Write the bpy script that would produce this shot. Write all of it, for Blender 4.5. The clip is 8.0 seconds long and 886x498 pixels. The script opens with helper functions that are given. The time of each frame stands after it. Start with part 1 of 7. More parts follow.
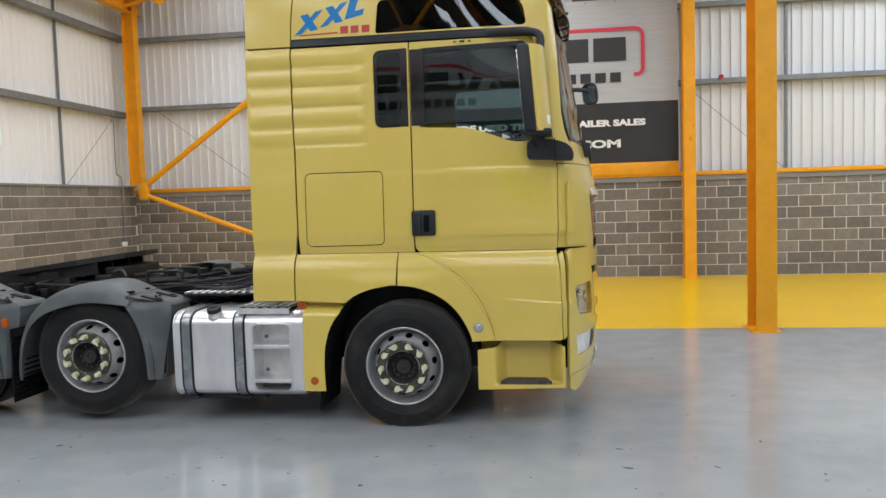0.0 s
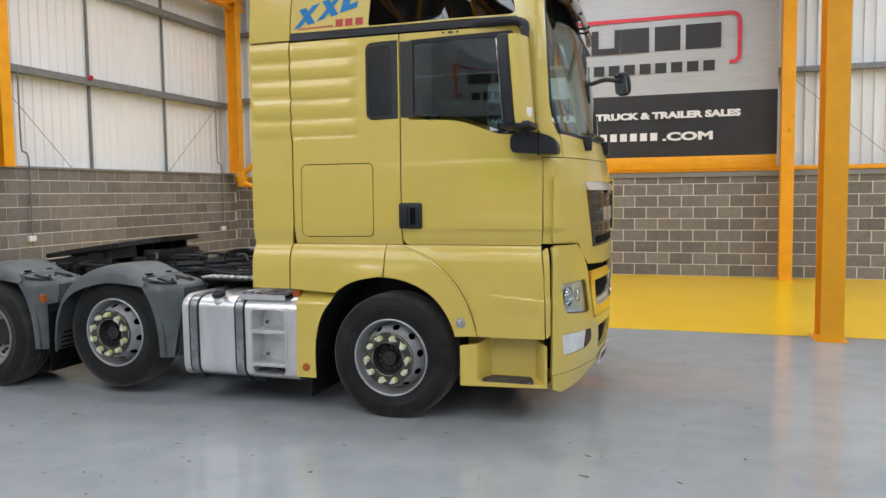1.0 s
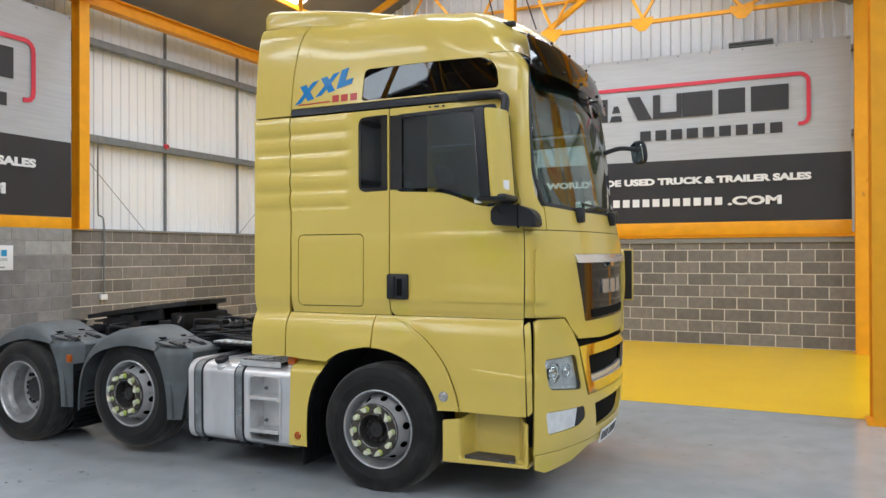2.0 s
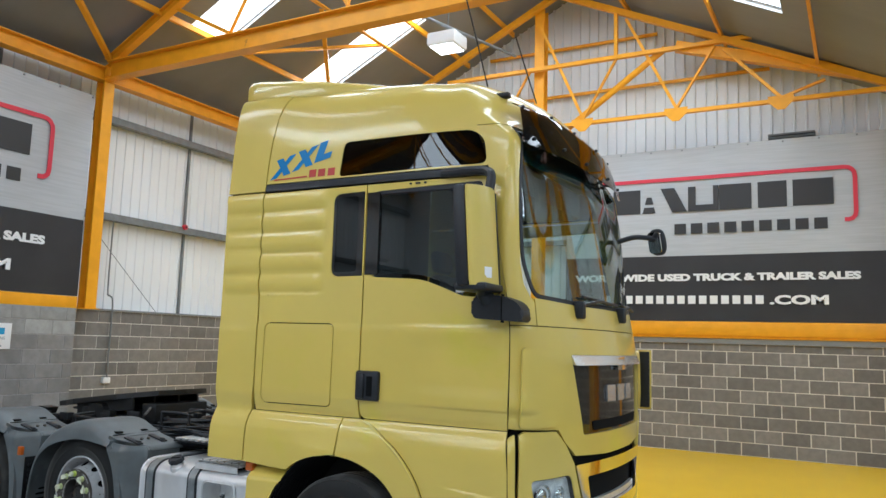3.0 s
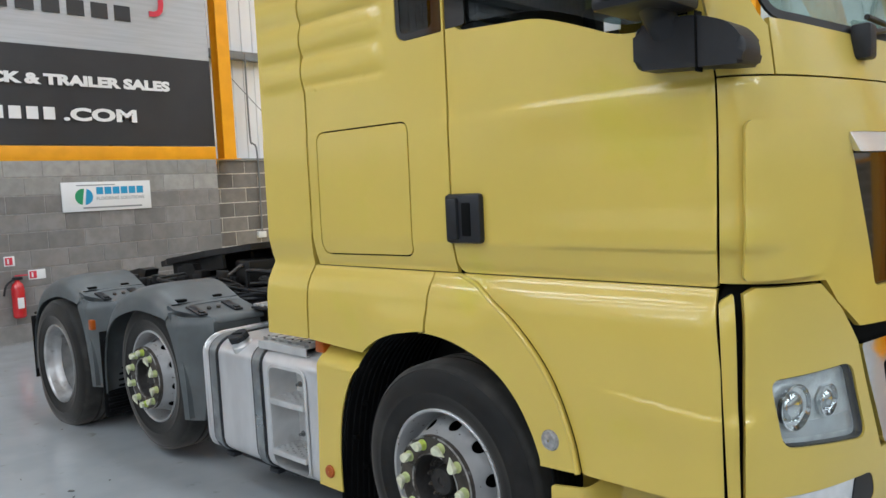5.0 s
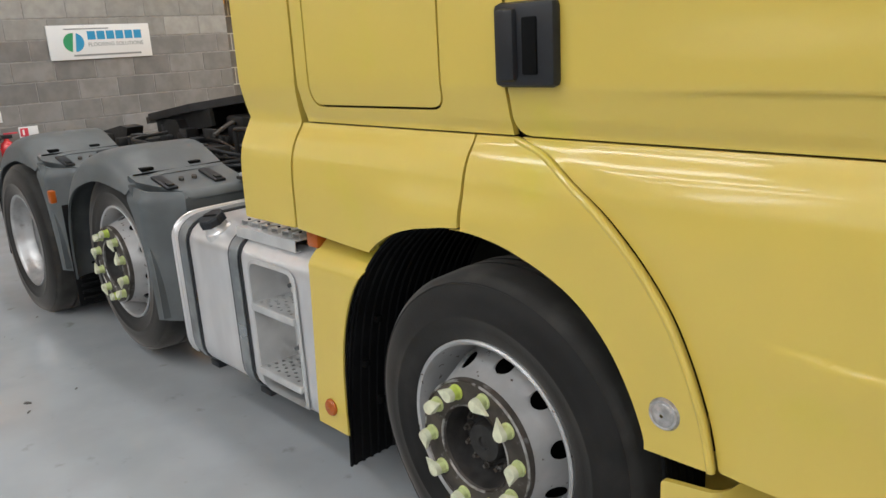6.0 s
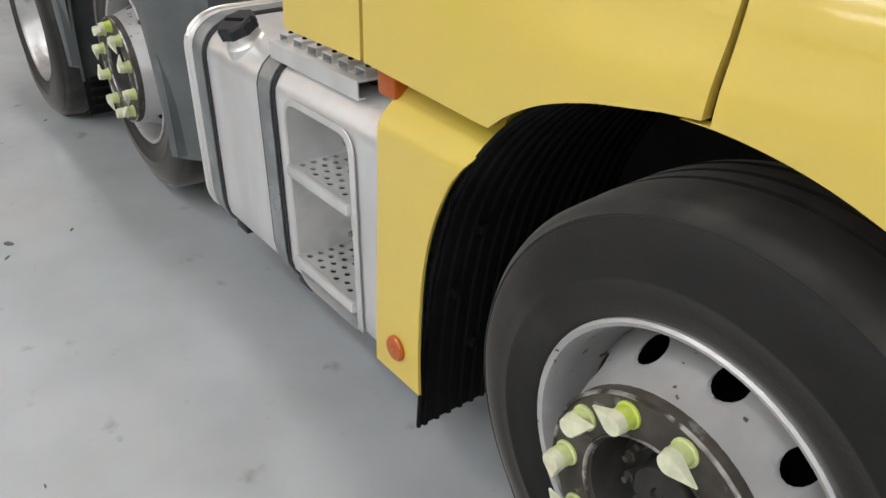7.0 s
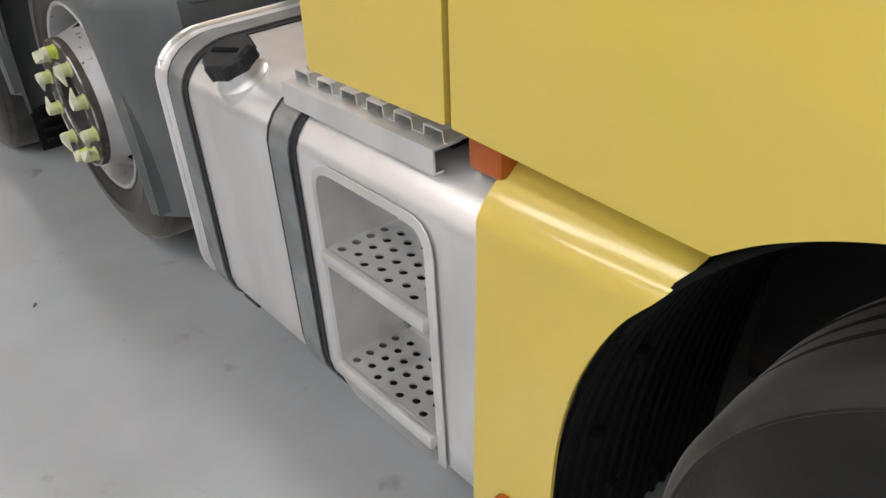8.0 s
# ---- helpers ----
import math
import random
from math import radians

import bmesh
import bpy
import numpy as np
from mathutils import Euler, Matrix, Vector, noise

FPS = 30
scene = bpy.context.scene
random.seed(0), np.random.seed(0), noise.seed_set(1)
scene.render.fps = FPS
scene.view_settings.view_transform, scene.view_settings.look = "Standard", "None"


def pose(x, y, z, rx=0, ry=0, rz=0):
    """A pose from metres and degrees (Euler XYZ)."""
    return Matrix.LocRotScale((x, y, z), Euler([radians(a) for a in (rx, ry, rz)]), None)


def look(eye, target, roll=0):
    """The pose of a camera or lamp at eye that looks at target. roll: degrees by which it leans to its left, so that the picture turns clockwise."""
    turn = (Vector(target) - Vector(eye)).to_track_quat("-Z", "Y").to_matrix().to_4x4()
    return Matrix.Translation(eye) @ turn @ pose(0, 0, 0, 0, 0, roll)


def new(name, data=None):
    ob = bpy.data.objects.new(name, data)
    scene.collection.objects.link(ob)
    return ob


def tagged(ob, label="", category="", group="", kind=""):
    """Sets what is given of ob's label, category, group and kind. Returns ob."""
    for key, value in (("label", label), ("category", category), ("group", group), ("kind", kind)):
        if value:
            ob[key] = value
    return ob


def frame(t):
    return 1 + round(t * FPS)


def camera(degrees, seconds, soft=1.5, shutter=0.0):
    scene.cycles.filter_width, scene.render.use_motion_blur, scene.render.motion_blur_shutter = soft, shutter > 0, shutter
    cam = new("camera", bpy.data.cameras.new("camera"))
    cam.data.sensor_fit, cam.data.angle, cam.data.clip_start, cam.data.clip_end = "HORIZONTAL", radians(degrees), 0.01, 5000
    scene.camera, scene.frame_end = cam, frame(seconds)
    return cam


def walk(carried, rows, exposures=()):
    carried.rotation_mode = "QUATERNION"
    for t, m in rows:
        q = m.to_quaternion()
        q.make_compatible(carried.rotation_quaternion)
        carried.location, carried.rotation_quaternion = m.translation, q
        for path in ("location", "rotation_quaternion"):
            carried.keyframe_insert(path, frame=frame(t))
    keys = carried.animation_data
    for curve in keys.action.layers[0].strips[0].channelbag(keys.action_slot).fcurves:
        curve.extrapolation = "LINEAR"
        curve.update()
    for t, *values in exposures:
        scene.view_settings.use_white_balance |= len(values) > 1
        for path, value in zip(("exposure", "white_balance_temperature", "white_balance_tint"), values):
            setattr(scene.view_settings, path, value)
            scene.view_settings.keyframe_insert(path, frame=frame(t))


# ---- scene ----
cam = camera(60.4, 8.0)
PATH = [
    (0, (-0.158, 0.008, 1.721), (-0.449, 1.982, 1.595), -1.7),
    (0.5, (0.411, 0.105, 1.714), (-0.03, 2.051, 1.581), -1.2),
    (1, (0.879, 0.296, 1.721), (0.257, 2.191, 1.576), -0.7),
    (1.5, (1.337, 0.442, 1.744), (0.573, 2.288, 1.641), -0.8),
    (2, (1.635, 0.628, 1.806), (0.776, 2.434, 1.818), -0.2),
    (2.2, (1.685, 0.743, 1.816), (0.805, 2.538, 1.887), 0.4),
    (3.3, (1.717, 1.728, 1.851), (0.701, 3.428, 2.126), 1.6),
    (3.5, (1.66, 1.909, 1.831), (0.589, 3.575, 2.102), 1.2),
    (4, (1.448, 2.413, 1.799), (0.261, 4.01, 2.003), -0.5),
    (4.5, (1.2, 2.957, 1.769), (-0.108, 4.469, 1.801), -1.6),
    (4.7, (1.057, 3.159, 1.729), (-0.291, 4.636, 1.684), -2.3),
    (5.8, (0.211, 4.129, 1.619), (-1.206, 5.466, 1.168), -3.6),
    (6, (0.043, 4.253, 1.582), (-1.367, 5.568, 1.05), -3.2),
    (6.5, (-0.415, 4.573, 1.489), (-1.78, 5.801, 0.696), -1.8),
    (7, (-0.849, 4.826, 1.413), (-2.225, 5.892, 0.427), 0.9),
    (7.5, (-1.215, 4.962, 1.376), (-2.561, 5.974, 0.297), -1.2),
    (8, (-1.444, 5.015, 1.386), (-2.742, 6.094, 0.314), -2.9),
]
EXPOSURES = [(0.0, -0.09, 5950, 9), (2.0, -0.05, 5850, 8), (3.5, -0.20, 5450, 3), (4.6, -0.06, 5600, 5), (6.0, 0.11, 6400, 9), (6.5, 0.21, 6420, 9), (7.0, 0.35, 6450, 9), (7.5, 0.37, 6500, 9), (8.0, 0.21, 6600, 11)]
walk(cam, [(t, look(eye, target, roll)) for t, eye, target, roll in PATH], EXPOSURES)

# ------------------------------------------------------------------ light
world = bpy.data.worlds.new("daylight")
scene.world = world
world.use_nodes = True
wn = world.node_tree
sky = wn.nodes.new("ShaderNodeTexSky")
sky.sky_type, sky.sun_disc, sky.sun_elevation, sky.sun_rotation = "NISHITA", False, radians(48), radians(200)
wn.links.new(sky.outputs[0], wn.nodes["Background"].inputs[0])
wn.nodes["Background"].inputs[1].default_value = 0.10
SKY_WATTS, LAMP_WATTS = 128.0, 60.0

# ------------------------------------------------------------------ materials
def mat(name, color, rough=0.5, metal=0.0, coat=0.0, noise_scale=0.0, var=0.0, bump=0.0, bump_scale=60.0, rough_var=0.0,
        spec=0.5, stain=None, stain_scale=1.2, stain_lo=0.55, stain_hi=0.75, island=0.0, stretch=None, coat_rough=0.05, obj_random=0.0):
    """A procedural surface: colour varied at one scale, stains at another, fine relief."""
    m = bpy.data.materials.new(name)
    m.use_nodes = True
    nt = m.node_tree
    b = nt.nodes["Principled BSDF"]
    b.inputs["Base Color"].default_value = (*color, 1)
    b.inputs["Roughness"].default_value = rough
    b.inputs["Metallic"].default_value = metal
    b.inputs["Coat Weight"].default_value = coat
    b.inputs["Coat Roughness"].default_value = coat_rough
    b.inputs["Specular IOR Level"].default_value = spec
    geo = nt.nodes.new("ShaderNodeNewGeometry")
    vec = geo.outputs["Position"]
    if stretch:
        mp = nt.nodes.new("ShaderNodeMapping")
        mp.inputs["Scale"].default_value = stretch
        nt.links.new(vec, mp.inputs["Vector"])
        vec = mp.outputs[0]

    def noise_node(scale, detail=4.0):
        n = nt.nodes.new("ShaderNodeTexNoise")
        n.inputs["Scale"].default_value, n.inputs["Detail"].default_value = scale, detail
        nt.links.new(vec, n.inputs["Vector"])
        return n.outputs["Fac"]

    def ramp(src, lo, hi, out_lo, out_hi):
        r = nt.nodes.new("ShaderNodeMapRange")
        r.interpolation_type = "SMOOTHSTEP"
        for k, v in zip(("From Min", "From Max", "To Min", "To Max"), (lo, hi, out_lo, out_hi)):
            r.inputs[k].default_value = v
        nt.links.new(src, r.inputs["Value"])
        return r.outputs[0]

    def scaled(col, fac):
        mul = nt.nodes.new("ShaderNodeVectorMath")
        mul.operation = "SCALE"
        if isinstance(col, tuple):
            mul.inputs[0].default_value = col
        else:
            nt.links.new(col, mul.inputs[0])
        nt.links.new(fac, mul.inputs["Scale"])
        return mul.outputs[0]

    out = tuple(color)
    if var:
        out = scaled(out, ramp(noise_node(noise_scale or 6.0), 0.3, 0.7, 1 - var, 1 + var))
    if obj_random:
        info = nt.nodes.new("ShaderNodeObjectInfo")
        out = scaled(out, ramp(info.outputs["Random"], 0, 1, 1 - obj_random, 1 + obj_random))
    if island:
        out = scaled(out, ramp(geo.outputs["Random Per Island"], 0, 1, 1 - island, 1 + island))
    if stain:
        mix = nt.nodes.new("ShaderNodeMix")
        mix.data_type = "RGBA"
        nt.links.new(ramp(noise_node(stain_scale, 6.0), stain_lo, stain_hi, 0.0, 1.0), mix.inputs["Factor"])
        if isinstance(out, tuple):
            mix.inputs["A"].default_value = (*out, 1)
        else:
            nt.links.new(out, mix.inputs["A"])
        mix.inputs["B"].default_value = (*stain, 1)
        out = mix.outputs["Result"]
    if not isinstance(out, tuple):
        nt.links.new(out, b.inputs["Base Color"])
    if rough_var:
        nt.links.new(ramp(noise_node(2.3), 0.35, 0.65, max(rough - rough_var, 0.02), rough + rough_var), b.inputs["Roughness"])
    if bump:
        bn = nt.nodes.new("ShaderNodeBump")
        bn.inputs["Strength"].default_value, bn.inputs["Distance"].default_value = 0.6, bump
        nt.links.new(noise_node(bump_scale), bn.inputs["Height"])
        nt.links.new(bn.outputs[0], b.inputs["Normal"])
    return m


def glass(name, tint, gloss_rough=0.0, mirror=0.035):
    """A clear pane: tinted see-through with a Fresnel mirror."""
    m = bpy.data.materials.new(name)
    m.use_nodes = True
    nt = m.node_tree
    nt.nodes.remove(nt.nodes["Principled BSDF"])
    tr, gl, mx, fr = (nt.nodes.new(k) for k in ("ShaderNodeBsdfTransparent", "ShaderNodeBsdfGlossy", "ShaderNodeMixShader", "ShaderNodeLayerWeight"))
    pw, ml = nt.nodes.new("ShaderNodeMath"), nt.nodes.new("ShaderNodeMath")
    pw.operation, ml.operation = "POWER", "MULTIPLY_ADD"
    pw.inputs[1].default_value, ml.inputs[1].default_value, ml.inputs[2].default_value = 5.0, 0.92, mirror
    fr.inputs["Blend"].default_value = 0.5
    nt.links.new(fr.outputs["Facing"], pw.inputs[0])
    nt.links.new(pw.outputs[0], ml.inputs[0])
    tr.inputs[0].default_value = (*tint, 1)
    gl.inputs["Roughness"].default_value = gloss_rough
    nt.links.new(ml.outputs[0], mx.inputs[0])
    nt.links.new(tr.outputs[0], mx.inputs[1])
    nt.links.new(gl.outputs[0], mx.inputs[2])
    nt.links.new(mx.outputs[0], nt.nodes["Material Output"].inputs[0])
    return m


def lamp_mat(name, color, strength):
    m = bpy.data.materials.new(name)
    m.use_nodes = True
    b = m.node_tree.nodes["Principled BSDF"]
    b.inputs["Base Color"].default_value = (*color, 1)
    b.inputs["Emission Color"].default_value = (*color, 1)
    b.inputs["Emission Strength"].default_value = strength
    return m


PAINT = mat("yellow_truck_paint", (0.61, 0.462, 0.088), 0.36, coat=0.65, coat_rough=0.11, var=0.025, noise_scale=2.2, stain=(0.58, 0.47, 0.06), stain_scale=1.9, stain_lo=0.56, stain_hi=0.72, spec=0.4, bump=0.0003, bump_scale=900)
FLOOR = mat("grey_epoxy_floor", (0.322, 0.338, 0.352), 0.15, var=0.055, noise_scale=3.2, rough_var=0.05, stain=(0.19, 0.185, 0.175), stain_scale=8.0, stain_lo=0.63, stain_hi=0.82, bump=0.0003, bump_scale=4)
FLOOR_Y = mat("yellow_epoxy_floor", (0.80, 0.49, 0.006), 0.24, spec=0.25, var=0.02, noise_scale=1.0, bump=0.0001, bump_scale=3)
STEEL_O = mat("orange_painted_steel", (0.82, 0.365, 0.006), 0.42, spec=0.35, var=0.05, noise_scale=5.0, stain=(0.42, 0.17, 0.02), stain_scale=5.5, stain_lo=0.70, stain_hi=0.80, bump=0.0005, bump_scale=40)
GALV = mat("galvanised_rail", (0.21, 0.22, 0.225), 0.55, metal=0.3, var=0.10, noise_scale=8)
CLAD = mat("white_cladding", (0.74, 0.75, 0.755), 0.45, var=0.03, noise_scale=1.0, stain=(0.55, 0.56, 0.56), stain_scale=1.5, stain_lo=0.62, stain_hi=0.85, stretch=(1, 1, 0.25))
# Paler than CLAD: the west wall's stronger light is put into the colour.
CLAD_W = mat("white_lining_brightened", (0.84, 0.85, 0.855), 0.45, var=0.02, noise_scale=1.0, stretch=(1, 1, 0.25))
BLOCK = mat("concrete_block", (0.195, 0.181, 0.165), 0.92, var=0.10, noise_scale=9, bump=0.003, bump_scale=120, obj_random=0.20, stain=(0.18, 0.165, 0.15), stain_scale=2.3, stain_lo=0.58, stain_hi=0.80)
BLOCK_STUFF = mat("concrete_block_far", (0.195, 0.181, 0.165), 0.92, var=0.10, noise_scale=9, bump=0.003, bump_scale=120, island=0.20)
BLOCK_W = mat("grey_concrete_block", (0.225, 0.212, 0.200), 0.92, var=0.12, noise_scale=7, bump=0.003, bump_scale=120, obj_random=0.14, stain=(0.20, 0.19, 0.18), stain_scale=2.3, stain_lo=0.58, stain_hi=0.80)
BLOCK_W_FAR = mat("grey_concrete_block_far", (0.225, 0.212, 0.200), 0.92, var=0.12, noise_scale=7, bump=0.003, bump_scale=120, island=0.14)
MORTAR_W = mat("grey_mortar", (0.30, 0.285, 0.27), 0.95, var=0.12, noise_scale=20)
BLOCK_PALE = mat("pale_concrete_block", (0.32, 0.31, 0.29), 0.92, var=0.10, noise_scale=9, bump=0.003, bump_scale=120, obj_random=0.14)
MORTAR = mat("mortar", (0.70, 0.66, 0.59), 0.95, var=0.10, noise_scale=20)
ROOF_SHEET = mat("grey_roof_lining", (0.235, 0.23, 0.222), 0.8, var=0.06, noise_scale=1.2, stretch=(0.4, 1, 1))
GREY_TRIM = mat("grey_flashing", (0.25, 0.26, 0.265), 0.6, var=0.05)
BAN_GREY = mat("brushed_silver_banner", (0.45, 0.465, 0.485), 0.38, var=0.06, noise_scale=5, stretch=(0.35, 0.35, 9))
BAN_DARK = mat("charcoal_banner", (0.024, 0.024, 0.027), 0.5, var=0.1, noise_scale=2)
BAN_INK = mat("banner_dark_ink", (0.028, 0.028, 0.03), 0.5)
BAN_RED = mat("banner_red_ink", (0.62, 0.035, 0.065), 0.5)
WHITE_INK = mat("white_ink", (0.82, 0.82, 0.82), 0.5)

# ------------------------------------------------------------------ mesh helpers
def part(name, bm, material, parent=None, label="", sharp=32, smooth=True, kind=""):
    """Links a bmesh as one mesh object, under a thing or a part."""
    me = bpy.data.meshes.new(name)
    bmesh.ops.recalc_face_normals(bm, faces=bm.faces[:])
    bm.to_mesh(me)
    bm.free()
    for m in (material if isinstance(material, (list, tuple)) else [material]):
        me.materials.append(m)
    if smooth:
        me.shade_smooth()
        me.set_sharp_from_angle(angle=radians(sharp))
        skin = me.attributes.get("skin")
        if skin:
            true_n = [Vector(d.vector) for d in skin.data]
            out = [Vector(c.vector) for c in me.corner_normals]
            lean = sum(p.area * sum(true_n[k].dot(p.normal) for k in p.vertices) for p in me.polygons)
            for p in me.polygons:
                if all(true_n[k].length_squared > 0.5 for k in p.vertices):
                    for li in p.loop_indices:
                        s = true_n[me.loops[li].vertex_index]
                        out[li] = s if lean > 0 else -s
            me.normals_split_custom_set(out)
            me.attributes.remove(me.attributes["skin"])
    ob = new(name, me)
    ob.parent = parent
    if parent is not None:
        ob.matrix_parent_inverse = parent.matrix_basis.inverted()
    return tagged(ob, label, kind=kind)


def shared(name, me, m, parent=None):
    """One more object on a mesh that others use too."""
    ob = new(name, me)
    ob.matrix_basis = m
    ob.parent = parent
    return ob


def thing(name, label, category, at=(0, 0, 0), group="", kind=""):
    ob = new(name)
    ob.empty_display_size = 0.2
    ob.location = at
    return tagged(ob, label, category, group, kind)


def BM():
    return bmesh.new()


def box(bm, lo, hi, bevel=0.0):
    r = bmesh.ops.create_cube(bm, size=1.0)
    vs = r["verts"]
    c = [(a + b) / 2 for a, b in zip(lo, hi)]
    d = [b - a for a, b in zip(lo, hi)]
    for v in vs:
        v.co = Vector((c[0] + v.co.x * d[0], c[1] + v.co.y * d[1], c[2] + v.co.z * d[2]))
    if bevel:
        es = list({e for v in vs for e in v.link_edges})
        bmesh.ops.bevel(bm, geom=es, offset=min(bevel, min(abs(k) for k in d) * 0.45), segments=2, affect="EDGES", profile=0.5)
    return bm


def axes_of(p0, p1, up=(0, 0, 1)):
    d = (Vector(p1) - Vector(p0)).normalized()
    u = Vector(up)
    if abs(d.dot(u)) > 0.98:
        u = Vector((1, 0, 0))
    s = d.cross(u).normalized()
    return d, s, s.cross(d).normalized()


def profile_beam(bm, p0, p1, prof, up=(0, 0, 1)):
    """Extrudes a closed profile of (side, up) offsets from p0 to p1."""
    d, s, u = axes_of(p0, p1, up)
    rings = [[bm.verts.new(Vector(p) + s * a + u * b) for a, b in prof] for p in (p0, p1)]
    n = len(prof)
    for i in range(n):
        bm.faces.new((rings[0][i], rings[0][(i + 1) % n], rings[1][(i + 1) % n], rings[1][i]))
    bm.faces.new(rings[0][::-1])
    bm.faces.new(rings[1])
    return bm


def i_profile(w, h, tf=0.016, tw=0.011):
    a, b = w / 2, h / 2
    return [(-a, -b), (a, -b), (a, -b + tf), (tw / 2, -b + tf), (tw / 2, b - tf), (a, b - tf), (a, b), (-a, b), (-a, b - tf), (-tw / 2, b - tf), (-tw / 2, -b + tf), (-a, -b + tf)]


def rect_profile(w, h):
    return [(-w / 2, -h / 2), (w / 2, -h / 2), (w / 2, h / 2), (-w / 2, h / 2)]


def angle_profile(w, t=0.008):
    return [(0, 0), (w, 0), (w, t), (t, t), (t, w), (0, w)]


def rod(bm, p0, p1, r, n=12, r1=None):
    d, s, u = axes_of(p0, p1)
    r1 = r if r1 is None else r1
    rings = [[bm.verts.new(Vector(p) + (s * math.cos(2 * math.pi * i / n) + u * math.sin(2 * math.pi * i / n)) * q) for i in range(n)] for p, q in ((p0, r), (p1, r1))]
    for i in range(n):
        bm.faces.new((rings[0][i], rings[0][(i + 1) % n], rings[1][(i + 1) % n], rings[1][i]))
    bm.faces.new(rings[0][::-1])
    bm.faces.new(rings[1])
    return bm


def tube(bm, pts, r, n=8):
    """A round tube along a line of points."""
    pts = [Vector(p) for p in pts]
    rings = []
    for i, p in enumerate(pts):
        d = (pts[min(i + 1, len(pts) - 1)] - pts[max(i - 1, 0)]).normalized()
        ref = Vector((0.31, 0.17, 0.93)) if abs(d.z) < 0.9 else Vector((0.93, 0.31, 0.17))
        s = d.cross(ref).normalized()
        u = s.cross(d)
        rings.append([bm.verts.new(p + (s * math.cos(2 * math.pi * k / n) + u * math.sin(2 * math.pi * k / n)) * r) for k in range(n)])
    for a, b in zip(rings, rings[1:]):
        for k in range(n):
            bm.faces.new((a[k], a[(k + 1) % n], b[(k + 1) % n], b[k]))
    bm.faces.new(rings[0][::-1])
    bm.faces.new(rings[-1])
    return bm


def curve_pts(pts, n=6):
    """Points of a smooth line through pts."""
    pts = [Vector(p) for p in pts]
    out = []
    for i in range(len(pts) - 1):
        p0, p1, p2, p3 = pts[max(i - 1, 0)], pts[i], pts[i + 1], pts[min(i + 2, len(pts) - 1)]
        for k in range(n):
            t = k / n
            out.append(0.5 * ((2 * p1) + (p2 - p0) * t + (2 * p0 - 5 * p1 + 4 * p2 - p3) * t * t + (3 * p1 - p0 - 3 * p2 + p3) * t ** 3))
    return out + [pts[-1]]


def prism(bm, pts, axis, a, b):
    """Extrudes a polygon of two coordinates along the third axis from a to b."""
    def at(p, k):
        return {"x": (k, p[0], p[1]), "y": (p[0], k, p[1]), "z": (p[0], p[1], k)}[axis]
    lo, hi = [bm.verts.new(at(p, a)) for p in pts], [bm.verts.new(at(p, b)) for p in pts]
    n = len(pts)
    for i in range(n):
        bm.faces.new((lo[i], lo[(i + 1) % n], hi[(i + 1) % n], hi[i]))
    bm.faces.new(lo[::-1])
    bm.faces.new(hi)
    return bm


def rrect(x0, z0, x1, z1, r, n=5):
    """A rectangle with rounded corners, as points."""
    out = []
    for cx, cz, a in ((x1 - r, z1 - r, 0), (x0 + r, z1 - r, 90), (x0 + r, z0 + r, 180), (x1 - r, z0 + r, 270)):
        for k in range(n + 1):
            t = radians(a + 90 * k / n)
            out.append((cx + r * math.cos(t), cz + r * math.sin(t)))
    return out


def rpoly(pts, r, n=4):
    """A polygon with its corners rounded; r is one radius or one for each corner."""
    out, m = [], len(pts)
    for i in range(m):
        p, a, b = Vector(pts[i]), Vector(pts[i - 1]), Vector(pts[(i + 1) % m])
        q = r[i] if isinstance(r, (list, tuple)) else r
        q = min(q, (a - p).length * 0.45, (b - p).length * 0.45)
        if q < 1e-4:
            out.append(tuple(p))
            continue
        s, e = p + (a - p).normalized() * q, p + (b - p).normalized() * q
        for k in range(n + 1):
            t = k / n
            out.append(tuple((1 - t) ** 2 * s + 2 * t * (1 - t) * p + t * t * e))
    return out


def lathe(bm, prof, centre, axis="y", n=48, flip=1):
    """Turns a profile of (radius, along) about an axis through centre."""
    c = Vector(centre)
    rings = []
    for r, h in prof:
        ring = []
        for k in range(n):
            a = 2 * math.pi * k / n
            ca, sa = r * math.cos(a), r * math.sin(a)
            ring.append(bm.verts.new(c + Vector({"y": (ca, h * flip, sa), "x": (h * flip, ca, sa), "z": (ca, sa, h * flip)}[axis])))
        rings.append(ring)
    for a, b in zip(rings, rings[1:]):
        for k in range(n):
            bm.faces.new((a[k], a[(k + 1) % n], b[(k + 1) % n], b[k]))
    return rings


def disc(bm, centre, r, axis="y", n=24):
    c = Vector(centre)
    vs = []
    for k in range(n):
        a = 2 * math.pi * k / n
        ca, sa = r * math.cos(a), r * math.sin(a)
        vs.append(bm.verts.new(c + Vector({"y": (ca, 0, sa), "x": (0, ca, sa), "z": (ca, sa, 0)}[axis])))
    bm.faces.new(vs)
    return bm


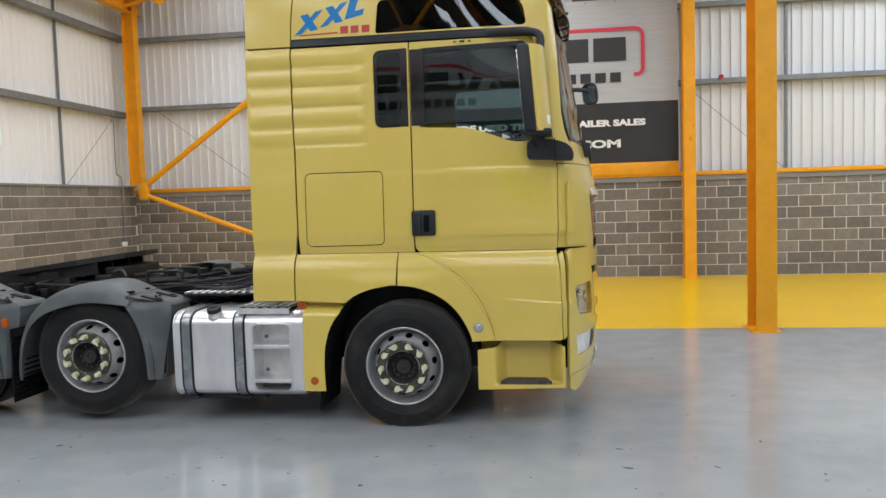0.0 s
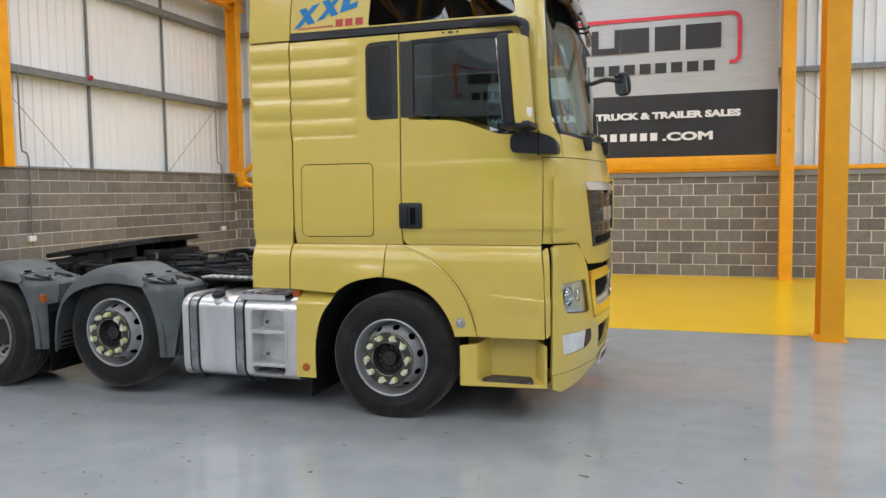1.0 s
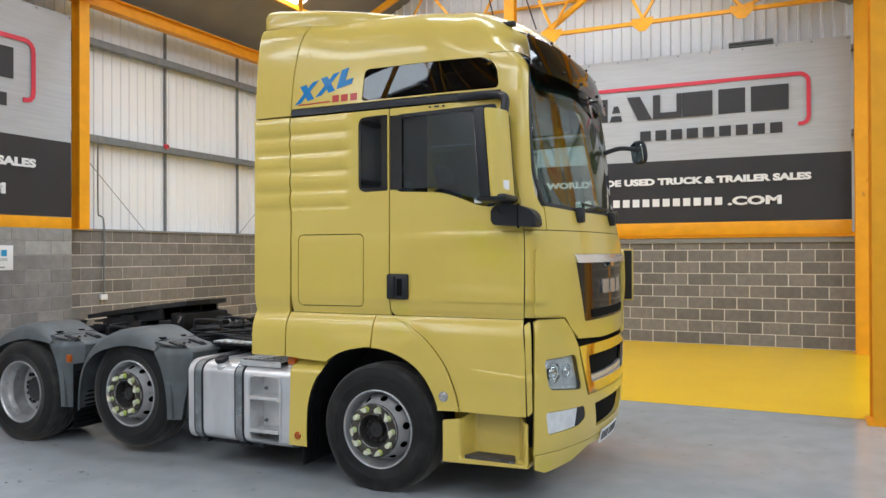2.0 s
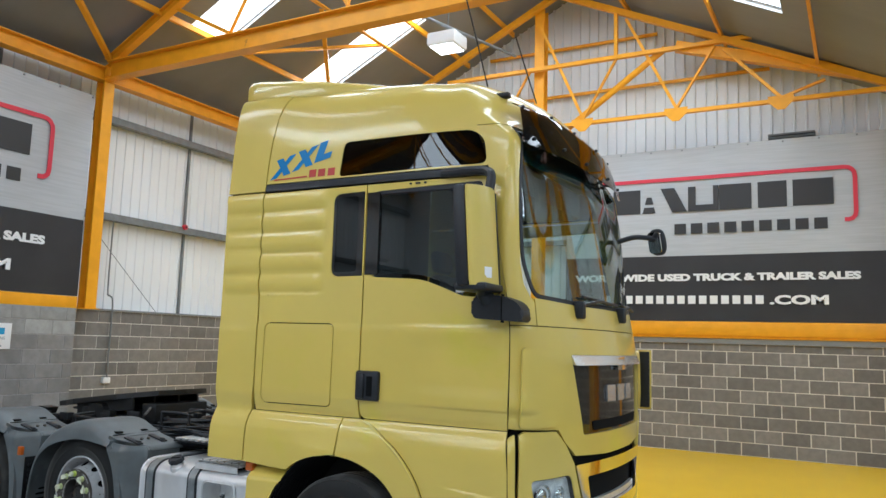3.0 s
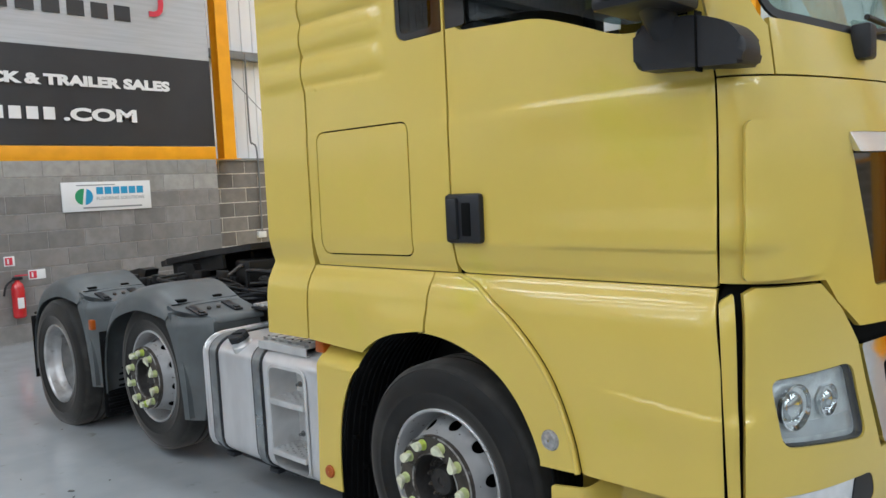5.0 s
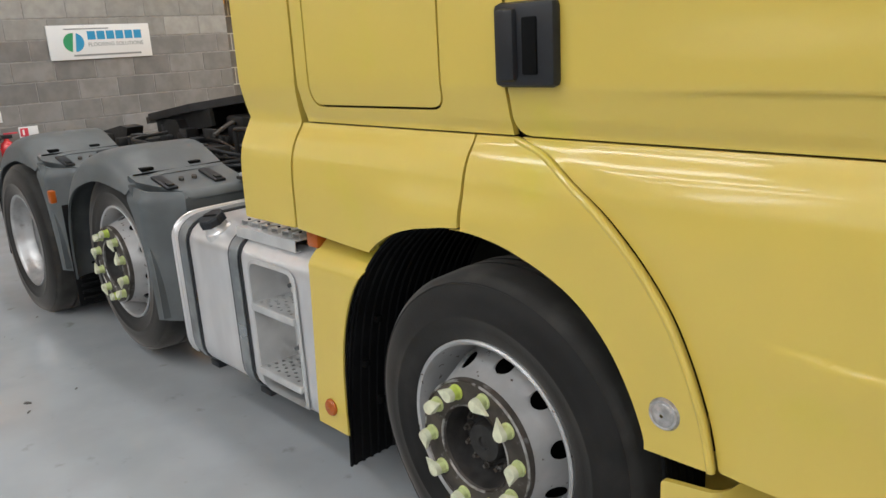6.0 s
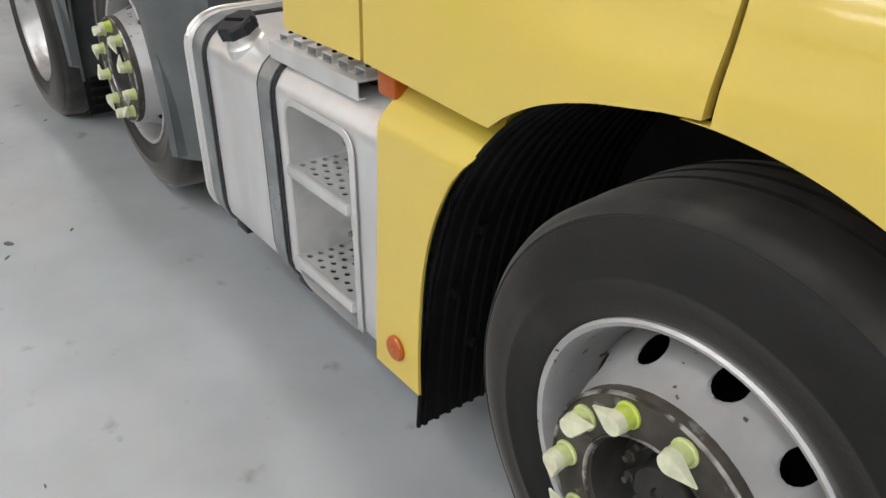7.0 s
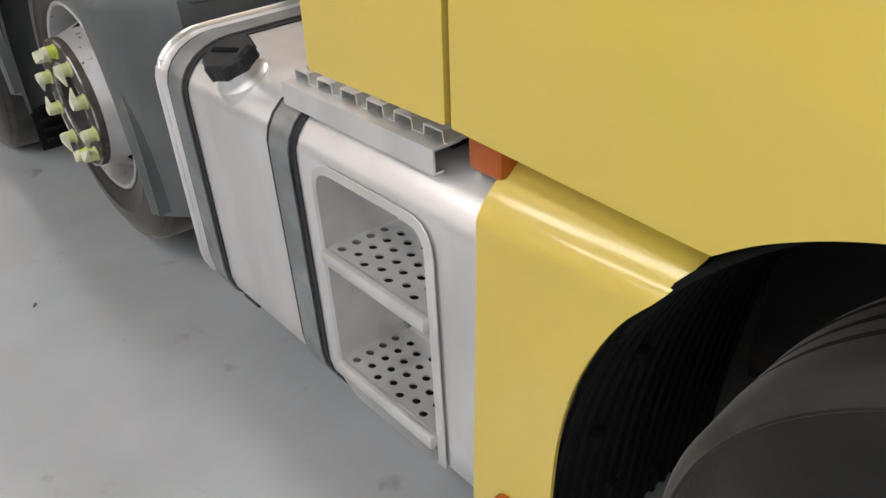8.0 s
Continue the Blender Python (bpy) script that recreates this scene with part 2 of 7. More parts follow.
def sheet(loops, mapper, step=0.06, thick=0.012, back=None):
    """A sheet cut to loops in a flat domain (first the outline, then holes), laid on a curved surface by mapper(a, b, inward)."""
    bm = BM()
    skin = bm.verts.layers.float_vector.new("skin")
    edges = []
    for loop in loops:
        vs = [bm.verts.new((p[0], p[1], 0)) for p in loop]
        edges += [bm.edges.new((vs[i], vs[(i + 1) % len(vs)])) for i in range(len(vs))]
    bmesh.ops.triangle_fill(bm, edges=edges, use_beauty=True, use_dissolve=False, normal=(0, 0, 1))
    steps = step if isinstance(step, tuple) else (step, step)
    for ax in (0, 1):
        vals = [v.co[ax] for v in bm.verts]
        lo, hi = min(vals), max(vals)
        n = int((hi - lo) / steps[ax]) + 1
        for k in range(1, n):
            co, no = [0, 0, 0], [0, 0, 0]
            co[ax], no[ax] = lo + (hi - lo) * k / n, 1
            bmesh.ops.bisect_plane(bm, geom=bm.verts[:] + bm.edges[:] + bm.faces[:], plane_co=co, plane_no=no, dist=1e-5)
    bmesh.ops.remove_doubles(bm, verts=bm.verts[:], dist=1e-5)
    flat = [(v, v.co.x, v.co.y) for v in bm.verts]
    rim = [e for e in bm.edges if len(e.link_faces) == 1]
    if thick:
        inner = {v: bm.verts.new(mapper(a, b, thick)) for v, a, b in flat}
        faces = [list(f.verts) for f in bm.faces]
        for vs in faces:
            try:
                bm.faces.new([inner[v] for v in reversed(vs)])
            except ValueError:
                pass
        for e in rim:
            a, b = e.verts
            bm.faces.new((a, b, inner[b], inner[a]))
    e = 0.004
    for v, a, b in flat:
        v.co = mapper(a, b, 0.0)
        n = (mapper(a + e, b, 0.0) - mapper(a - e, b, 0.0)).cross(mapper(a, b + e, 0.0) - mapper(a, b - e, 0.0))
        if n.length > 1e-12:
            v[skin] = n.normalized()
    return bm


def text_mesh(bm, body, height, m, widen=1.0, bold=0.0, depth=0.002, width=None):
    """Letters of the built-in font, height of a capital, laid by the matrix m; width: the width of the whole line."""
    cu = bpy.data.curves.new("line", "FONT")
    cu.body, cu.size, cu.extrude, cu.offset, cu.resolution_u = body, height / 0.69, depth / 2, bold, 3
    ob = bpy.data.objects.new("line", cu)
    scene.collection.objects.link(ob)
    bpy.context.view_layer.update()
    me = bpy.data.meshes.new_from_object(ob.evaluated_get(bpy.context.evaluated_depsgraph_get()))
    xs = [v.co.x for v in me.vertices]
    k = width / (max(xs) - min(xs)) if width else widen
    me.transform(m @ Matrix.Diagonal((k, 1, 1, 1)) @ Matrix.Translation((-min(xs), 0, 0)))
    bm.from_mesh(me)
    bpy.data.objects.remove(ob)
    bpy.data.curves.remove(cu)
    bpy.data.meshes.remove(me)
    return bm


# ------------------------------------------------------------------ the hall
X_W, X_V, X_E = -9.72, 2.42, 14.5            # west wall, valley columns, east wall
Y_N, Y_S = 16.45, -9.0                       # north and south walls
EAVES, RIDGE = 6.25, 9.30
WALL_W, WALL_N = 2.235, 2.02                 # heights of the blockwork

floor = tagged(part("floor", box(BM(), (X_W - 0.4, Y_S - 0.4, -0.25), (X_E + 0.4, 10.0, 0)), FLOOR), "glossy grey epoxy floor with scuffs and smears", "floor", kind="structure")
floor_y = tagged(part("floor_yellow", box(BM(), (X_W - 0.4, 10.012, -0.25), (X_E + 0.4, Y_N + 0.4, 0.0)), FLOOR_Y), "glossy yellow epoxy floor bay", "floor", kind="structure")
tagged(part("floor_joint", box(BM(), (X_W, 9.998, -0.2), (X_E, 10.014, 0.001)), mat("dark_joint", (0.06, 0.06, 0.055), 0.7)), "dark joint between grey and yellow floors", "floor joint", kind="structure")


def corrugated(axis, at, inward, a0, a1, z_lo, z_hi, pitch=0.2, depth=0.045):
    """Upright trapezoid sheeting; z_hi may be a function of the place along the wall."""
    bm = BM()
    n = int((a1 - a0) / pitch)
    pts = []
    for k in range(n + 1):
        base = a0 + k * pitch
        for da, d in ((0, 0), (0.140, 0), (0.150, depth), (0.182, depth), (0.192, 0)):
            if base + da <= a1:
                pts.append((base + da, d))
    cols = []
    for a, d in pts:
        zt = z_hi(a) if callable(z_hi) else z_hi
        cols.append([bm.verts.new((a, at + inward * d, z) if axis == "x" else (at + inward * d, a, z)) for z in (z_lo, zt)])
    for p, q in zip(cols, cols[1:]):
        bm.faces.new((p[0], q[0], q[1], p[1]))
    r = bmesh.ops.extrude_face_region(bm, geom=bm.faces[:])
    for v in r["geom"]:
        if isinstance(v, bmesh.types.BMVert):
            v.co += Vector((0, -inward * 0.06, 0) if axis == "x" else (-inward * 0.06, 0, 0))
    return bm


def gable(x):
    """The roof's underside over a place across the hall: two equal bays."""
    half = (X_V - X_W) / 2
    k = (x - X_W) % (2 * half)
    return EAVES + (RIDGE - EAVES) * (1 - abs(k - half) / half)


north = tagged(part("wall_north", box(BM(), (X_W - 0.35, Y_N + 0.005, 0), (X_E + 0.4, Y_N + 0.35, WALL_N)), MORTAR), "grey concrete block wall with pale mortar joints", "wall", kind="structure")
tagged(part("cladding_north", corrugated("x", Y_N + 0.30, -1, X_W - 0.3, X_E, WALL_N, lambda x: gable(x) + 0.24), CLAD, sharp=10), "white ribbed metal cladding above the blockwork", "cladding", kind="structure")
west = tagged(part("wall_west", box(BM(), (X_W - 0.35, 9.40, 0), (X_W - 0.005, Y_N + 0.35, WALL_W)), MORTAR), "grey concrete block wall with pale mortar joints", "wall", kind="structure")
west_near = tagged(part("wall_west_near", box(BM(), (X_W - 0.35, Y_S - 0.35, 0), (-9.355, 9.388, WALL_W)), MORTAR_W), "grey block wall, upper courses of paler blocks", "wall", kind="structure")
tagged(part("cladding_west", corrugated("y", X_W - 0.27, 1, Y_S, Y_N + 0.3, WALL_W, EAVES + 0.28, pitch=0.2, depth=0.02), CLAD_W, sharp=10), "white lined metal cladding above the blockwork", "cladding", kind="structure")
tagged(part("coping", box(BM(), (X_W - 0.3, 9.42, WALL_W), (X_W + 0.03, Y_N, WALL_W + 0.03)), GREY_TRIM), "grey metal flashing on top of the block wall", "flashing", kind="structure")
tagged(part("wall_south", box(BM(), (X_W - 0.3, Y_S - 0.3, 0), (X_E, Y_S, 2.25)), BLOCK_STUFF), "grey block wall", "wall", kind="structure")
tagged(part("cladding_south", box(BM(), (X_W - 0.3, Y_S - 0.35, 2.25), (X_E, Y_S - 0.05, RIDGE)), CLAD), "white clad wall", "cladding", kind="structure")
tagged(part("wall_east", box(BM(), (X_E, Y_S - 0.3, 0), (X_E + 0.3, Y_N, 2.25)), BLOCK_STUFF), "grey block wall", "wall", kind="structure")
tagged(part("cladding_east", box(BM(), (X_E + 0.05, Y_S - 0.3, 2.25), (X_E + 0.35, Y_N, RIDGE)), CLAD), "white clad wall", "cladding", kind="structure")

# roof slopes with open skylight strips
SKY_Y = [-7.3, -4.5, -1.7, 1.1, 6.7, 10.75, 13.75]
half = (X_V - X_W) / 2


def strip_ends(xa, xb):
    """Where the skylight strips begin and end on a slope: further from the eaves than from the ridge."""
    return (0.27, 0.86) if gable_at(xb) > gable_at(xa) else (0.14, 0.73)


def roof_slope(xa, xb, bands):
    """A thick roof slope from xa to xb with strips left open between the bands."""
    bm = BM()
    lo_k, hi_k = strip_ends(xa, xb)
    xs = [xa, xa + (xb - xa) * lo_k, xa + (xb - xa) * hi_k, xb]
    ys = [Y_S - 0.3]
    for y in bands:
        ys += [y - 0.44, y + 0.44]
    ys.append(Y_N + 0.35)
    for i in range(3):
        for j in range(len(ys) - 1):
            if i == 1 and j % 2 == 1:
                continue
            za, zb = gable_at(xs[i]), gable_at(xs[i + 1])
            vs = [(xs[i], ys[j], za), (xs[i + 1], ys[j], zb), (xs[i + 1], ys[j + 1], zb), (xs[i], ys[j + 1], za)]
            lo, hi = [bm.verts.new(v) for v in vs], [bm.verts.new((v[0], v[1], v[2] + 0.12)) for v in vs]
            bm.faces.new(lo[::-1]), bm.faces.new(hi)
            for k in range(4):
                bm.faces.new((lo[k], lo[(k + 1) % 4], hi[(k + 1) % 4], hi[k]))
    return bm


def gable_at(x):
    ridges = [X_W + half, X_V + half]
    d = min(abs(x - r) for r in ridges)
    return EAVES + 0.18 + (RIDGE - EAVES) * (1 - min(d / half, 1.02))


ROOFLIGHT = lamp_mat("rooflight_sheet", (0.95, 0.98, 1.0), 2.0)
SLOPES = [(X_W - 0.35, X_W + half), (X_W + half, X_V), (X_V, X_V + half), (X_V + half, X_E + 0.3)]
for xa, xb in SLOPES:
    tagged(part("ceiling", roof_slope(xa, xb, SKY_Y), ROOF_SHEET, smooth=False), "grey sheeted roof with open skylight strips", "roof", kind="structure")
    for y in SKY_Y:
        x0, x1 = (xa + (xb - xa) * k for k in strip_ends(xa, xb))
        lamp = bpy.data.lights.new("skylight", "AREA")
        lamp.shape, lamp.size, lamp.size_y = "RECTANGLE", math.hypot(x1 - x0, gable_at(x1) - gable_at(x0)), 0.88
        lamp.energy, lamp.color = SKY_WATTS, (0.94, 0.975, 1.0)
        ob = new("skylight", lamp)
        mid = Vector(((x0 + x1) / 2, y, (gable_at(x0) + gable_at(x1)) / 2 + 0.05))
        tilt = math.atan2(gable_at(x1) - gable_at(x0), x1 - x0)
        ob.matrix_basis = Matrix.Translation(mid) @ Matrix.Rotation(-tilt, 4, "Y")
        pane = BM()
        z0, z1 = gable_at(x0), gable_at(x1)
        vs = [pane.verts.new(p) for p in ((x0, y - 0.44, z0 + 0.10), (x1, y - 0.44, z1 + 0.10), (x1, y + 0.44, z1 + 0.10), (x0, y + 0.44, z0 + 0.10))]
        pane.faces.new(vs)
        r = bmesh.ops.extrude_face_region(pane, geom=pane.faces[:])
        for v in r["geom"]:
            if isinstance(v, bmesh.types.BMVert):
                v.co.z += 0.008
        tagged(part("rooflight", pane, ROOFLIGHT, smooth=False), "translucent white rooflight sheet lit by the sky", "rooflight", kind="structure")

# ------------------------------------------------------------------ steelwork
FRAMES = [15.95, 9.62, 3.3, -3.0]


def column(x, y, top, label, w=0.30, d=0.30, along="x", foot=0.0):
    """An upright H-section stanchion."""
    bm = profile_beam(BM(), (x, y, foot + 0.012), (x, y, top), i_profile(w, d, 0.018, 0.012), up=(1, 0, 0) if along == "x" else (0, 1, 0))
    ob = thing("steel_column", label, "column", (x, y, foot), group="steel columns")
    part("stanchion", bm, STEEL_O, ob)
    part("base_plate", box(BM(), (x - w / 2 - 0.05, y - d / 2 - 0.03, foot), (x + w / 2 + 0.05, y + d / 2 + 0.03, foot + 0.012)) if along == "y" else box(BM(), (x - d / 2 - 0.03, y - w / 2 - 0.05, foot), (x + d / 2 + 0.03, y + w / 2 + 0.05, foot + 0.012)), STEEL_O, ob)
    return ob


for y in FRAMES:
    column(-9.44, y + 0.01 if y < 15 else 16.08, 6.35, "orange painted steel wall column standing on the block wall", 0.20, 0.27 if y > 15 else 0.20, "x", 2.267 if y > 15 else WALL_W)
    column(2.386 if y < 15 else 2.56, y + (0.305 if y < 15 else 0.10), 6.60, "orange painted steel stanchion with scuffed paint", 0.242 if y < 15 else 0.23, 0.45 if y < 15 else 0.26, "y")
column(-4.09, 16.10, 9.0, "orange painted gable post on the north wall", 0.22, 0.22, "y")

for y in FRAMES[1:]:
    tb = thing("tie_beam", "orange painted steel I-beam spanning between columns", "beam", (-3.5, y, 6.2), group="tie beams")
    part("beam", profile_beam(BM(), (-9.32, y, 6.27), (2.2, y, 6.27), i_profile(0.20, 0.30)), STEEL_O, tb)
    rb = thing("rafter", "orange painted steel rafter under the roof slope", "beam", (-3.5, y, 6.4), group="rafters")
    for xa, xb in ((-9.40, X_W + half), (2.35, X_W + half)):
        part("rafter_leg", profile_beam(BM(), (xa, y, 6.42), (xb, y, RIDGE - 0.02), i_profile(0.13, 0.16)), STEEL_O, rb)
    for k, (xa, za, xb, zb) in enumerate(((-6.6, 6.42, -7.9, 7.1), (-6.6, 6.42, -5.6, 8.2), (-4.4, 6.42, -5.6, 8.2), (-4.4, 6.42, -3.7, 9.1), (-2.9, 6.42, -3.6, 9.1), (-2.9, 6.42, -1.6, 8.2), (-0.6, 6.42, -1.6, 8.2), (-0.6, 6.42, 0.7, 7.1))):
        part("web", profile_beam(BM(), (xa, y, za), (xb, y, zb), angle_profile(0.06)), STEEL_O, rb)

eb = thing("eaves_beam", "orange painted steel eaves beam along the west wall", "beam", (-9.44, 3, 6.2))
part("beam", profile_beam(BM(), (-9.42, Y_S, 6.20), (-9.42, Y_N, 6.20), i_profile(0.20, 0.24)), STEEL_O, eb)
vb = thing("valley_beam", "orange painted steel valley beam over the stanchions", "beam", (2.35, 3, 6.6))
part("beam", profile_beam(BM(), (2.35, Y_S, 6.72), (2.35, Y_N, 6.72), i_profile(0.24, 0.24)), STEEL_O, vb)
for y0, y1 in ((-3.0, 3.3), (3.3, 9.62), (9.62, 15.95)):
    br = thing("roof_brace", "orange painted steel bracing in the roof slope", "bracing", (-8, (y0 + y1) / 2, 7), group="roof braces")
    for xa, ya, xb, yb in ((-9.3, y1, -6.6, y0 + 2.2), (-9.3, y0, -6.6, y1 - 2.2), (-6.6, y0, -6.6, y1)):
        part("brace", profile_beam(BM(), (xa, ya, gable(xa) - 0.05), (xb, yb, gable(xb) - 0.05), angle_profile(0.08)), STEEL_O, br)
for x in (-8.2, -6.0, -4.9, -2.2, -0.4, 1.2):
    pl = thing("purlin", "slim orange painted purlin along the roof", "purlin", (x, 3, gable(x)), group="purlins")
    part("rail", profile_beam(BM(), (x, Y_S, gable(x) + 0.08), (x, Y_N, gable(x) + 0.08), rect_profile(0.05, 0.10)), STEEL_O, pl)

# lattice truss in front of the north gable
tr = thing("roof_truss", "orange painted steel lattice truss before the north gable", "truss", (-3.6, 15.75, 6.4))
YT = 15.85
part("bottom_chord", profile_beam(BM(), (-9.3, YT, 6.34), (2.3, YT, 6.34), rect_profile(0.09, 0.07)), STEEL_O, tr)
part("tie", profile_beam(BM(), (-6.2, YT, 7.62), (2.3, YT, 7.62), rect_profile(0.09, 0.08)), STEEL_O, tr)
for xa, xb in ((-9.4, X_W + half), (2.4, X_W + half)):
    part("top_chord", profile_beam(BM(), (xa, YT, 6.36), (xb, YT, RIDGE - 0.12), rect_profile(0.11, 0.12)), STEEL_O, tr)
NODES = [-8.55, -6.75, -4.92, -3.07, -1.23, 0.60]
for x in NODES:
    for dx in (-1.0, 0.72):
        xt = x + dx
        zt = min(gable(xt) - 0.2, 7.6 if abs(x + 1.3) < 0.3 and dx > 0 else 8.6 if abs(dx) > 0.9 and -4 < x < -1 else 7.6)
        part("web", profile_beam(BM(), (x, YT, 6.36), (xt, YT, zt), angle_profile(0.06)), STEEL_O, tr)
    part("gusset", prism(BM(), [(x - 0.22, 6.42), (x + 0.22, 6.42), (x + 0.20, 6.30), (x + 0.06, 6.16), (x - 0.06, 6.16), (x - 0.20, 6.30)], "y", YT - 0.06, YT - 0.05), STEEL_O, tr)
part("hanger", profile_beam(BM(), (-2.4, YT, 7.62), (-2.4, YT, 8.55), rect_profile(0.07, 0.07)), STEEL_O, tr)

gb = thing("gable_bracing", "orange painted tubular bracing on the north wall", "bracing", (-9.2, 16.0, 2.0))
part("long_brace", rod(BM(), (-9.22, 15.98, 2.24), (-1.46, 15.98, 7.70), 0.065, 14), STEEL_O, gb)
part("knee", box(BM(), (-9.33, 15.90, 1.94), (-9.14, 16.06, 2.30), 0.02), STEEL_O, gb)
part("low_brace", rod(BM(), (-9.18, 15.98, 2.03), (-3.8, 15.98, 0.05), 0.055, 14), STEEL_O, gb)
part("fall_brace", profile_beam(BM(), (-1.25, 15.98, 7.70), (2.34, 15.98, 6.55), rect_profile(0.16, 0.20)), STEEL_O, gb)

# wall rails, mullions and flashing
for name, z in (("low", 3.88), ("high", 5.60)):
    r = thing("wall_rail", "grey galvanised steel sheeting rail on the west wall", "rail", (X_W, 3, z), group="sheeting rails")
    part("rail", profile_beam(BM(), (X_W - 0.13, Y_S, z), (X_W - 0.13, Y_N, z), rect_profile(0.17, 0.12)), GALV, r)
for z in (4.03, 5.60, 7.24, 8.3):
    xa = X_W if z < 6.2 else X_W + half * (z - EAVES) / (RIDGE - EAVES) + 0.1
    xb = X_E if z < 6.2 else X_V - half * (z - EAVES) / (RIDGE - EAVES) - 0.1
    r = thing("wall_rail", "grey galvanised steel sheeting rail on the north wall" if z < 6.2 else "brownish steel rail high on the north gable", "rail", (0, Y_N, z), group="sheeting rails")
    part("rail", profile_beam(BM(), (xa, Y_N + 0.18, z), (xb, Y_N + 0.18, z), rect_profile(0.16, 0.10) if z < 6.2 else rect_profile(0.05, 0.06)), GALV if z < 6.2 else STEEL_O, r)
for y in (12.0, 14.15, 8.1, 5.2, 2.1):
    r = thing("mullion", "slim grey sag rod between the wall rails", "mullion", (X_W, y, 4), group="mullions")
    part("bar", box(BM(), (X_W - 0.235, y - 0.02, WALL_W), (X_W - 0.19, y + 0.02, EAVES)), GALV, r)
for x in (4.6, 7.4, 10.2, -6.9):
    r = thing("mullion", "slim grey sag rod between the wall rails", "mullion", (x, Y_N, 4), group="mullions")
    part("bar", box(BM(), (x - 0.025, Y_N + 0.19, WALL_N + 0.1), (x + 0.025, Y_N + 0.245, 6.0)), GALV, r)
tagged(part("flashing", box(BM(), (X_W, Y_N - 0.03, WALL_N - 0.02), (X_E, Y_N + 0.26, WALL_N + 0.075)), GREY_TRIM), "grey metal flashing on top of the block wall", "flashing", kind="structure")
rl = thing("base_rail", "orange painted steel rail on top of the block wall", "rail", (0, Y_N, 2.1))
part("rail", box(BM(), (X_W, Y_N - 0.06, WALL_N + 0.078), (X_E, Y_N + 0.10, WALL_N + 0.165), 0.008), STEEL_O, rl)

# ------------------------------------------------------------------ blockwork
def block_mesh(name, axis, length):
    """One concrete block: its face on the inner side, slightly chamfered."""
    bm = box(BM(), (-length / 2, -0.05, -0.107), (length / 2, 0.05, 0.107), 0.004)
    if axis == "y":
        bmesh.ops.rotate(bm, verts=bm.verts[:], matrix=Matrix.Rotation(radians(90), 3, "Z"))
    me = bpy.data.meshes.new(name)
    bm.to_mesh(me)
    bm.free()
    return me


def lay_blocks(wall, axis, face, a0, a1, height, near, z0=0.012, pale_from=99.0, seed=3, stone=None, far=None, pitch=0.45, rise=0.225):
    """Courses of blocks in stretcher bond; those inside near are parts, the rest one mesh."""
    rng = random.Random(seed)
    meshes, rest = {}, BM()
    course, z = 0, z0
    while z + 0.05 < height:
        h = min(rise - 0.013, height - z - 0.004)
        a = a0 - (pitch / 2 if course % 2 else 0)
        while a < a1:
            b0, b1 = max(a, a0), min(a + pitch - 0.013, a1)
            a += pitch
            if b1 - b0 < 0.06:
                continue
            pale = z > pale_from
            key = (round(b1 - b0, 2), pale)
            if key not in meshes:
                meshes[key] = block_mesh("brick", axis, key[0])
                meshes[key].materials.append(BLOCK_PALE if pale else stone or BLOCK)
            c = (b0 + b1) / 2
            jut = rng.uniform(-0.0015, 0.0015)
            pos = Vector((c, face + 0.05 + jut, z + h / 2)) if axis == "x" else Vector((face - 0.05 + jut, c, z + h / 2))
            m = Matrix.Translation(pos) @ Matrix.Diagonal((1, 1, h / 0.215, 1))
            if near[0] <= c <= near[1]:
                shared("brick", meshes[key], m, wall)
            else:
                tmp = bpy.data.meshes[meshes[key].name].copy()
                tmp.transform(m)
                rest.from_mesh(tmp)
                bpy.data.meshes.remove(tmp)
        z += rise
        course += 1
    if len(rest.verts):
        part("far_bricks", rest, far or BLOCK_STUFF, wall, kind="stuff")
    else:
        rest.free()


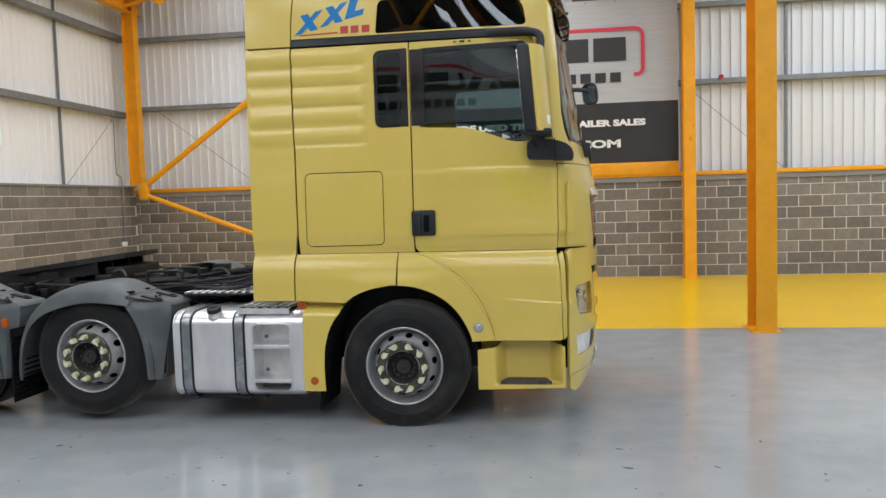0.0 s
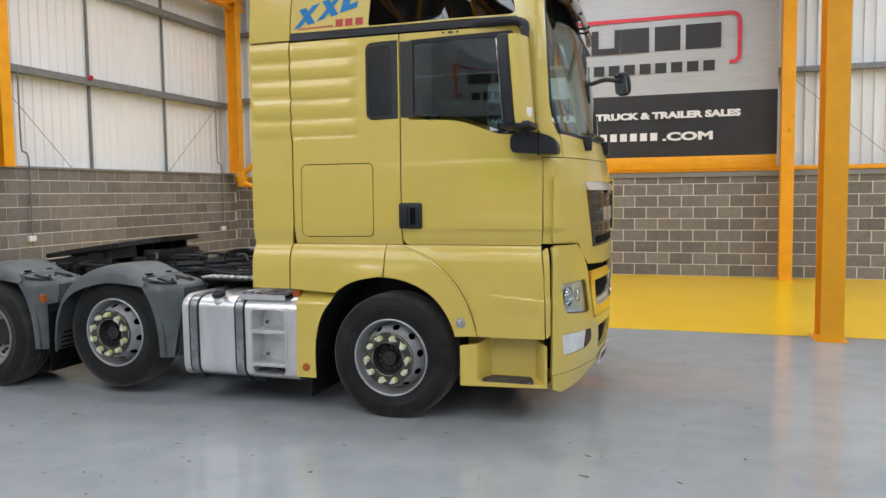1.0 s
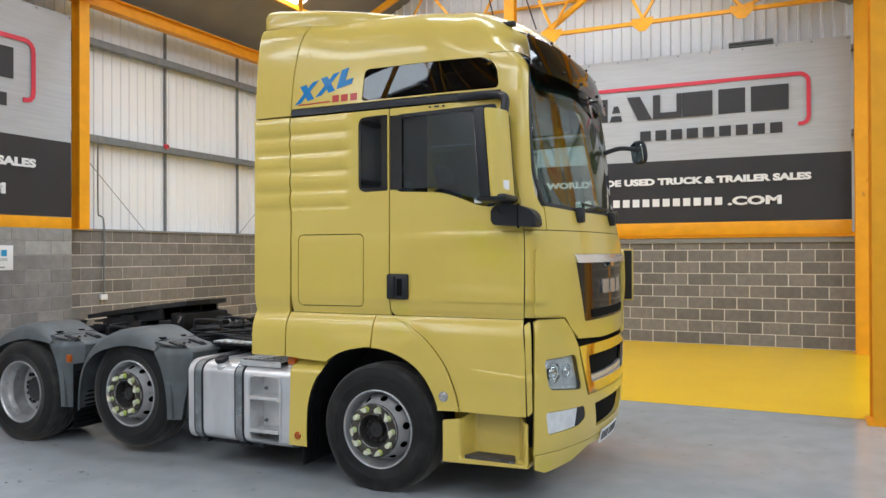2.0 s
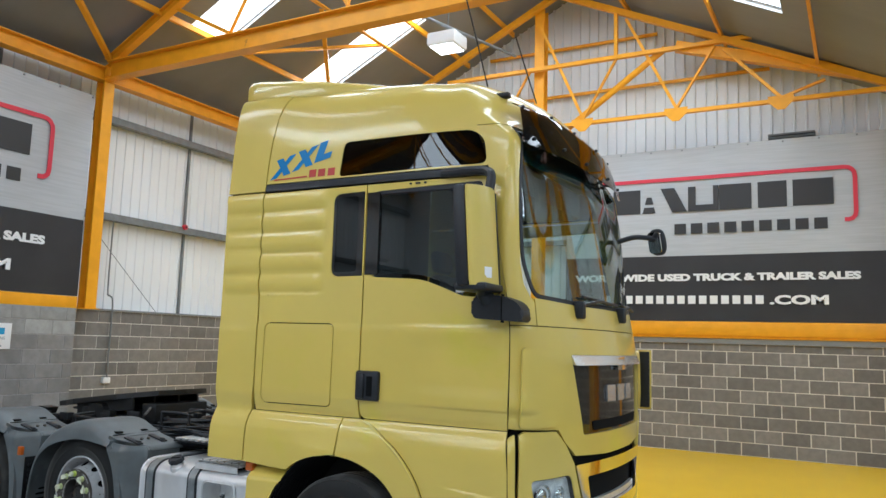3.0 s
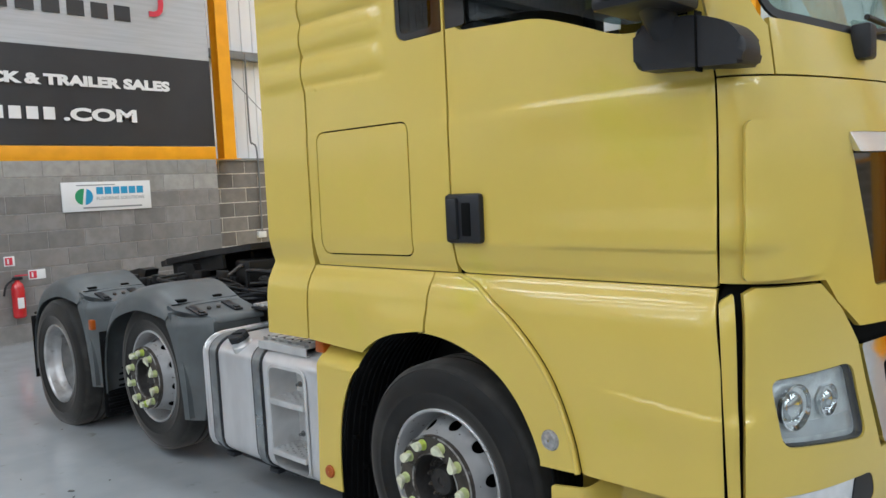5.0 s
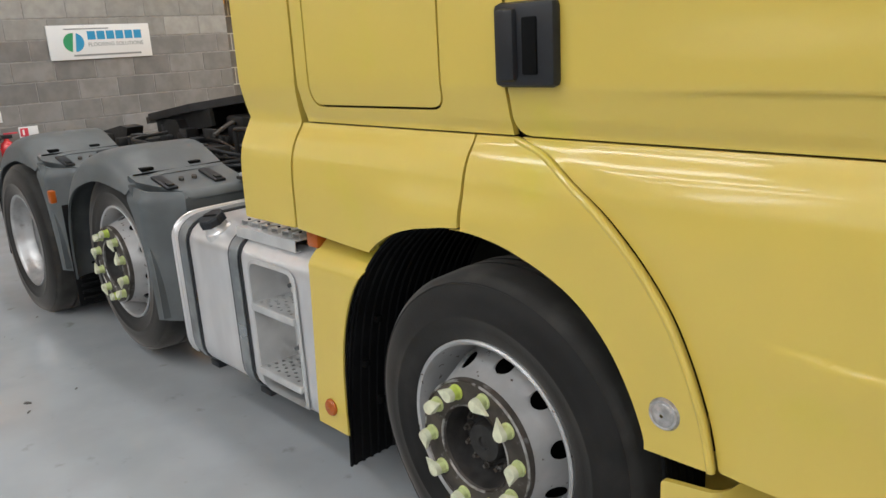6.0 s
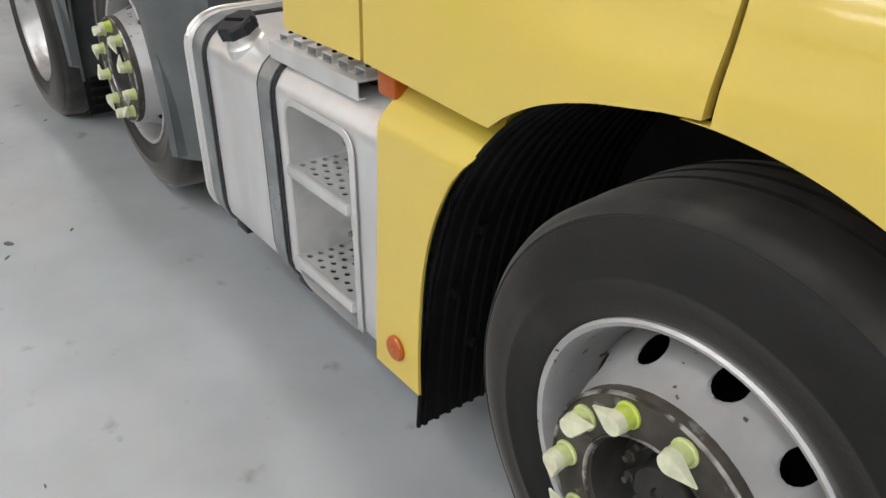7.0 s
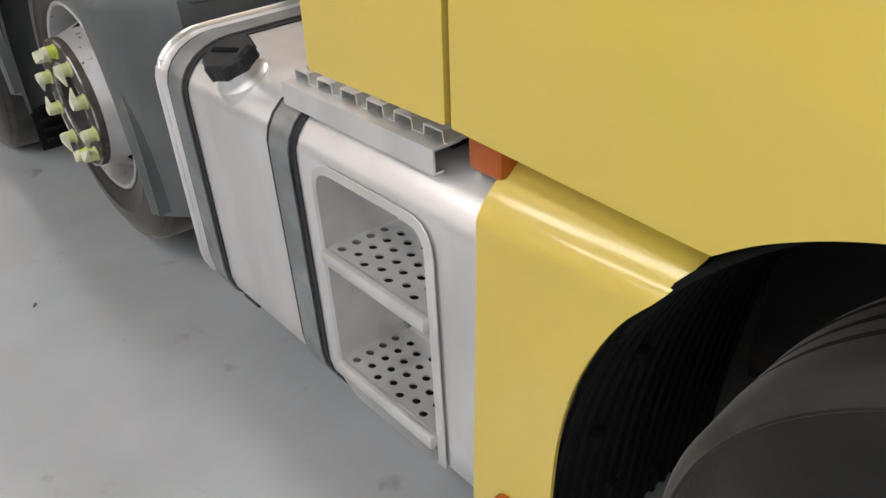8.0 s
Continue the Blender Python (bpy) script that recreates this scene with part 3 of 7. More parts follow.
# ------------------------------------------------------------------ banners
def banner(m, label, w=6.0):
    """A hanging sales banner: m maps (across, up) in metres from the lower right corner, facing the hall."""
    b = thing("sales_banner", label, "banner", m @ Vector((0, 0, 0)), group="sales banners")

    def flat(name, polys, material, depth, lab=""):
        bm = BM()
        for pts in polys:
            vs = [bm.verts.new(m @ Vector((p[0], 0.0, p[1]))) for p in pts]
            bm.faces.new(vs)
        r = bmesh.ops.extrude_face_region(bm, geom=bm.faces[:])
        out = (m.to_3x3() @ Vector((0, -depth, 0)))
        for v in r["geom"]:
            if isinstance(v, bmesh.types.BMVert):
                v.co += out
        return part(name, bm, material, b, lab, smooth=False)

    def cloth(name, x0, z0, x1, z1, material, lab):
        def wave(a, c, inward):
            d = 0.010 * math.sin(a * 2.1 + c) + 0.006 * math.sin(a * 5.3 - c * 1.7) * (0.3 + abs(c - 1.8) / 2)
            return m @ Vector((a, 0.012 + d + inward, c))
        part(name, sheet([[(x0, z0), (x1, z0), (x1, z1), (x0, z1)]], wave, 0.12, 0.004), material, b, lab)

    cloth("silver_field", -w, 1.245, 0, 3.36, BAN_GREY, "brushed silver upper half")
    cloth("charcoal_field", -w, 0, 0, 1.245, BAN_DARK, "charcoal lower half")
    # red bracket round the name
    path = [(-4.98, 2.55 + 0.20)] + [(-0.86, 2.75)] + [(-0.86 + 0.16 * math.sin(t), 2.59 + 0.16 * math.cos(t)) for t in (0.4, 0.8, 1.2)] + [(-0.70, 2.55), (-0.70, 1.95)] + [(-0.82 + 0.12 * math.cos(t), 1.93 - 0.12 * math.sin(t)) for t in (0.5, 1.0, 1.5)] + [(-0.88, 1.81)]
    path[0] = (-w + 0.25, 2.75)
    wdt = 0.036
    L, R = [], []
    for i, p in enumerate(path):
        d = (Vector(path[min(i + 1, len(path) - 1)]) - Vector(path[max(i - 1, 0)])).normalized()
        L.append((p[0] - d.y * wdt, p[1] + d.x * wdt))
        R.append((p[0] + d.y * wdt, p[1] - d.x * wdt))
    flat("red_bracket", [[L[i], L[i + 1], R[i + 1], R[i]] for i in range(len(path) - 1)], BAN_RED, 0.012)
    # the trade name, as plain blocks of its size
    def block_row(name, spans, z0, z1, material, slant=0.0):
        for a, c in spans:
            flat(name, [[(a, z0), (c, z0), (c + slant, z1), (a + slant, z1)]], material, 0.010)
    block_row("name_bar", [(-5.0, -4.46), (-3.08, -2.98), (-2.97, -2.40), (-2.29, -1.80), (-1.70, -1.04)], 2.10, 2.58, BAN_INK)
    for pts in ([[(-4.42, 2.10), (-4.16, 2.10), (-4.19, 2.22), (-4.38, 2.22)], [(-4.37, 2.28), (-4.20, 2.28), (-4.24, 2.42), (-4.33, 2.42)], [(-4.06, 2.58), (-3.80, 2.58), (-3.56, 2.10), (-3.84, 2.10)], [(-3.54, 2.10), (-3.08, 2.10), (-3.08, 2.22), (-3.40, 2.22), (-3.40, 2.58), (-3.54, 2.58)]]):
        flat("name_wedge", [pts], BAN_INK, 0.010)
    n = 9
    xs = [-3.80 + 2.74 * k / n for k in range(n)]
    block_row("second_name_bar", [(x, x + 0.215) for x in xs], 1.665, 1.865, BAN_INK)
    bm = BM()
    text_mesh(bm, "WORLDWIDE USED TRUCK & TRAILER SALES", 0.119, m @ Matrix.Translation((-5.79, -0.012, 0.768)) @ Matrix.Rotation(radians(90), 4, "X"), bold=0.010, width=5.13)
    part("sales_line", bm, WHITE_INK, b, smooth=False)
    block_row("address_bar", [(-5.15 + 0.199 * k, -5.15 + 0.199 * k + 0.135) for k in range(15)], 0.325, 0.480, WHITE_INK)
    bm = BM()
    text_mesh(bm, ".COM", 0.150, m @ Matrix.Translation((-2.13, -0.012, 0.325)) @ Matrix.Rotation(radians(90), 4, "X"), bold=0.010, width=0.96)
    part("address_end", bm, WHITE_INK, b, smooth=False)
    part("hem_board", box_m(m, (-w, 0.0, -0.26), (0.0, 0.10, -0.005)), STEEL_O, b, "orange board below the banner")
    for k in range(9):
        part("eyelet", box_m(m, (-0.06 - k * 0.6, -0.012, 3.30), (-0.03 - k * 0.6, 0.0, 3.33)), GALV, b)
    return b


def box_m(m, lo, hi):
    bm = box(BM(), lo, hi, 0.004)
    bmesh.ops.transform(bm, matrix=m, verts=bm.verts[:])
    return bm


banner(pose(2.412, 16.36, 2.41, 0, 0, 0), "large silver and charcoal sales banner on the north wall")
banner(pose(-9.40, 9.425, 2.43, 0, 0, 90), "large silver and charcoal sales banner on the west wall")
banner(pose(-5.94, -8.9, 2.55, 0, 0, 180), "large silver and charcoal sales banner on the south wall")


# ------------------------------------------------------------------ truck materials
BLACK = mat("black_plastic", (0.016, 0.017, 0.020), 0.45, spec=0.35, var=0.12, noise_scale=14, bump=0.0006, bump_scale=300)
GUARD = mat("grey_moulded_plastic", (0.095, 0.105, 0.108), 0.46, var=0.14, noise_scale=6, stain=(0.17, 0.172, 0.17), stain_scale=5, stain_lo=0.60, stain_hi=0.82, bump=0.0005, bump_scale=220)
# Near-black; on gaps, holes and the underbody it paints in their shade.
VOID = mat("gap_shade_black", (0.006, 0.006, 0.006), 0.9, spec=0.1)
LINER = mat("ribbed_black_liner", (0.006, 0.006, 0.0065), 0.7, spec=0.12, var=0.2, noise_scale=9, stain=(0.02, 0.018, 0.016), stain_scale=5, stain_lo=0.62, stain_hi=0.85)
RUBBER = mat("tyre_rubber", (0.0095, 0.0093, 0.0090), 0.62, spec=0.25, var=0.25, noise_scale=7, stain=(0.030, 0.028, 0.026), stain_scale=4.0, stain_lo=0.50, stain_hi=0.78, bump=0.0008, bump_scale=150)
TREAD = mat("dusty_tread_rubber", (0.030, 0.029, 0.027), 0.75, spec=0.2, var=0.2, noise_scale=9, stain=(0.060, 0.056, 0.050), stain_scale=6.0, stain_lo=0.50, stain_hi=0.75, bump=0.0008, bump_scale=150)
for m_, dust in ((RUBBER, 0.42), (TREAD, 0.5)):
    rb = m_.node_tree.nodes["Principled BSDF"]
    rb.inputs["Sheen Weight"].default_value, rb.inputs["Sheen Roughness"].default_value = dust, 0.4
    rb.inputs["Sheen Tint"].default_value = (0.62, 0.58, 0.54, 1)
RIM = mat("silver_painted_rim", (0.43, 0.43, 0.43), 0.38, metal=0.35, var=0.10, noise_scale=9, stain=(0.10, 0.075, 0.06), stain_scale=38, stain_lo=0.655, stain_hi=0.685, bump=0.0004, bump_scale=120)
RIM_DEEP = mat("dusty_silver_rim", (0.42, 0.418, 0.415), 0.34, metal=0.6, var=0.22, noise_scale=7, stain=(0.24, 0.225, 0.205), stain_scale=12, stain_lo=0.58, stain_hi=0.78)
HUB = mat("rusty_hub_ring", (0.055, 0.046, 0.038), 0.75, var=0.35, noise_scale=18, stain=(0.16, 0.155, 0.15), stain_scale=22, stain_lo=0.60, stain_hi=0.68, bump=0.0012, bump_scale=110)
WORN = mat("worn_hub_edge", (0.36, 0.35, 0.34), 0.4, metal=0.6, var=0.3, noise_scale=40, stain=(0.06, 0.05, 0.042), stain_scale=16, stain_lo=0.46, stain_hi=0.56)
HUB_DARK = mat("oily_hub", (0.022, 0.020, 0.019), 0.55, var=0.4, noise_scale=25, bump=0.001, bump_scale=80)
NUT_Y = mat("pale_yellow_wheel_nut_pointer", (0.62, 0.63, 0.46), 0.5, var=0.12, noise_scale=40)
NUT_C = mat("yellow_green_nut_cap", (0.52, 0.58, 0.26), 0.45, var=0.12, noise_scale=40)
NUT_G = mat("bright_yellow_green_nut_cap", (0.50, 0.60, 0.10), 0.45, var=0.12, noise_scale=40)
ALU = mat("brushed_aluminium", (0.75, 0.75, 0.755), 0.33, metal=0.75, var=0.10, noise_scale=5, stretch=(1, 1, 0.4))
ALU_PALE = mat("pale_step_aluminium", (0.68, 0.68, 0.675), 0.36, metal=0.65, var=0.08, noise_scale=9, stain=(0.40, 0.38, 0.35), stain_scale=6, stain_lo=0.62, stain_hi=0.8)
STRAP = mat("steel_tank_strap", (0.34, 0.36, 0.37), 0.34, metal=0.8, var=0.22, noise_scale=9, rough_var=0.08, stain=(0.20, 0.205, 0.21), stain_scale=6, stain_lo=0.5, stain_hi=0.7)
AMBER = mat("amber_lens", (0.40, 0.085, 0.004), 0.3, coat=0.4, spec=0.3, bump=0.001, bump_scale=260)
CHROME = mat("chrome", (0.72, 0.72, 0.72), 0.08, metal=1.0)
GRILLE = mat("gloss_black_grille", (0.012, 0.010, 0.009), 0.06, spec=0.6)
DIRTY_STEEL = mat("greasy_black_steel", (0.009, 0.0085, 0.0085), 0.55, var=0.5, noise_scale=10, stain=(0.06, 0.035, 0.022), stain_scale=7, stain_lo=0.62, stain_hi=0.75, bump=0.002, bump_scale=60)
LENS = mat("clear_lamp_lens", (0.74, 0.76, 0.77), 0.12, metal=0.25, coat=1.0, var=0.07, noise_scale=20)
REFLECTOR = mat("silvered_reflector", (0.88, 0.90, 0.91), 0.26, metal=0.25, coat=0.5, var=0.12, noise_scale=26)
BOWL = mat("bright_lamp_bowl", (0.86, 0.87, 0.88), 0.08, metal=1.0)
BLUE_INK = mat("blue_decal", (0.003, 0.17, 0.43), 0.35, coat=0.1, spec=0.3)
RED_INK = mat("red_decal", (0.42, 0.025, 0.015), 0.4, coat=0.1)
WHITE_STICK = mat("white_sticker", (0.80, 0.80, 0.80), 0.4)
CLOTH = mat("grey_seat_cloth", (0.07, 0.075, 0.085), 0.9, var=0.15, noise_scale=30)
TRIM_IN = mat("grey_cab_trim", (0.045, 0.045, 0.048), 0.7, var=0.1, noise_scale=8)
PANE = glass("tinted_side_glass", (0.34, 0.43, 0.44), 0.0, 0.06)
PANE_DARK = glass("dark_privacy_glass", (0.12, 0.135, 0.145), 0.0, 0.03)
SCREEN = glass("windscreen_glass", (0.72, 0.84, 0.83), 0.0, 0.075)
VISOR = glass("smoked_visor", (0.22, 0.165, 0.145), 0.03, 0.04)

# ------------------------------------------------------------------ cab surface
W_HALF, Y_MID = 1.22, 6.88


def _plan_table():
    """The cab's outline in plan, right rear corner to nose: (u, x, half width)."""
    xs = [(x, W_HALF) for x in np.linspace(-2.70, -0.145, 30)]
    for a in np.linspace(0, 1, 240)[1:]:
        w = W_HALF * (1 - a * a) if a < 0.5 else W_HALF * (0.75 - (a - 0.5) * 1.5)
        k = w / W_HALF
        xs.append((0.19 - 0.20 * k ** 2 - 0.08 * k ** 8 - 0.055 * k ** 34, w))
    u, out = xs[0][0], []
    for i, p in enumerate(xs):
        if i:
            u += math.hypot(p[0] - xs[i - 1][0], p[1] - xs[i - 1][1])
        out.append((u, p[0], p[1]))
    return np.array(out)


PLAN = _plan_table()
U_NOSE = float(PLAN[-1, 0])
# the roof's section: (set in from the side, height), softened along its length
_roof = np.array([(0.010, 2.955), (0.026, 3.10), (0.041, 3.24), (0.060, 3.36), (0.085, 3.455), (0.120, 3.535), (0.162, 3.593), (0.220, 3.640), (0.295, 3.674), (0.40, 3.699), (0.60, 3.719), (0.80, 3.729), (1.219, 3.735)])
_roof_v = 2.955 + np.concatenate([[0.0], np.cumsum(np.hypot(*np.diff(_roof, axis=0).T))])
ROOF_V = np.arange(2.95, 4.68, 0.005)
_bell = np.exp(-0.5 * (np.arange(-24, 25) * 0.005 / 0.036) ** 2)
ROOF_S, ROOF_Z = (np.convolve(np.pad(np.interp(ROOF_V, _roof_v, c), 24, "reflect", reflect_type="odd"), _bell / _bell.sum(), "valid") for c in _roof.T)
LEAN_Z = np.arange(0.0, 3.8, 0.01)
_bell = np.exp(-0.5 * (np.arange(-15, 16) * 0.01 / 0.05) ** 2)
LEAN_X = np.convolve(np.pad(np.interp(LEAN_Z, [0.0, 0.25, 0.42, 0.6, 1.0, 1.35, 1.8, 1.95, 2.1, 2.3, 2.7, 3.0, 3.3, 3.5, 3.6, 3.7, 3.8], [0.09, 0.075, 0.03, 0.005, 0.0, -0.02, -0.01, 0.02, 0.055, 0.10, 0.165, 0.218, 0.265, 0.325, 0.38, 0.45, 0.53]), 15, "edge"), _bell / _bell.sum(), "valid")
SIDE_Z = np.array([0.2, 0.36, 0.77, 1.0, 1.15, 1.23, 1.285, 1.315, 1.335, 1.345, 1.38, 1.44, 1.455, 1.93, 1.955, 2.3, 2.9])
SIDE_D = np.array([0.065, 0.062, 0.045, 0.040, 0.038, 0.030, 0.010, -0.014, -0.028, -0.030, -0.014, -0.002, 0.004, 0.004, 0.0, 0.0, 0.0])


SIDE_ZF = np.arange(0.2, 3.0, 0.004)
_bell = np.exp(-0.5 * (np.arange(-9, 10) * 0.004 / 0.011) ** 2)
SIDE_DF = np.convolve(np.pad(np.interp(SIDE_ZF, SIDE_Z, SIDE_D), 9, "edge"), _bell / _bell.sum(), "valid")


def smooth(a, b, x):
    t = min(max((x - a) / (b - a), 0.0), 1.0)
    return t * t * (3 - 2 * t)


def UW(w):
    """Distance along the outline at a half width w on the nose; negative w lies past the middle."""
    u = float(np.interp(-abs(w), -PLAN[:, 2], PLAN[:, 0]))
    return u if w >= 0 else 2 * U_NOSE - u


def cab(u, v, inward=0.0):
    """A place on the cab's skin: u along the outline, v up the side and over the roof."""
    side, uu = 1.0, u
    if u > U_NOSE:
        side, uu = -1.0, 2 * U_NOSE - u
    x, w = float(np.interp(uu, PLAN[:, 0], PLAN[:, 1])), float(np.interp(uu, PLAN[:, 0], PLAN[:, 2]))
    x2, w2 = float(np.interp(uu + 0.01, PLAN[:, 0], PLAN[:, 1])), float(np.interp(uu + 0.01, PLAN[:, 0], PLAN[:, 2]))
    x1, w1 = float(np.interp(uu - 0.01, PLAN[:, 0], PLAN[:, 1])), float(np.interp(uu - 0.01, PLAN[:, 0], PLAN[:, 2]))
    tx, tw = x2 - x1, w2 - w1
    n = math.hypot(tx, tw) or 1.0
    nx, nw = -tw / n, tx / n
    if v > 2.955:
        s, z = float(np.interp(v, ROOF_V, ROOF_S)), float(np.interp(v, ROOF_V, ROOF_Z))
    else:
        s, z = 0.0, v
    front = smooth(-0.34, 0.45, uu)
    d = float(np.interp(z, SIDE_ZF, SIDE_DF)) * (1 - smooth(-0.2, 0.05, uu))
    d += 0.006 * smooth(1.965, 1.953, z) * smooth(1.80, 1.93, z) * smooth(-1.05, -0.70, uu) * smooth(0.1, -0.1, uu)
    d += 0.007 * smooth(1.448, 1.460, z) * smooth(1.60, 1.50, z) * smooth(-0.9, -0.6, uu) * smooth(0.1, -0.1, uu)
    crease = 0.985 - 0.09 * (uu + 0.60)
    d += 0.008 * smooth(crease + 0.012, crease, z) * smooth(crease - 0.14, crease - 0.03, z) * smooth(-0.62, -0.30, uu) * smooth(0.0, -0.1, uu)
    if -2.48 <= uu <= -1.45 and 2.16 < z < 2.92:
        ripple = abs(math.sin(math.pi * (z - 2.17) / 0.148)) ** 0.8
        d += 0.018 * ripple * smooth(-1.53, -1.63, uu) if uu > -1.7 else 0.018 * ripple
    rear = min(max((-0.4 - uu) / 1.7, 0.0), 1.0)
    s *= 1 - (0.42 * rear + 0.25 * smooth(-1.60, -2.40, uu)) * smooth(0.6, 0.25, s)
    z += (0.024 * rear - 0.008 * (1 - rear)) * smooth(3.2, 3.65, z)
    high = smooth(2.55, 3.3, z)
    front += (smooth(-1.35, 0.30, uu) - front) * smooth(3.12, 3.42, z)
    x -= 0.06 * high * (w / W_HALF) ** 6 * front
    w *= 1 - 0.055 * high * smooth(-0.9, 0.0, uu)
    x += -float(np.interp(z, LEAN_Z, LEAN_X)) * front - s * 0.55 * front
    w *= 1 - s / W_HALF
    off = d - inward
    return Vector((x + nx * off, Y_MID - side * (w + nw * off * (1 - smooth(0.1, 0.5, s))), z - inward * smooth(0.1, 0.5, s)))


def raised(dist):
    return lambda u, v, inward=0.0: cab(u, v, inward - dist)


def mirror_u(loop):
    return [(2 * U_NOSE - a, b) for a, b in loop][::-1]


def grown(loop, k):
    """A loop moved outwards by about k."""
    m, out = len(loop), []
    area = sum(loop[i][0] * loop[(i + 1) % m][1] - loop[(i + 1) % m][0] * loop[i][1] for i in range(m))
    sg = 1 if area > 0 else -1
    for i in range(m):
        d = Vector(loop[(i + 1) % m]) - Vector(loop[i - 1])
        d.normalize()
        out.append((loop[i][0] + sg * d.y * k, loop[i][1] - sg * d.x * k))
    return out


truck = thing("tractor_truck", "yellow high-roof tractor unit with lifted middle axle on grey floor", "truck", (-1.3, 6.88, 0))

ARCH = [(-1.925, 0.285), (-1.932, 0.45), (-1.926, 0.60), (-1.900, 0.72), (-1.855, 0.82), (-1.805, 0.885), (-1.785, 0.925)]
ARCH_TOP = [(-1.755, 0.965), (-1.70, 1.005), (-1.62, 1.045), (-1.52, 1.075), (-1.41, 1.092), (-1.30, 1.092), (-1.18, 1.072), (-1.07, 1.03), (-0.97, 0.965), (-0.89, 0.885), (-0.83, 0.79), (-0.79, 0.70), (-0.785, 0.665)]
RIM_LINE = [(-1.215, 1.337), (-1.175, 1.325), (-1.09, 1.298), (-1.0, 1.245), (-0.90, 1.178), (-0.81, 1.09), (-0.735, 0.99), (-0.68, 0.88), (-0.64, 0.77), (-0.618, 0.675)]
def smoothed(line, n=4):
    return [tuple(p)[:2] for p in curve_pts([(a, b, 0) for a, b in line], n)]


ARCH_A, ARCH_B = smoothed(ARCH_TOP)[:13], smoothed(ARCH_TOP)[17:]
RIM_LINE = smoothed(RIM_LINE)
ARCH = smoothed(ARCH)


def rim_gap(u, v):
    """How far a place on the side lies from the joint round the arch panel."""
    best, p = 9.0, Vector((u, v))
    for a, b in zip(RIM_LINE, RIM_LINE[1:]):
        d = Vector(b) - Vector(a)
        k = min(max((p - Vector(a)).dot(d) / d.length_squared, 0.0), 1.0)
        best = min(best, (p - Vector(a) - d * k).length)
    return best


DW = rpoly([(-1.165, 2.855), (-0.345, 2.875), (-0.255, 2.45), (-0.185, 2.155), (-0.44, 2.135), (-0.60, 2.20), (-0.76, 2.255), (-1.165, 2.275)], [0.06, 0.03, 0.1, 0.02, 0.12, 0.2, 0.16, 0.06], 5)
QW = rpoly([(-1.478, 2.855), (-1.226, 2.86), (-1.226, 2.288), (-1.478, 2.285)], [0.06, 0.004, 0.004, 0.06], 5)
HW = rpoly([(-1.438, 3.238), (-0.375, 3.236), (-0.330, 2.99), (-1.46, 2.985)], [0.05, 0.06, 0.05, 0.03], 5)
FLAP = rpoly([(-2.045, 1.40), (-1.442, 1.405), (-1.438, 1.955), (-2.04, 1.955)], 0.045, 5)
N = UW

def flare(u, v):
    """The wheel opening's edge stands a little proud over the tyre."""
    return 0.016 * smooth(1.22, 1.10, v) * smooth(-1.80, -1.55, u) * smooth(-0.95, -1.15, u)


# ------------------------------------------------------------------ cab panels, right side
rear_panel = part("rear_side_panel", sheet([rpoly([(-2.485, 0.985), (-2.155, 0.985), (-2.155, 1.325), (-2.125, 1.50), (-2.125, 2.90)] + [(-2.125, 2.912), (-2.485, 2.912)], 0.004)], cab, 0.045, 0.03), PAINT, truck)
part("upper_rear_panel", sheet([[(-2.480, 2.925), (-2.122, 2.925), (-2.118, 3.1), (-2.10, 3.28), (-2.066, 3.48), (-2.020, 3.64), (-1.995, 3.70), (-1.995, 3.72), (-2.44, 3.72), (-2.455, 3.70), (-2.47, 3.3)]], cab, (0.045, 0.02), 0.03), PAINT, truck)
part("sleeper_panel", sheet([[(-2.112, 1.342), (-1.212, 1.342), (-1.212, 2.905), (-2.112, 2.905)], grown(QW, 0.004), grown(FLAP, 0.007)], cab, (0.04, 0.022), 0.02), PAINT, truck)
flap = part("locker_flap", sheet([FLAP], cab, 0.06, 0.02), PAINT, truck)
door = part("door", sheet([rpoly([(-1.202, 1.342), (-0.142, 1.342), (-0.132, 1.97), (-0.150, 2.14), (-0.30, 2.905), (-1.202, 2.905)], [0.05, 0.02, 0.02, 0.05, 0.05, 0.01]), DW], cab, (0.05, 0.011), 0.03), PAINT, truck)
part("lower_side_panel", sheet([[(-2.142, 1.337), (-1.345, 1.337), (-1.352, 1.10), (-1.41, 1.094)] + ARCH_A[::-1] + [(-1.79, 0.965), (-2.142, 0.985)]], lambda u, v, i=0.0: cab(u, v, i - flare(u, v)), (0.06, 0.02), 0.02), PAINT, truck)
part("wheel_arch_panel", sheet([[(-1.338, 1.337)] + RIM_LINE + [(-0.785, 0.665)] + ARCH_B[-2::-1] + [(-1.338, 1.096)]], lambda u, v, i=0.0: cab(u, v, i - 0.010 * smooth(0.20, 0.0, rim_gap(u, v)) * smooth(1.32, 1.15, v) - flare(u, v)), 0.025, 0.02), PAINT, truck)
part("arch_lip", tube(BM(), [cab(a - 0.004, b - 0.002, 0.004 - 0.010 * smooth(1.32, 1.15, b)) for a, b in RIM_LINE[2:]], 0.0095, 10), PAINT, truck)
part("lower_door_panel", sheet([[(-1.190, 1.337), (-0.148, 1.337), (-0.135, 1.10), (-0.128, 0.672), (-0.605, 0.672)] + [(a + 0.006, b + 0.002) for a, b in RIM_LINE[:3:-1]]], lambda u, v, i=0.0: cab(u, v, i + 0.008 * math.exp(-(rim_gap(u, v) / 0.05) ** 2)), (0.04, 0.010), 0.02), PAINT, truck)
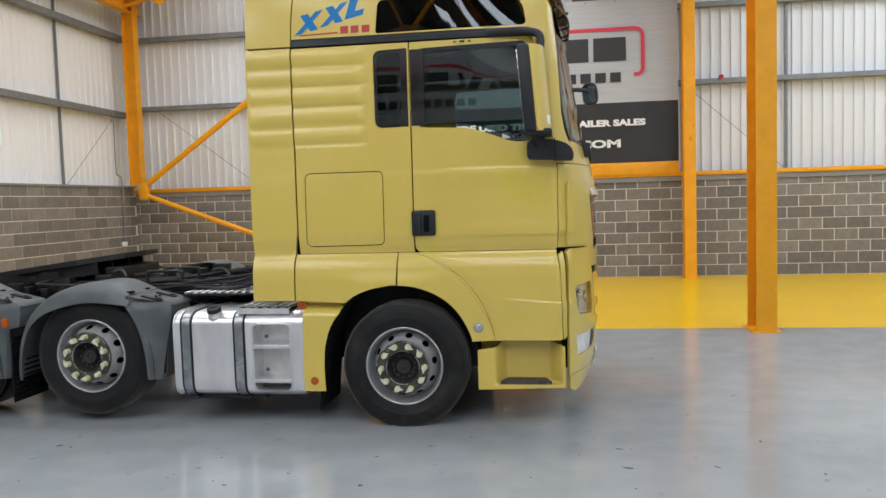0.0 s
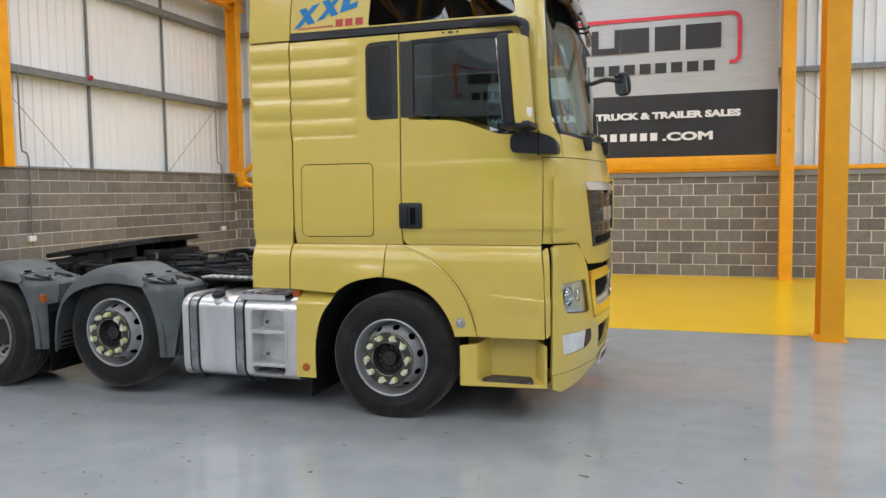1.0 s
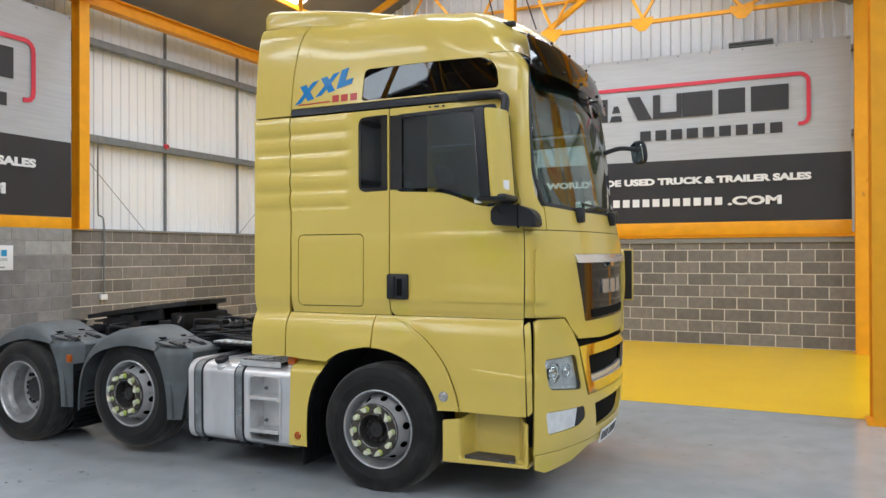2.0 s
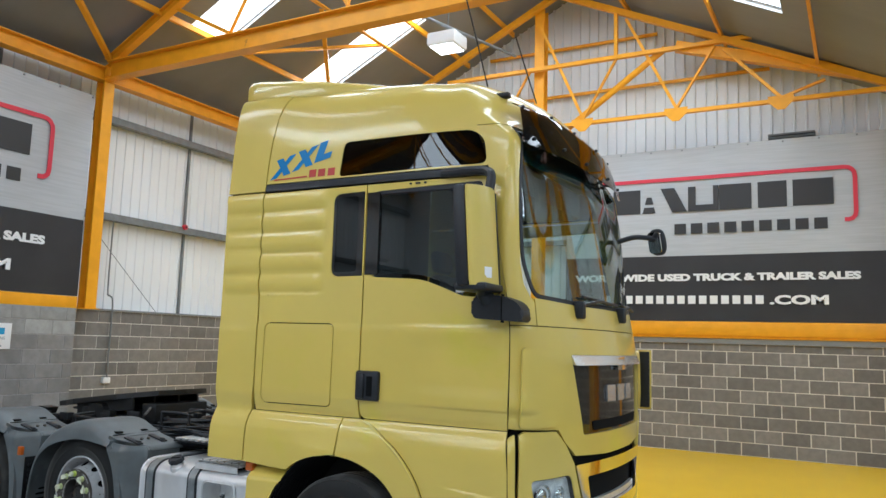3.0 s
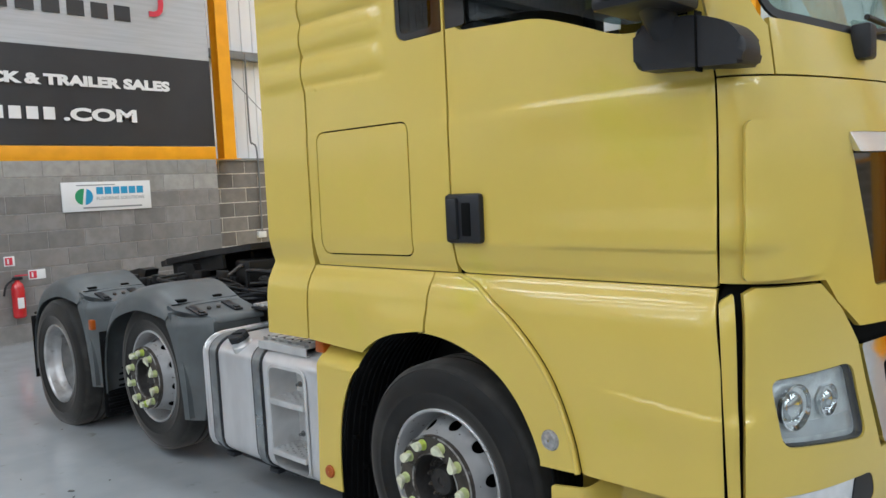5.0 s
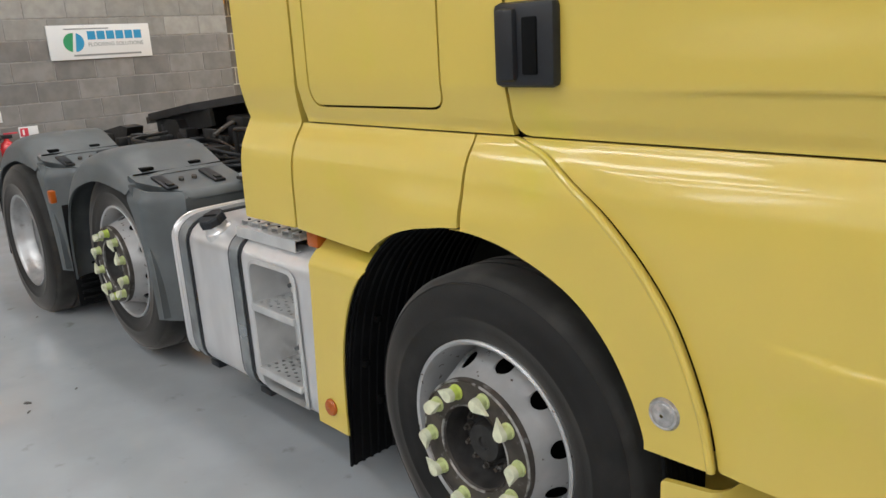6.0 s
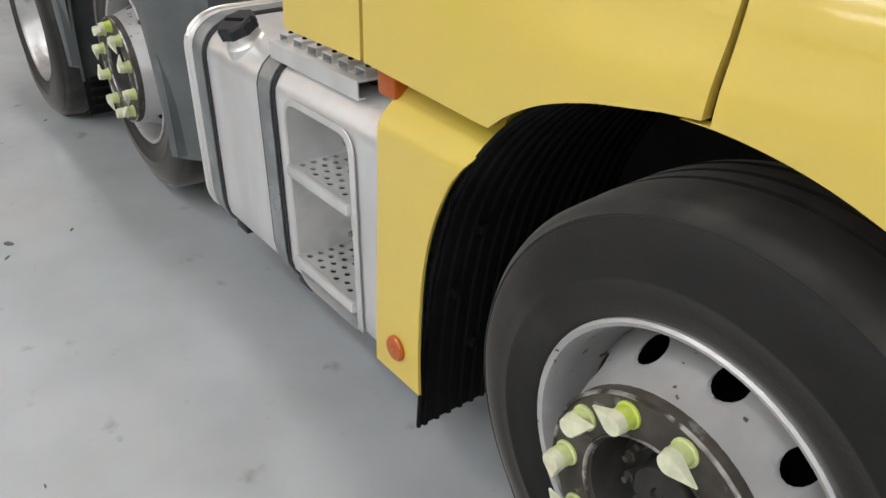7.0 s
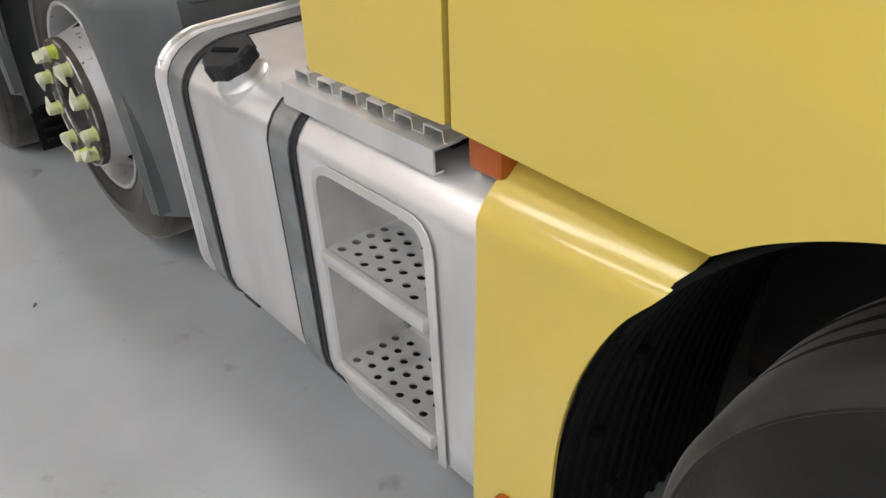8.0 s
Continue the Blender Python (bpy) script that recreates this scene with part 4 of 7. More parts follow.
part("side_edge_trim", sheet([rpoly([(-0.138, 1.30), (-0.095, 1.325), (-0.085, 0.70), (-0.118, 0.672)], 0.01)], cab, 0.04, 0.02), PAINT, truck)
lower_rear = part("rear_arch_fairing", sheet([[(-2.096, 0.285), (-1.925, 0.285)] + ARCH[1:] + [(-1.800, 0.955), (-2.096, 0.945)]], lambda u, v, i=0.0: cab(u, v, i) + Vector((0, 0.10 * smooth(0.86, 0.985, v), 0)), (0.03, 0.010), 0.007), PAINT, truck)
part("sill_return", prism(BM(), [(5.72, 0.935), (5.66, 0.985), (5.90, 0.995), (5.90, 0.935)], "x", -2.08, -1.78), PAINT, truck)
part("roof_shell", sheet([[(-2.112, 2.975), (-0.3185, 2.975), (-0.3185, 3.268), (N(1.13), 3.268), (N(-1.13), 3.268), (2 * U_NOSE + 0.3185, 3.268), (2 * U_NOSE + 0.3185, 2.975), (2 * U_NOSE + 2.112, 2.975), (2 * U_NOSE + 2.04, 3.60), (2 * U_NOSE + 1.98, 4.665), (-1.98, 4.665), (-1.985, 3.70), (-2.01, 3.64), (-2.056, 3.48), (-2.09, 3.28), (-2.108, 3.1)], HW, mirror_u(HW)], cab, (0.06, 0.02), 0.02), PAINT, truck)
spoiler, rows = BM(), []
for x, ye, zb, zt in ((-2.462, 5.80, 3.68, 3.815), (-2.456, 5.774, 3.68, 3.835), (-2.43, 5.766, 3.68, 3.852), (-2.36, 5.765, 3.68, 3.850), (-2.20, 5.766, 3.67, 3.832), (-2.02, 5.772, 3.655, 3.812), (-1.96, 5.778, 3.60, 3.806), (-1.80, 5.800, 3.58, 3.786), (-1.62, 5.832, 3.57, 3.762), (-1.45, 5.872, 3.56, 3.740), (-1.25, 5.93, 3.55, 3.712), (-1.0, 6.02, 3.55, 3.675)):
    half = [(ye + 0.03, zb), (ye, zb + 0.008)] + [(ye + 0.05 * (1 - math.cos(q)) + 0.02 * (q / 1.571), zt - 0.05 + 0.05 * math.sin(q)) for q in np.linspace(0, 1.571, 6)] + [(ye + 0.25, zt + 0.006)]
    rows.append([spoiler.verts.new((x, y, z)) for y, z in half + [(2 * Y_MID - y, z) for y, z in half[::-1]]])
for r0, r1 in zip(rows, rows[1:]):
    for k in range(len(r0)):
        spoiler.faces.new((r0[k - 1], r0[k], r1[k], r1[k - 1]))
spoiler.faces.new(rows[0]), spoiler.faces.new(rows[-1][::-1])
part("roof_spoiler", spoiler, PAINT, truck)
part("drip_trim", sheet([[(-2.105, 2.918), (-0.345, 2.916), (-0.335, 2.962), (-2.105, 2.966)]], raised(0.010), 0.06, 0.03), BLACK, truck, "black strip above the doors")
part("a_pillar", sheet([[(-0.126, 1.972), (N(1.085), 1.972), (N(1.085), 2.115), (N(1.115), 2.15), (N(1.15), 2.22), (N(1.165), 2.35), (N(1.165), 2.7), (N(1.155), 3.0), (N(1.13), 3.262), (-0.3178, 3.262), (-0.318, 2.97), (-0.293, 2.905), (-0.143, 2.145)]], cab, 0.03, 0.02), PAINT, truck)
part("left_cab_side", sheet([mirror_u([(-2.48, 1.0), (-0.10, 1.0), (-0.09, 1.955), (-0.10, 2.14), (-0.28, 2.96), (-2.48, 2.96)]), mirror_u(DW)], cab, 0.08, 0.03), PAINT, truck)
part("left_pillar", sheet([mirror_u([(-0.120, 1.972), (N(1.085), 1.972), (N(1.085), 2.115), (N(1.115), 2.15), (N(1.15), 2.22), (N(1.165), 2.35), (N(1.165), 2.7), (N(1.155), 3.0), (N(1.13), 3.262), (-0.3178, 3.262), (-0.318, 2.97), (-0.285, 2.905), (-0.138, 2.145)])], cab, 0.05, 0.02), PAINT, truck)
# Added black shell that gives the panel gaps their shade.
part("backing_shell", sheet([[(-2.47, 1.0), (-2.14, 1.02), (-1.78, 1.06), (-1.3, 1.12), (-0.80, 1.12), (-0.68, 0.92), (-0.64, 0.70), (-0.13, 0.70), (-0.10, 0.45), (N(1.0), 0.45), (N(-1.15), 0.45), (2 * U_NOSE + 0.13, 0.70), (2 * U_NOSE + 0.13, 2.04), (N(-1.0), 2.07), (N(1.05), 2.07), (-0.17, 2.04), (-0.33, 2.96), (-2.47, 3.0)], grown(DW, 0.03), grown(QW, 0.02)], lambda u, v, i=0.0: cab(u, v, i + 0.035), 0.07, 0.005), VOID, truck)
part("cab_back", box(BM(), (-2.10, 5.74, 0.99), (-2.06, 8.02, 3.62), 0.01), PAINT, truck)
part("cab_rear_shield", box(BM(), (-2.44, 5.72, 1.0), (-2.42, 5.95, 3.5), 0.005), BLACK, truck)

# glass and seals
win = part("door_window", sheet([grown(DW, -0.03)], lambda u, v, i=0.0: cab(u, v, i + 0.010), 0.08, 0.005), PANE, door, "tinted door window")
win.visible_shadow = False
part("window_seal", sheet([grown(DW, -0.001), grown(DW, -0.034)], lambda u, v, i=0.0: cab(u, v, i + 0.004), 0.08, 0.02), BLACK, door, "black rubber window seal")
part("window_post", sheet([rpoly([(-1.200, 2.29), (-1.110, 2.29), (-1.110, 2.850), (-1.200, 2.850)], 0.003)], raised(0.002), 0.1, 0.012), GRILLE, door, "gloss black window post")
part("post_ridge", sheet([rpoly([(-1.118, 2.292), (-1.098, 2.292), (-1.098, 2.848), (-1.118, 2.848)], 0.008)], raised(0.006), 0.1, 0.012), GRILLE, door)
sl = part("sleeper_window", sheet([QW], lambda u, v, i=0.0: cab(u, v, i + 0.004), 0.1, 0.005), glass("tinted_sleeper_glass", (0.26, 0.33, 0.34), 0.0, 0.05), truck, "dark sleeper side window")
part("window_border", sheet([QW, rpoly([(-1.455, 2.83), (-1.275, 2.835), (-1.275, 2.31), (-1.455, 2.31)], 0.03)], lambda u, v, i=0.0: cab(u, v, i + 0.001), 0.1, 0.002), GRILLE, sl)
def flat_pane(u, v, i=0.0):
    t = (v - 3.02) / 0.19
    return cab(u, 3.02, i + 0.006) * (1 - t) + cab(u, 3.21, i + 0.006) * t


hw = part("roof_window", sheet([HW], flat_pane, 0.1, 0.005), PANE_DARK, truck, "long dark roof side window")
part("roof_window", sheet([mirror_u(HW)], flat_pane, 0.1, 0.005), PANE_DARK, truck)
lw = part("left_door_window", sheet([mirror_u(DW)], lambda u, v, i=0.0: cab(u, v, i + 0.012), 0.1, 0.005), glass("clear_side_glass", (0.90, 0.95, 0.95)), truck)
lw.visible_shadow = False
WS = rpoly([(N(1.075), 2.145), (N(0.6), 2.125), (N(-0.6), 2.125), (N(-1.075), 2.145), (N(-1.155), 2.36), (N(-1.155), 2.75), (N(-1.12), 3.25), (N(1.12), 3.25), (N(1.155), 2.75), (N(1.155), 2.36)], [0.07, 0.1, 0.1, 0.07, 0.1, 0.1, 0.05, 0.05, 0.1, 0.1], 5)
ws = part("windscreen", sheet([WS], lambda u, v, i=0.0: cab(u, v, i + 0.006), 0.07, 0.006), SCREEN, truck, "clear curved windscreen")
ws.visible_shadow = False
part("windscreen_seal", sheet([grown(WS, 0.006), grown(WS, -0.022)], lambda u, v, i=0.0: cab(u, v, i + 0.003), 0.07, 0.012), BLACK, ws)
part("shade_band", sheet([rpoly([(N(1.09), 3.02), (N(-1.09), 3.02), (N(-1.10), 3.235), (N(1.10), 3.235)], 0.01)], lambda u, v, i=0.0: cab(u, v, i + 0.014), 0.07, 0.003), mat("dark_teal_band", (0.006, 0.028, 0.028), 0.25), ws, "dark teal shade band")

# ------------------------------------------------------------------ nose
GR = rpoly([(N(0.66), 1.295), (N(-0.66), 1.295), (N(-0.80), 1.80), (N(0.80), 1.80)], 0.03, 4)
part("scuttle_panel", sheet([[(N(1.078), 1.972), (N(-1.078), 1.972), (N(-1.078), 2.14), (N(-0.6), 2.118), (N(0.6), 2.118), (N(1.078), 2.14)]], cab, 0.05, 0.02), PAINT, truck)
nose = part("nose_panel", sheet([[(-0.134, 1.355), (N(0.93), 1.345), (N(0.87), 1.27), (N(0.74), 1.175), (N(0.3), 1.15), (N(-0.3), 1.15), (N(-0.74), 1.175), (N(-0.87), 1.27), (N(-0.93), 1.345), (2 * U_NOSE + 0.134, 1.355), (2 * U_NOSE + 0.134, 1.966), (-0.126, 1.966)], GR], cab, 0.045, 0.02), PAINT, truck)
for name, f in (("corner_deflector", lambda q: q), ("left_corner_deflector", mirror_u)):
    part(name, sheet([f(rpoly([(-0.072, 1.362), (N(0.97), 1.37), (N(0.885), 1.50), (N(0.885), 1.80), (N(0.93), 1.838), (-0.062, 1.838)], [0.02, 0.03, 0.1, 0.04, 0.03, 0.03]))], raised(0.026), 0.03, 0.022), PAINT, truck)
grille = part("upper_grille", sheet([GR], lambda u, v, i=0.0: cab(u, v, i + 0.015), 0.08, 0.01), GRILLE, truck, "gloss black upper grille")
SATIN = mat("satin_chrome", (0.78, 0.78, 0.77), 0.26, metal=0.85, var=0.06, noise_scale=5)
part("grille_bar", sheet([rpoly([(N(0.785), 1.735), (N(-0.785), 1.735), (N(-0.80), 1.798), (N(0.80), 1.798)], 0.01)], lambda u, v, i=0.0: cab(u, v, i - 0.004 - 0.02 * (1.798 - v) / 0.06), 0.06, 0.02), SATIN, grille, "chrome bar across the grille")
part("emblem", sheet([rpoly([(N(0.11), 1.70), (N(-0.11), 1.70), (N(-0.09), 1.79), (N(0.09), 1.79)], 0.02)], raised(0.012), 0.05, 0.02), CHROME, grille, "plain chrome emblem plate")
part("grille_slot", sheet([rpoly([(N(0.50), 1.315), (N(-0.50), 1.315), (N(-0.52), 1.375), (N(0.52), 1.375)], 0.01)], lambda u, v, i=0.0: cab(u, v, i + 0.010), 0.08, 0.004), VOID, grille)
for w0 in (0.27, 0.06, -0.15):
    part("emblem_block", sheet([rpoly([(N(w0 + 0.02), 1.49), (N(w0 - 0.14), 1.49), (N(w0 - 0.14), 1.60), (N(w0 + 0.02), 1.60)], 0.008)], raised(0.0), 0.06, 0.012), SATIN, grille)
HL = rpoly([(N(1.125), 1.055), (N(0.80), 1.065), (N(0.70), 0.80), (N(1.085), 0.845)], [0.03, 0.05, 0.05, 0.04], 4)
FG = rpoly([(N(1.115), 0.685), (N(0.66), 0.665), (N(0.63), 0.575), (N(0.74), 0.535), (N(1.09), 0.53)], 0.03, 4)
IN = rpoly([(N(0.46), 0.655), (N(-0.46), 0.655), (N(-0.38), 0.46), (N(0.38), 0.46)], 0.03, 4)
part("bumper", sheet([[(-0.076, 0.405), (N(0.5), 0.385), (N(-0.5), 0.385), (2 * U_NOSE + 0.068, 0.405), (2 * U_NOSE + 0.063, 1.322), (N(-1.16), 1.341), (N(-0.965), 1.338), (N(-0.868), 1.25), (N(-0.77), 1.13), (N(-0.595), 0.735), (N(0.595), 0.735), (N(0.77), 1.13), (N(0.868), 1.25), (N(0.965), 1.338), (N(1.16), 1.341), (-0.070, 1.322)], grown(HL, 0.004), mirror_u(grown(HL, 0.004)), grown(FG, 0.004), mirror_u(grown(FG, 0.004)), IN], raised(0.012), 0.04, 0.03), PAINT, truck)
part("bumper_lip", sheet([[(-0.07, 0.40), (-0.06, 0.30), (N(1.1), 0.262), (N(0.75), 0.27), (N(0.5), 0.33), (N(-0.5), 0.33), (N(-0.75), 0.27), (N(-1.1), 0.262), (2 * U_NOSE + 0.06, 0.30), (2 * U_NOSE + 0.07, 0.40), (N(-0.5), 0.38), (N(0.5), 0.38)]], raised(0.014), 0.04, 0.03), PAINT, truck)
for f in (lambda q: q, mirror_u):
    hl = part("headlight", sheet([f(HL)], raised(0.008), 0.03, 0.01), glass("headlight_lens", (0.86, 0.88, 0.88)), truck, "clear headlight")
    hl.visible_shadow = False
    part("reflector", sheet([f(grown(HL, 0.01))], lambda u, v, i=0.0: cab(u, v, i + 0.022), 0.03, 0.006), REFLECTOR, hl)
    for w0, r in ((1.03, 0.072), (0.885, 0.050)):
        c, way = cab(f([(N(w0), 0.955)])[0][0], 0.955, 0.020), cab(f([(N(w0), 0.955)])[0][0], 0.955, -1.0)
        b = BM()
        lathe(b, [(r * 1.03, 0.0), (r * 1.02, 0.015), (r * 0.97, 0.016), (r * 0.86, 0.002), (r * 0.74, -0.012), (r * 0.70, 0.0), (r * 0.60, 0.010), (r * 0.42, 0.016), (r * 0.2, 0.019), (0.001, 0.020)], (0, 0, 0), "z", 24)
        bmesh.ops.transform(b, matrix=Matrix.Translation(c) @ (way - c + Vector((0.5, 0, 0))).to_track_quat("Z", "Y").to_matrix().to_4x4(), verts=b.verts[:])
        part("lamp_bowl", b, BOWL, hl)
    part("indicator_lens", sheet([f(rpoly([(N(1.09), 0.862), (N(0.72), 0.825), (N(0.745), 0.89), (N(1.10), 0.905)], 0.01))], lambda u, v, i=0.0: cab(u, v, i + 0.02), 0.04, 0.012), LENS, hl, "clear indicator strip")
    part("lamp_housing", sheet([f(grown(HL, 0.004)), f(grown(HL, -0.001))], raised(0.004), 0.05, 0.05), BLACK, hl)
    fg = part("fog_lamp", sheet([f(FG)], raised(0.006), 0.03, 0.02), LENS, truck, "clear fog lamp")
    part("lamp_shroud", sheet([f(rpoly([(N(0.76), 0.672), (N(0.655), 0.668), (N(0.625), 0.573), (N(0.70), 0.538), (N(0.78), 0.533)], 0.015))], raised(0.010), 0.05, 0.02), BLACK, fg)
LG_O = [(N(0.755), 1.12), (N(-0.755), 1.12), (N(-0.575), 0.745), (N(0.575), 0.745)]
LG_I = rpoly([(N(0.60), 1.035), (N(-0.60), 1.035), (N(-0.53), 0.825), (N(0.53), 0.825)], 0.02)
lg = part("lower_grille", sheet([rpoly(LG_O, 0.02), LG_I], raised(0.016), 0.06, 0.03), CHROME, truck, "chrome framed lower grille")
part("grille_mesh", sheet([grown(LG_I, 0.02)], lambda u, v, i=0.0: cab(u, v, i + 0.05), 0.1, 0.006), GRILLE, lg)
part("grille_step", sheet([rpoly([(N(0.55), 0.828), (N(-0.55), 0.828), (N(-0.555), 0.868), (N(0.555), 0.868)], 0.006)], lambda u, v, i=0.0: cab(u, v, i + 0.01), 0.06, 0.03), ALU_PALE, lg, "ribbed step in the grille")
part("intake_mesh", sheet([grown(IN, 0.01)], lambda u, v, i=0.0: cab(u, v, i + 0.03), 0.1, 0.005), VOID, truck)
plate = part("number_plate", sheet([rpoly([(N(0.265), 0.298), (N(-0.265), 0.298), (N(-0.265), 0.408), (N(0.265), 0.408)], 0.006)], raised(0.030), 0.06, 0.008), WHITE_STICK, truck, "white number plate with dark bars")
for k, w0 in enumerate((0.235, 0.17, 0.105, 0.02, -0.045, -0.11, -0.175)):
    part("plate_bar", sheet([[(N(w0), 0.318), (N(w0 - 0.045), 0.318), (N(w0 - 0.045), 0.388), (N(w0), 0.388)]], raised(0.0325), 0.1, 0.003), BAN_INK, plate)
# the far corner flap stands proud, its dark inner face towards the middle
fl = BM()
box(fl, (0.0, 8.095, 1.345), (0.125, 8.120, 1.845), 0.010)
ff = part("open_corner_flap", fl, PAINT, truck)
part("flap_lining", box(BM(), (0.01, 8.078, 1.36), (0.115, 8.093, 1.83), 0.006), BLACK, ff, "black lining of the corner flap")

# ------------------------------------------------------------------ entry step
sx0, sx1 = -0.745, -0.098
stp = BM()
prism(stp, [(sx0, 0.298), (sx1, 0.318), (sx1, 0.338), (sx0, 0.338)], "y", 5.625, 5.95)
part("step_sill", stp, PAINT, truck)
POCK = rpoly([(-0.60, 0.345), (-0.175, 0.345), (-0.245, 0.66), (-0.545, 0.66)], 0.02)


def step_skin(a, b, inward=0.0):
    d = smooth(-0.625, -0.53, a) * smooth(-0.105, -0.215, a) * smooth(0.325, 0.355, b)
    return Vector((a, 5.618 + 0.155 * d + inward, b))


entry = part("entry_step", sheet([rpoly([(sx0, 0.30), (sx1, 0.318), (sx1, 0.625), (-0.20, 0.64), (-0.245, 0.668), (-0.545, 0.668), (-0.60, 0.62), (sx0, 0.60)], 0.012)], step_skin, 0.02, 0.015), PAINT, truck, "yellow entry step pocket")
part("step_back", box(BM(), (sx0 + 0.01, 5.80, 0.31), (sx1 - 0.01, 5.86, 0.70), 0.01), PAINT, truck)
tread = part("tread", prism(BM(), rpoly([(-0.585, 5.628), (-0.195, 5.628), (-0.245, 5.77), (-0.535, 5.77)], 0.02), "z", 0.338, 0.360), HUB, entry, "worn metal tread plate")

# ------------------------------------------------------------------ handle, badge, markers, vents
hd = BM()
box(hd, (-1.222, 5.628, 1.462), (-1.040, 5.668, 1.655), 0.016)
handle = part("door_handle", hd, BLACK, door, "black recessed door handle")
part("handle_recess", box(BM(), (-1.128, 5.622, 1.492), (-1.085, 5.632, 1.620), 0.012), VOID, handle)
part("handle_bar", box(BM(), (-1.205, 5.612, 1.475), (-1.145, 5.645, 1.642), 0.014), BLACK, handle)
bd = BM()
c = cab(-0.735, 0.770)
lathe(bd, [(0.0385, 0.0), (0.0385, -0.008), (0.034, -0.014), (0.028, -0.014), (0.022, -0.018), (0.004, -0.020)], c, "y", 28)
part("side_lamp", bd, mat("clear_side_lamp_lens", (0.36, 0.35, 0.34), 0.15, metal=0.3, coat=1.0, var=0.3, noise_scale=60), truck, "round clear side lamp")
c = cab(-2.011, 0.366)
bd = BM()
lathe(bd, [(0.031, 0.0), (0.031, -0.006), (0.027, -0.011), (0.003, -0.013)], c, "y", 24)
part("amber_reflector", bd, AMBER, truck, "round amber side reflector")
part("amber_marker", box(BM(), (-2.150, 5.652, 0.912), (-2.082, 5.72, 0.978), 0.010), AMBER, truck, "amber side marker lamp")
for dx in (-0.055, 0.0, 0.055):
    part("vent_slot", box(BM(), (-0.805 + dx - (0.018 if dx == 0 else 0.008), 5.652, 2.883), (-0.805 + dx + (0.018 if dx == 0 else 0.008), 5.664, 2.895), 0.002), BLACK, door)
# blue size letters and red bars
txl = BM()
for k, (letter, wide) in enumerate((("X", 0.185), ("X", 0.185), ("L", 0.140))):
    skew = Matrix(((1, 0.30, 0, -2.078 + 0.196 * k), (0.22, 1, 0, 3.020 + 0.050 * k), (0, 0, 1, 0), (0, 0, 0, 1)))
    text_mesh(txl, letter, 0.118, skew, width=wide, bold=0.016)
bmesh.ops.subdivide_edges(txl, edges=[e for e in txl.edges if e.calc_length() > 0.05], cuts=3)
for v in txl.verts:
    v.co = cab(v.co.x, v.co.y, -0.0035 - 0.5 * v.co.z)
part("size_letters", txl, BLUE_INK, truck, "blue slanted letters", smooth=False)
part("red_line", sheet([[(-2.045, 2.998), (-1.745, 3.004), (-1.745, 3.016), (-2.045, 3.008)]], raised(0.003), 0.1, 0.003), RED_INK, truck)
for a in (-1.725, -1.645, -1.560):
    part("red_bar", sheet([[(a, 3.0), (a + 0.06, 3.001), (a + 0.06, 3.058), (a, 3.056)]], raised(0.003), 0.1, 0.003), RED_INK, truck, "small red decal bar")

# ------------------------------------------------------------------ mirrors
mh = BM()
prism(mh, rpoly([(-0.268, 5.36), (-0.235, 5.362), (-0.195, 5.405), (-0.163, 5.50), (-0.166, 5.58), (-0.20, 5.62), (-0.268, 5.625)], 0.05, 5), "z", 2.190, 2.785)
bmesh.ops.bevel(mh, geom=[e for e in mh.edges if abs(e.verts[0].co.z - e.verts[1].co.z) < 1e-4], offset=0.026, segments=4, affect="EDGES", profile=0.5)


def tipped(bm):
    """The mirror head leans back towards its top."""
    for v in bm.verts:
        v.co.x -= 0.045 * (v.co.z - 2.19) / 0.6
    return bm


mirror = part("door_mirror", tipped(mh), PAINT, truck, "yellow door mirror housing")
part("mirror_frame", tipped(box(BM(), (-0.352, 5.352, 2.182), (-0.262, 5.632, 2.792), 0.028)), BLACK, mirror, "black mirror frame")
part("mirror_back_edge", tipped(box(BM(), (-0.27, 5.612, 2.19), (-0.18, 5.634, 2.775), 0.010)), BLACK, mirror)
part("mirror_glass", tipped(box(BM(), (-0.356, 5.385, 2.215), (-0.3515, 5.605, 2.76), 0.002)), CHROME, mirror)
sticker = box(BM(), (-0.028, -0.004, -0.032), (0.028, 0.002, 0.032), 0.001)
bmesh.ops.transform(sticker, matrix=pose(-0.186, 5.452, 2.268, 0, 0, 67), verts=sticker.verts[:])
part("mirror_sticker", sticker, WHITE_STICK, mirror, "small white sticker")
arm = BM()
prism(arm, rpoly([(-0.345, 2.005), (-0.02, 1.985), (-0.005, 2.04), (-0.05, 2.105), (-0.16, 2.145), (-0.345, 2.135)], [0.03, 0.01, 0.03, 0.05, 0.05, 0.03], 4), "y", 5.565, 5.70)
bmesh.ops.bevel(arm, geom=[e for e in arm.edges if abs(e.verts[0].co.y - e.verts[1].co.y) < 1e-4], offset=0.02, segments=3, affect="EDGES", profile=0.5)
am = part("mirror_arm", arm, BLACK, truck, "black lower mirror arm")
part("arm_joint", box(BM(), (-0.148, 5.560, 1.98), (-0.143, 5.60, 2.15)), VOID, am)
part("arm_neck", tube(BM(), curve_pts([(-0.25, 5.60, 2.11), (-0.26, 5.55, 2.17), (-0.24, 5.49, 2.20), (-0.22, 5.47, 2.225)], 4), 0.048, 12), BLACK, am)
part("arm_foot", box(BM(), (-0.375, 5.375, 2.160), (-0.160, 5.632, 2.207), 0.018), BLACK, am)
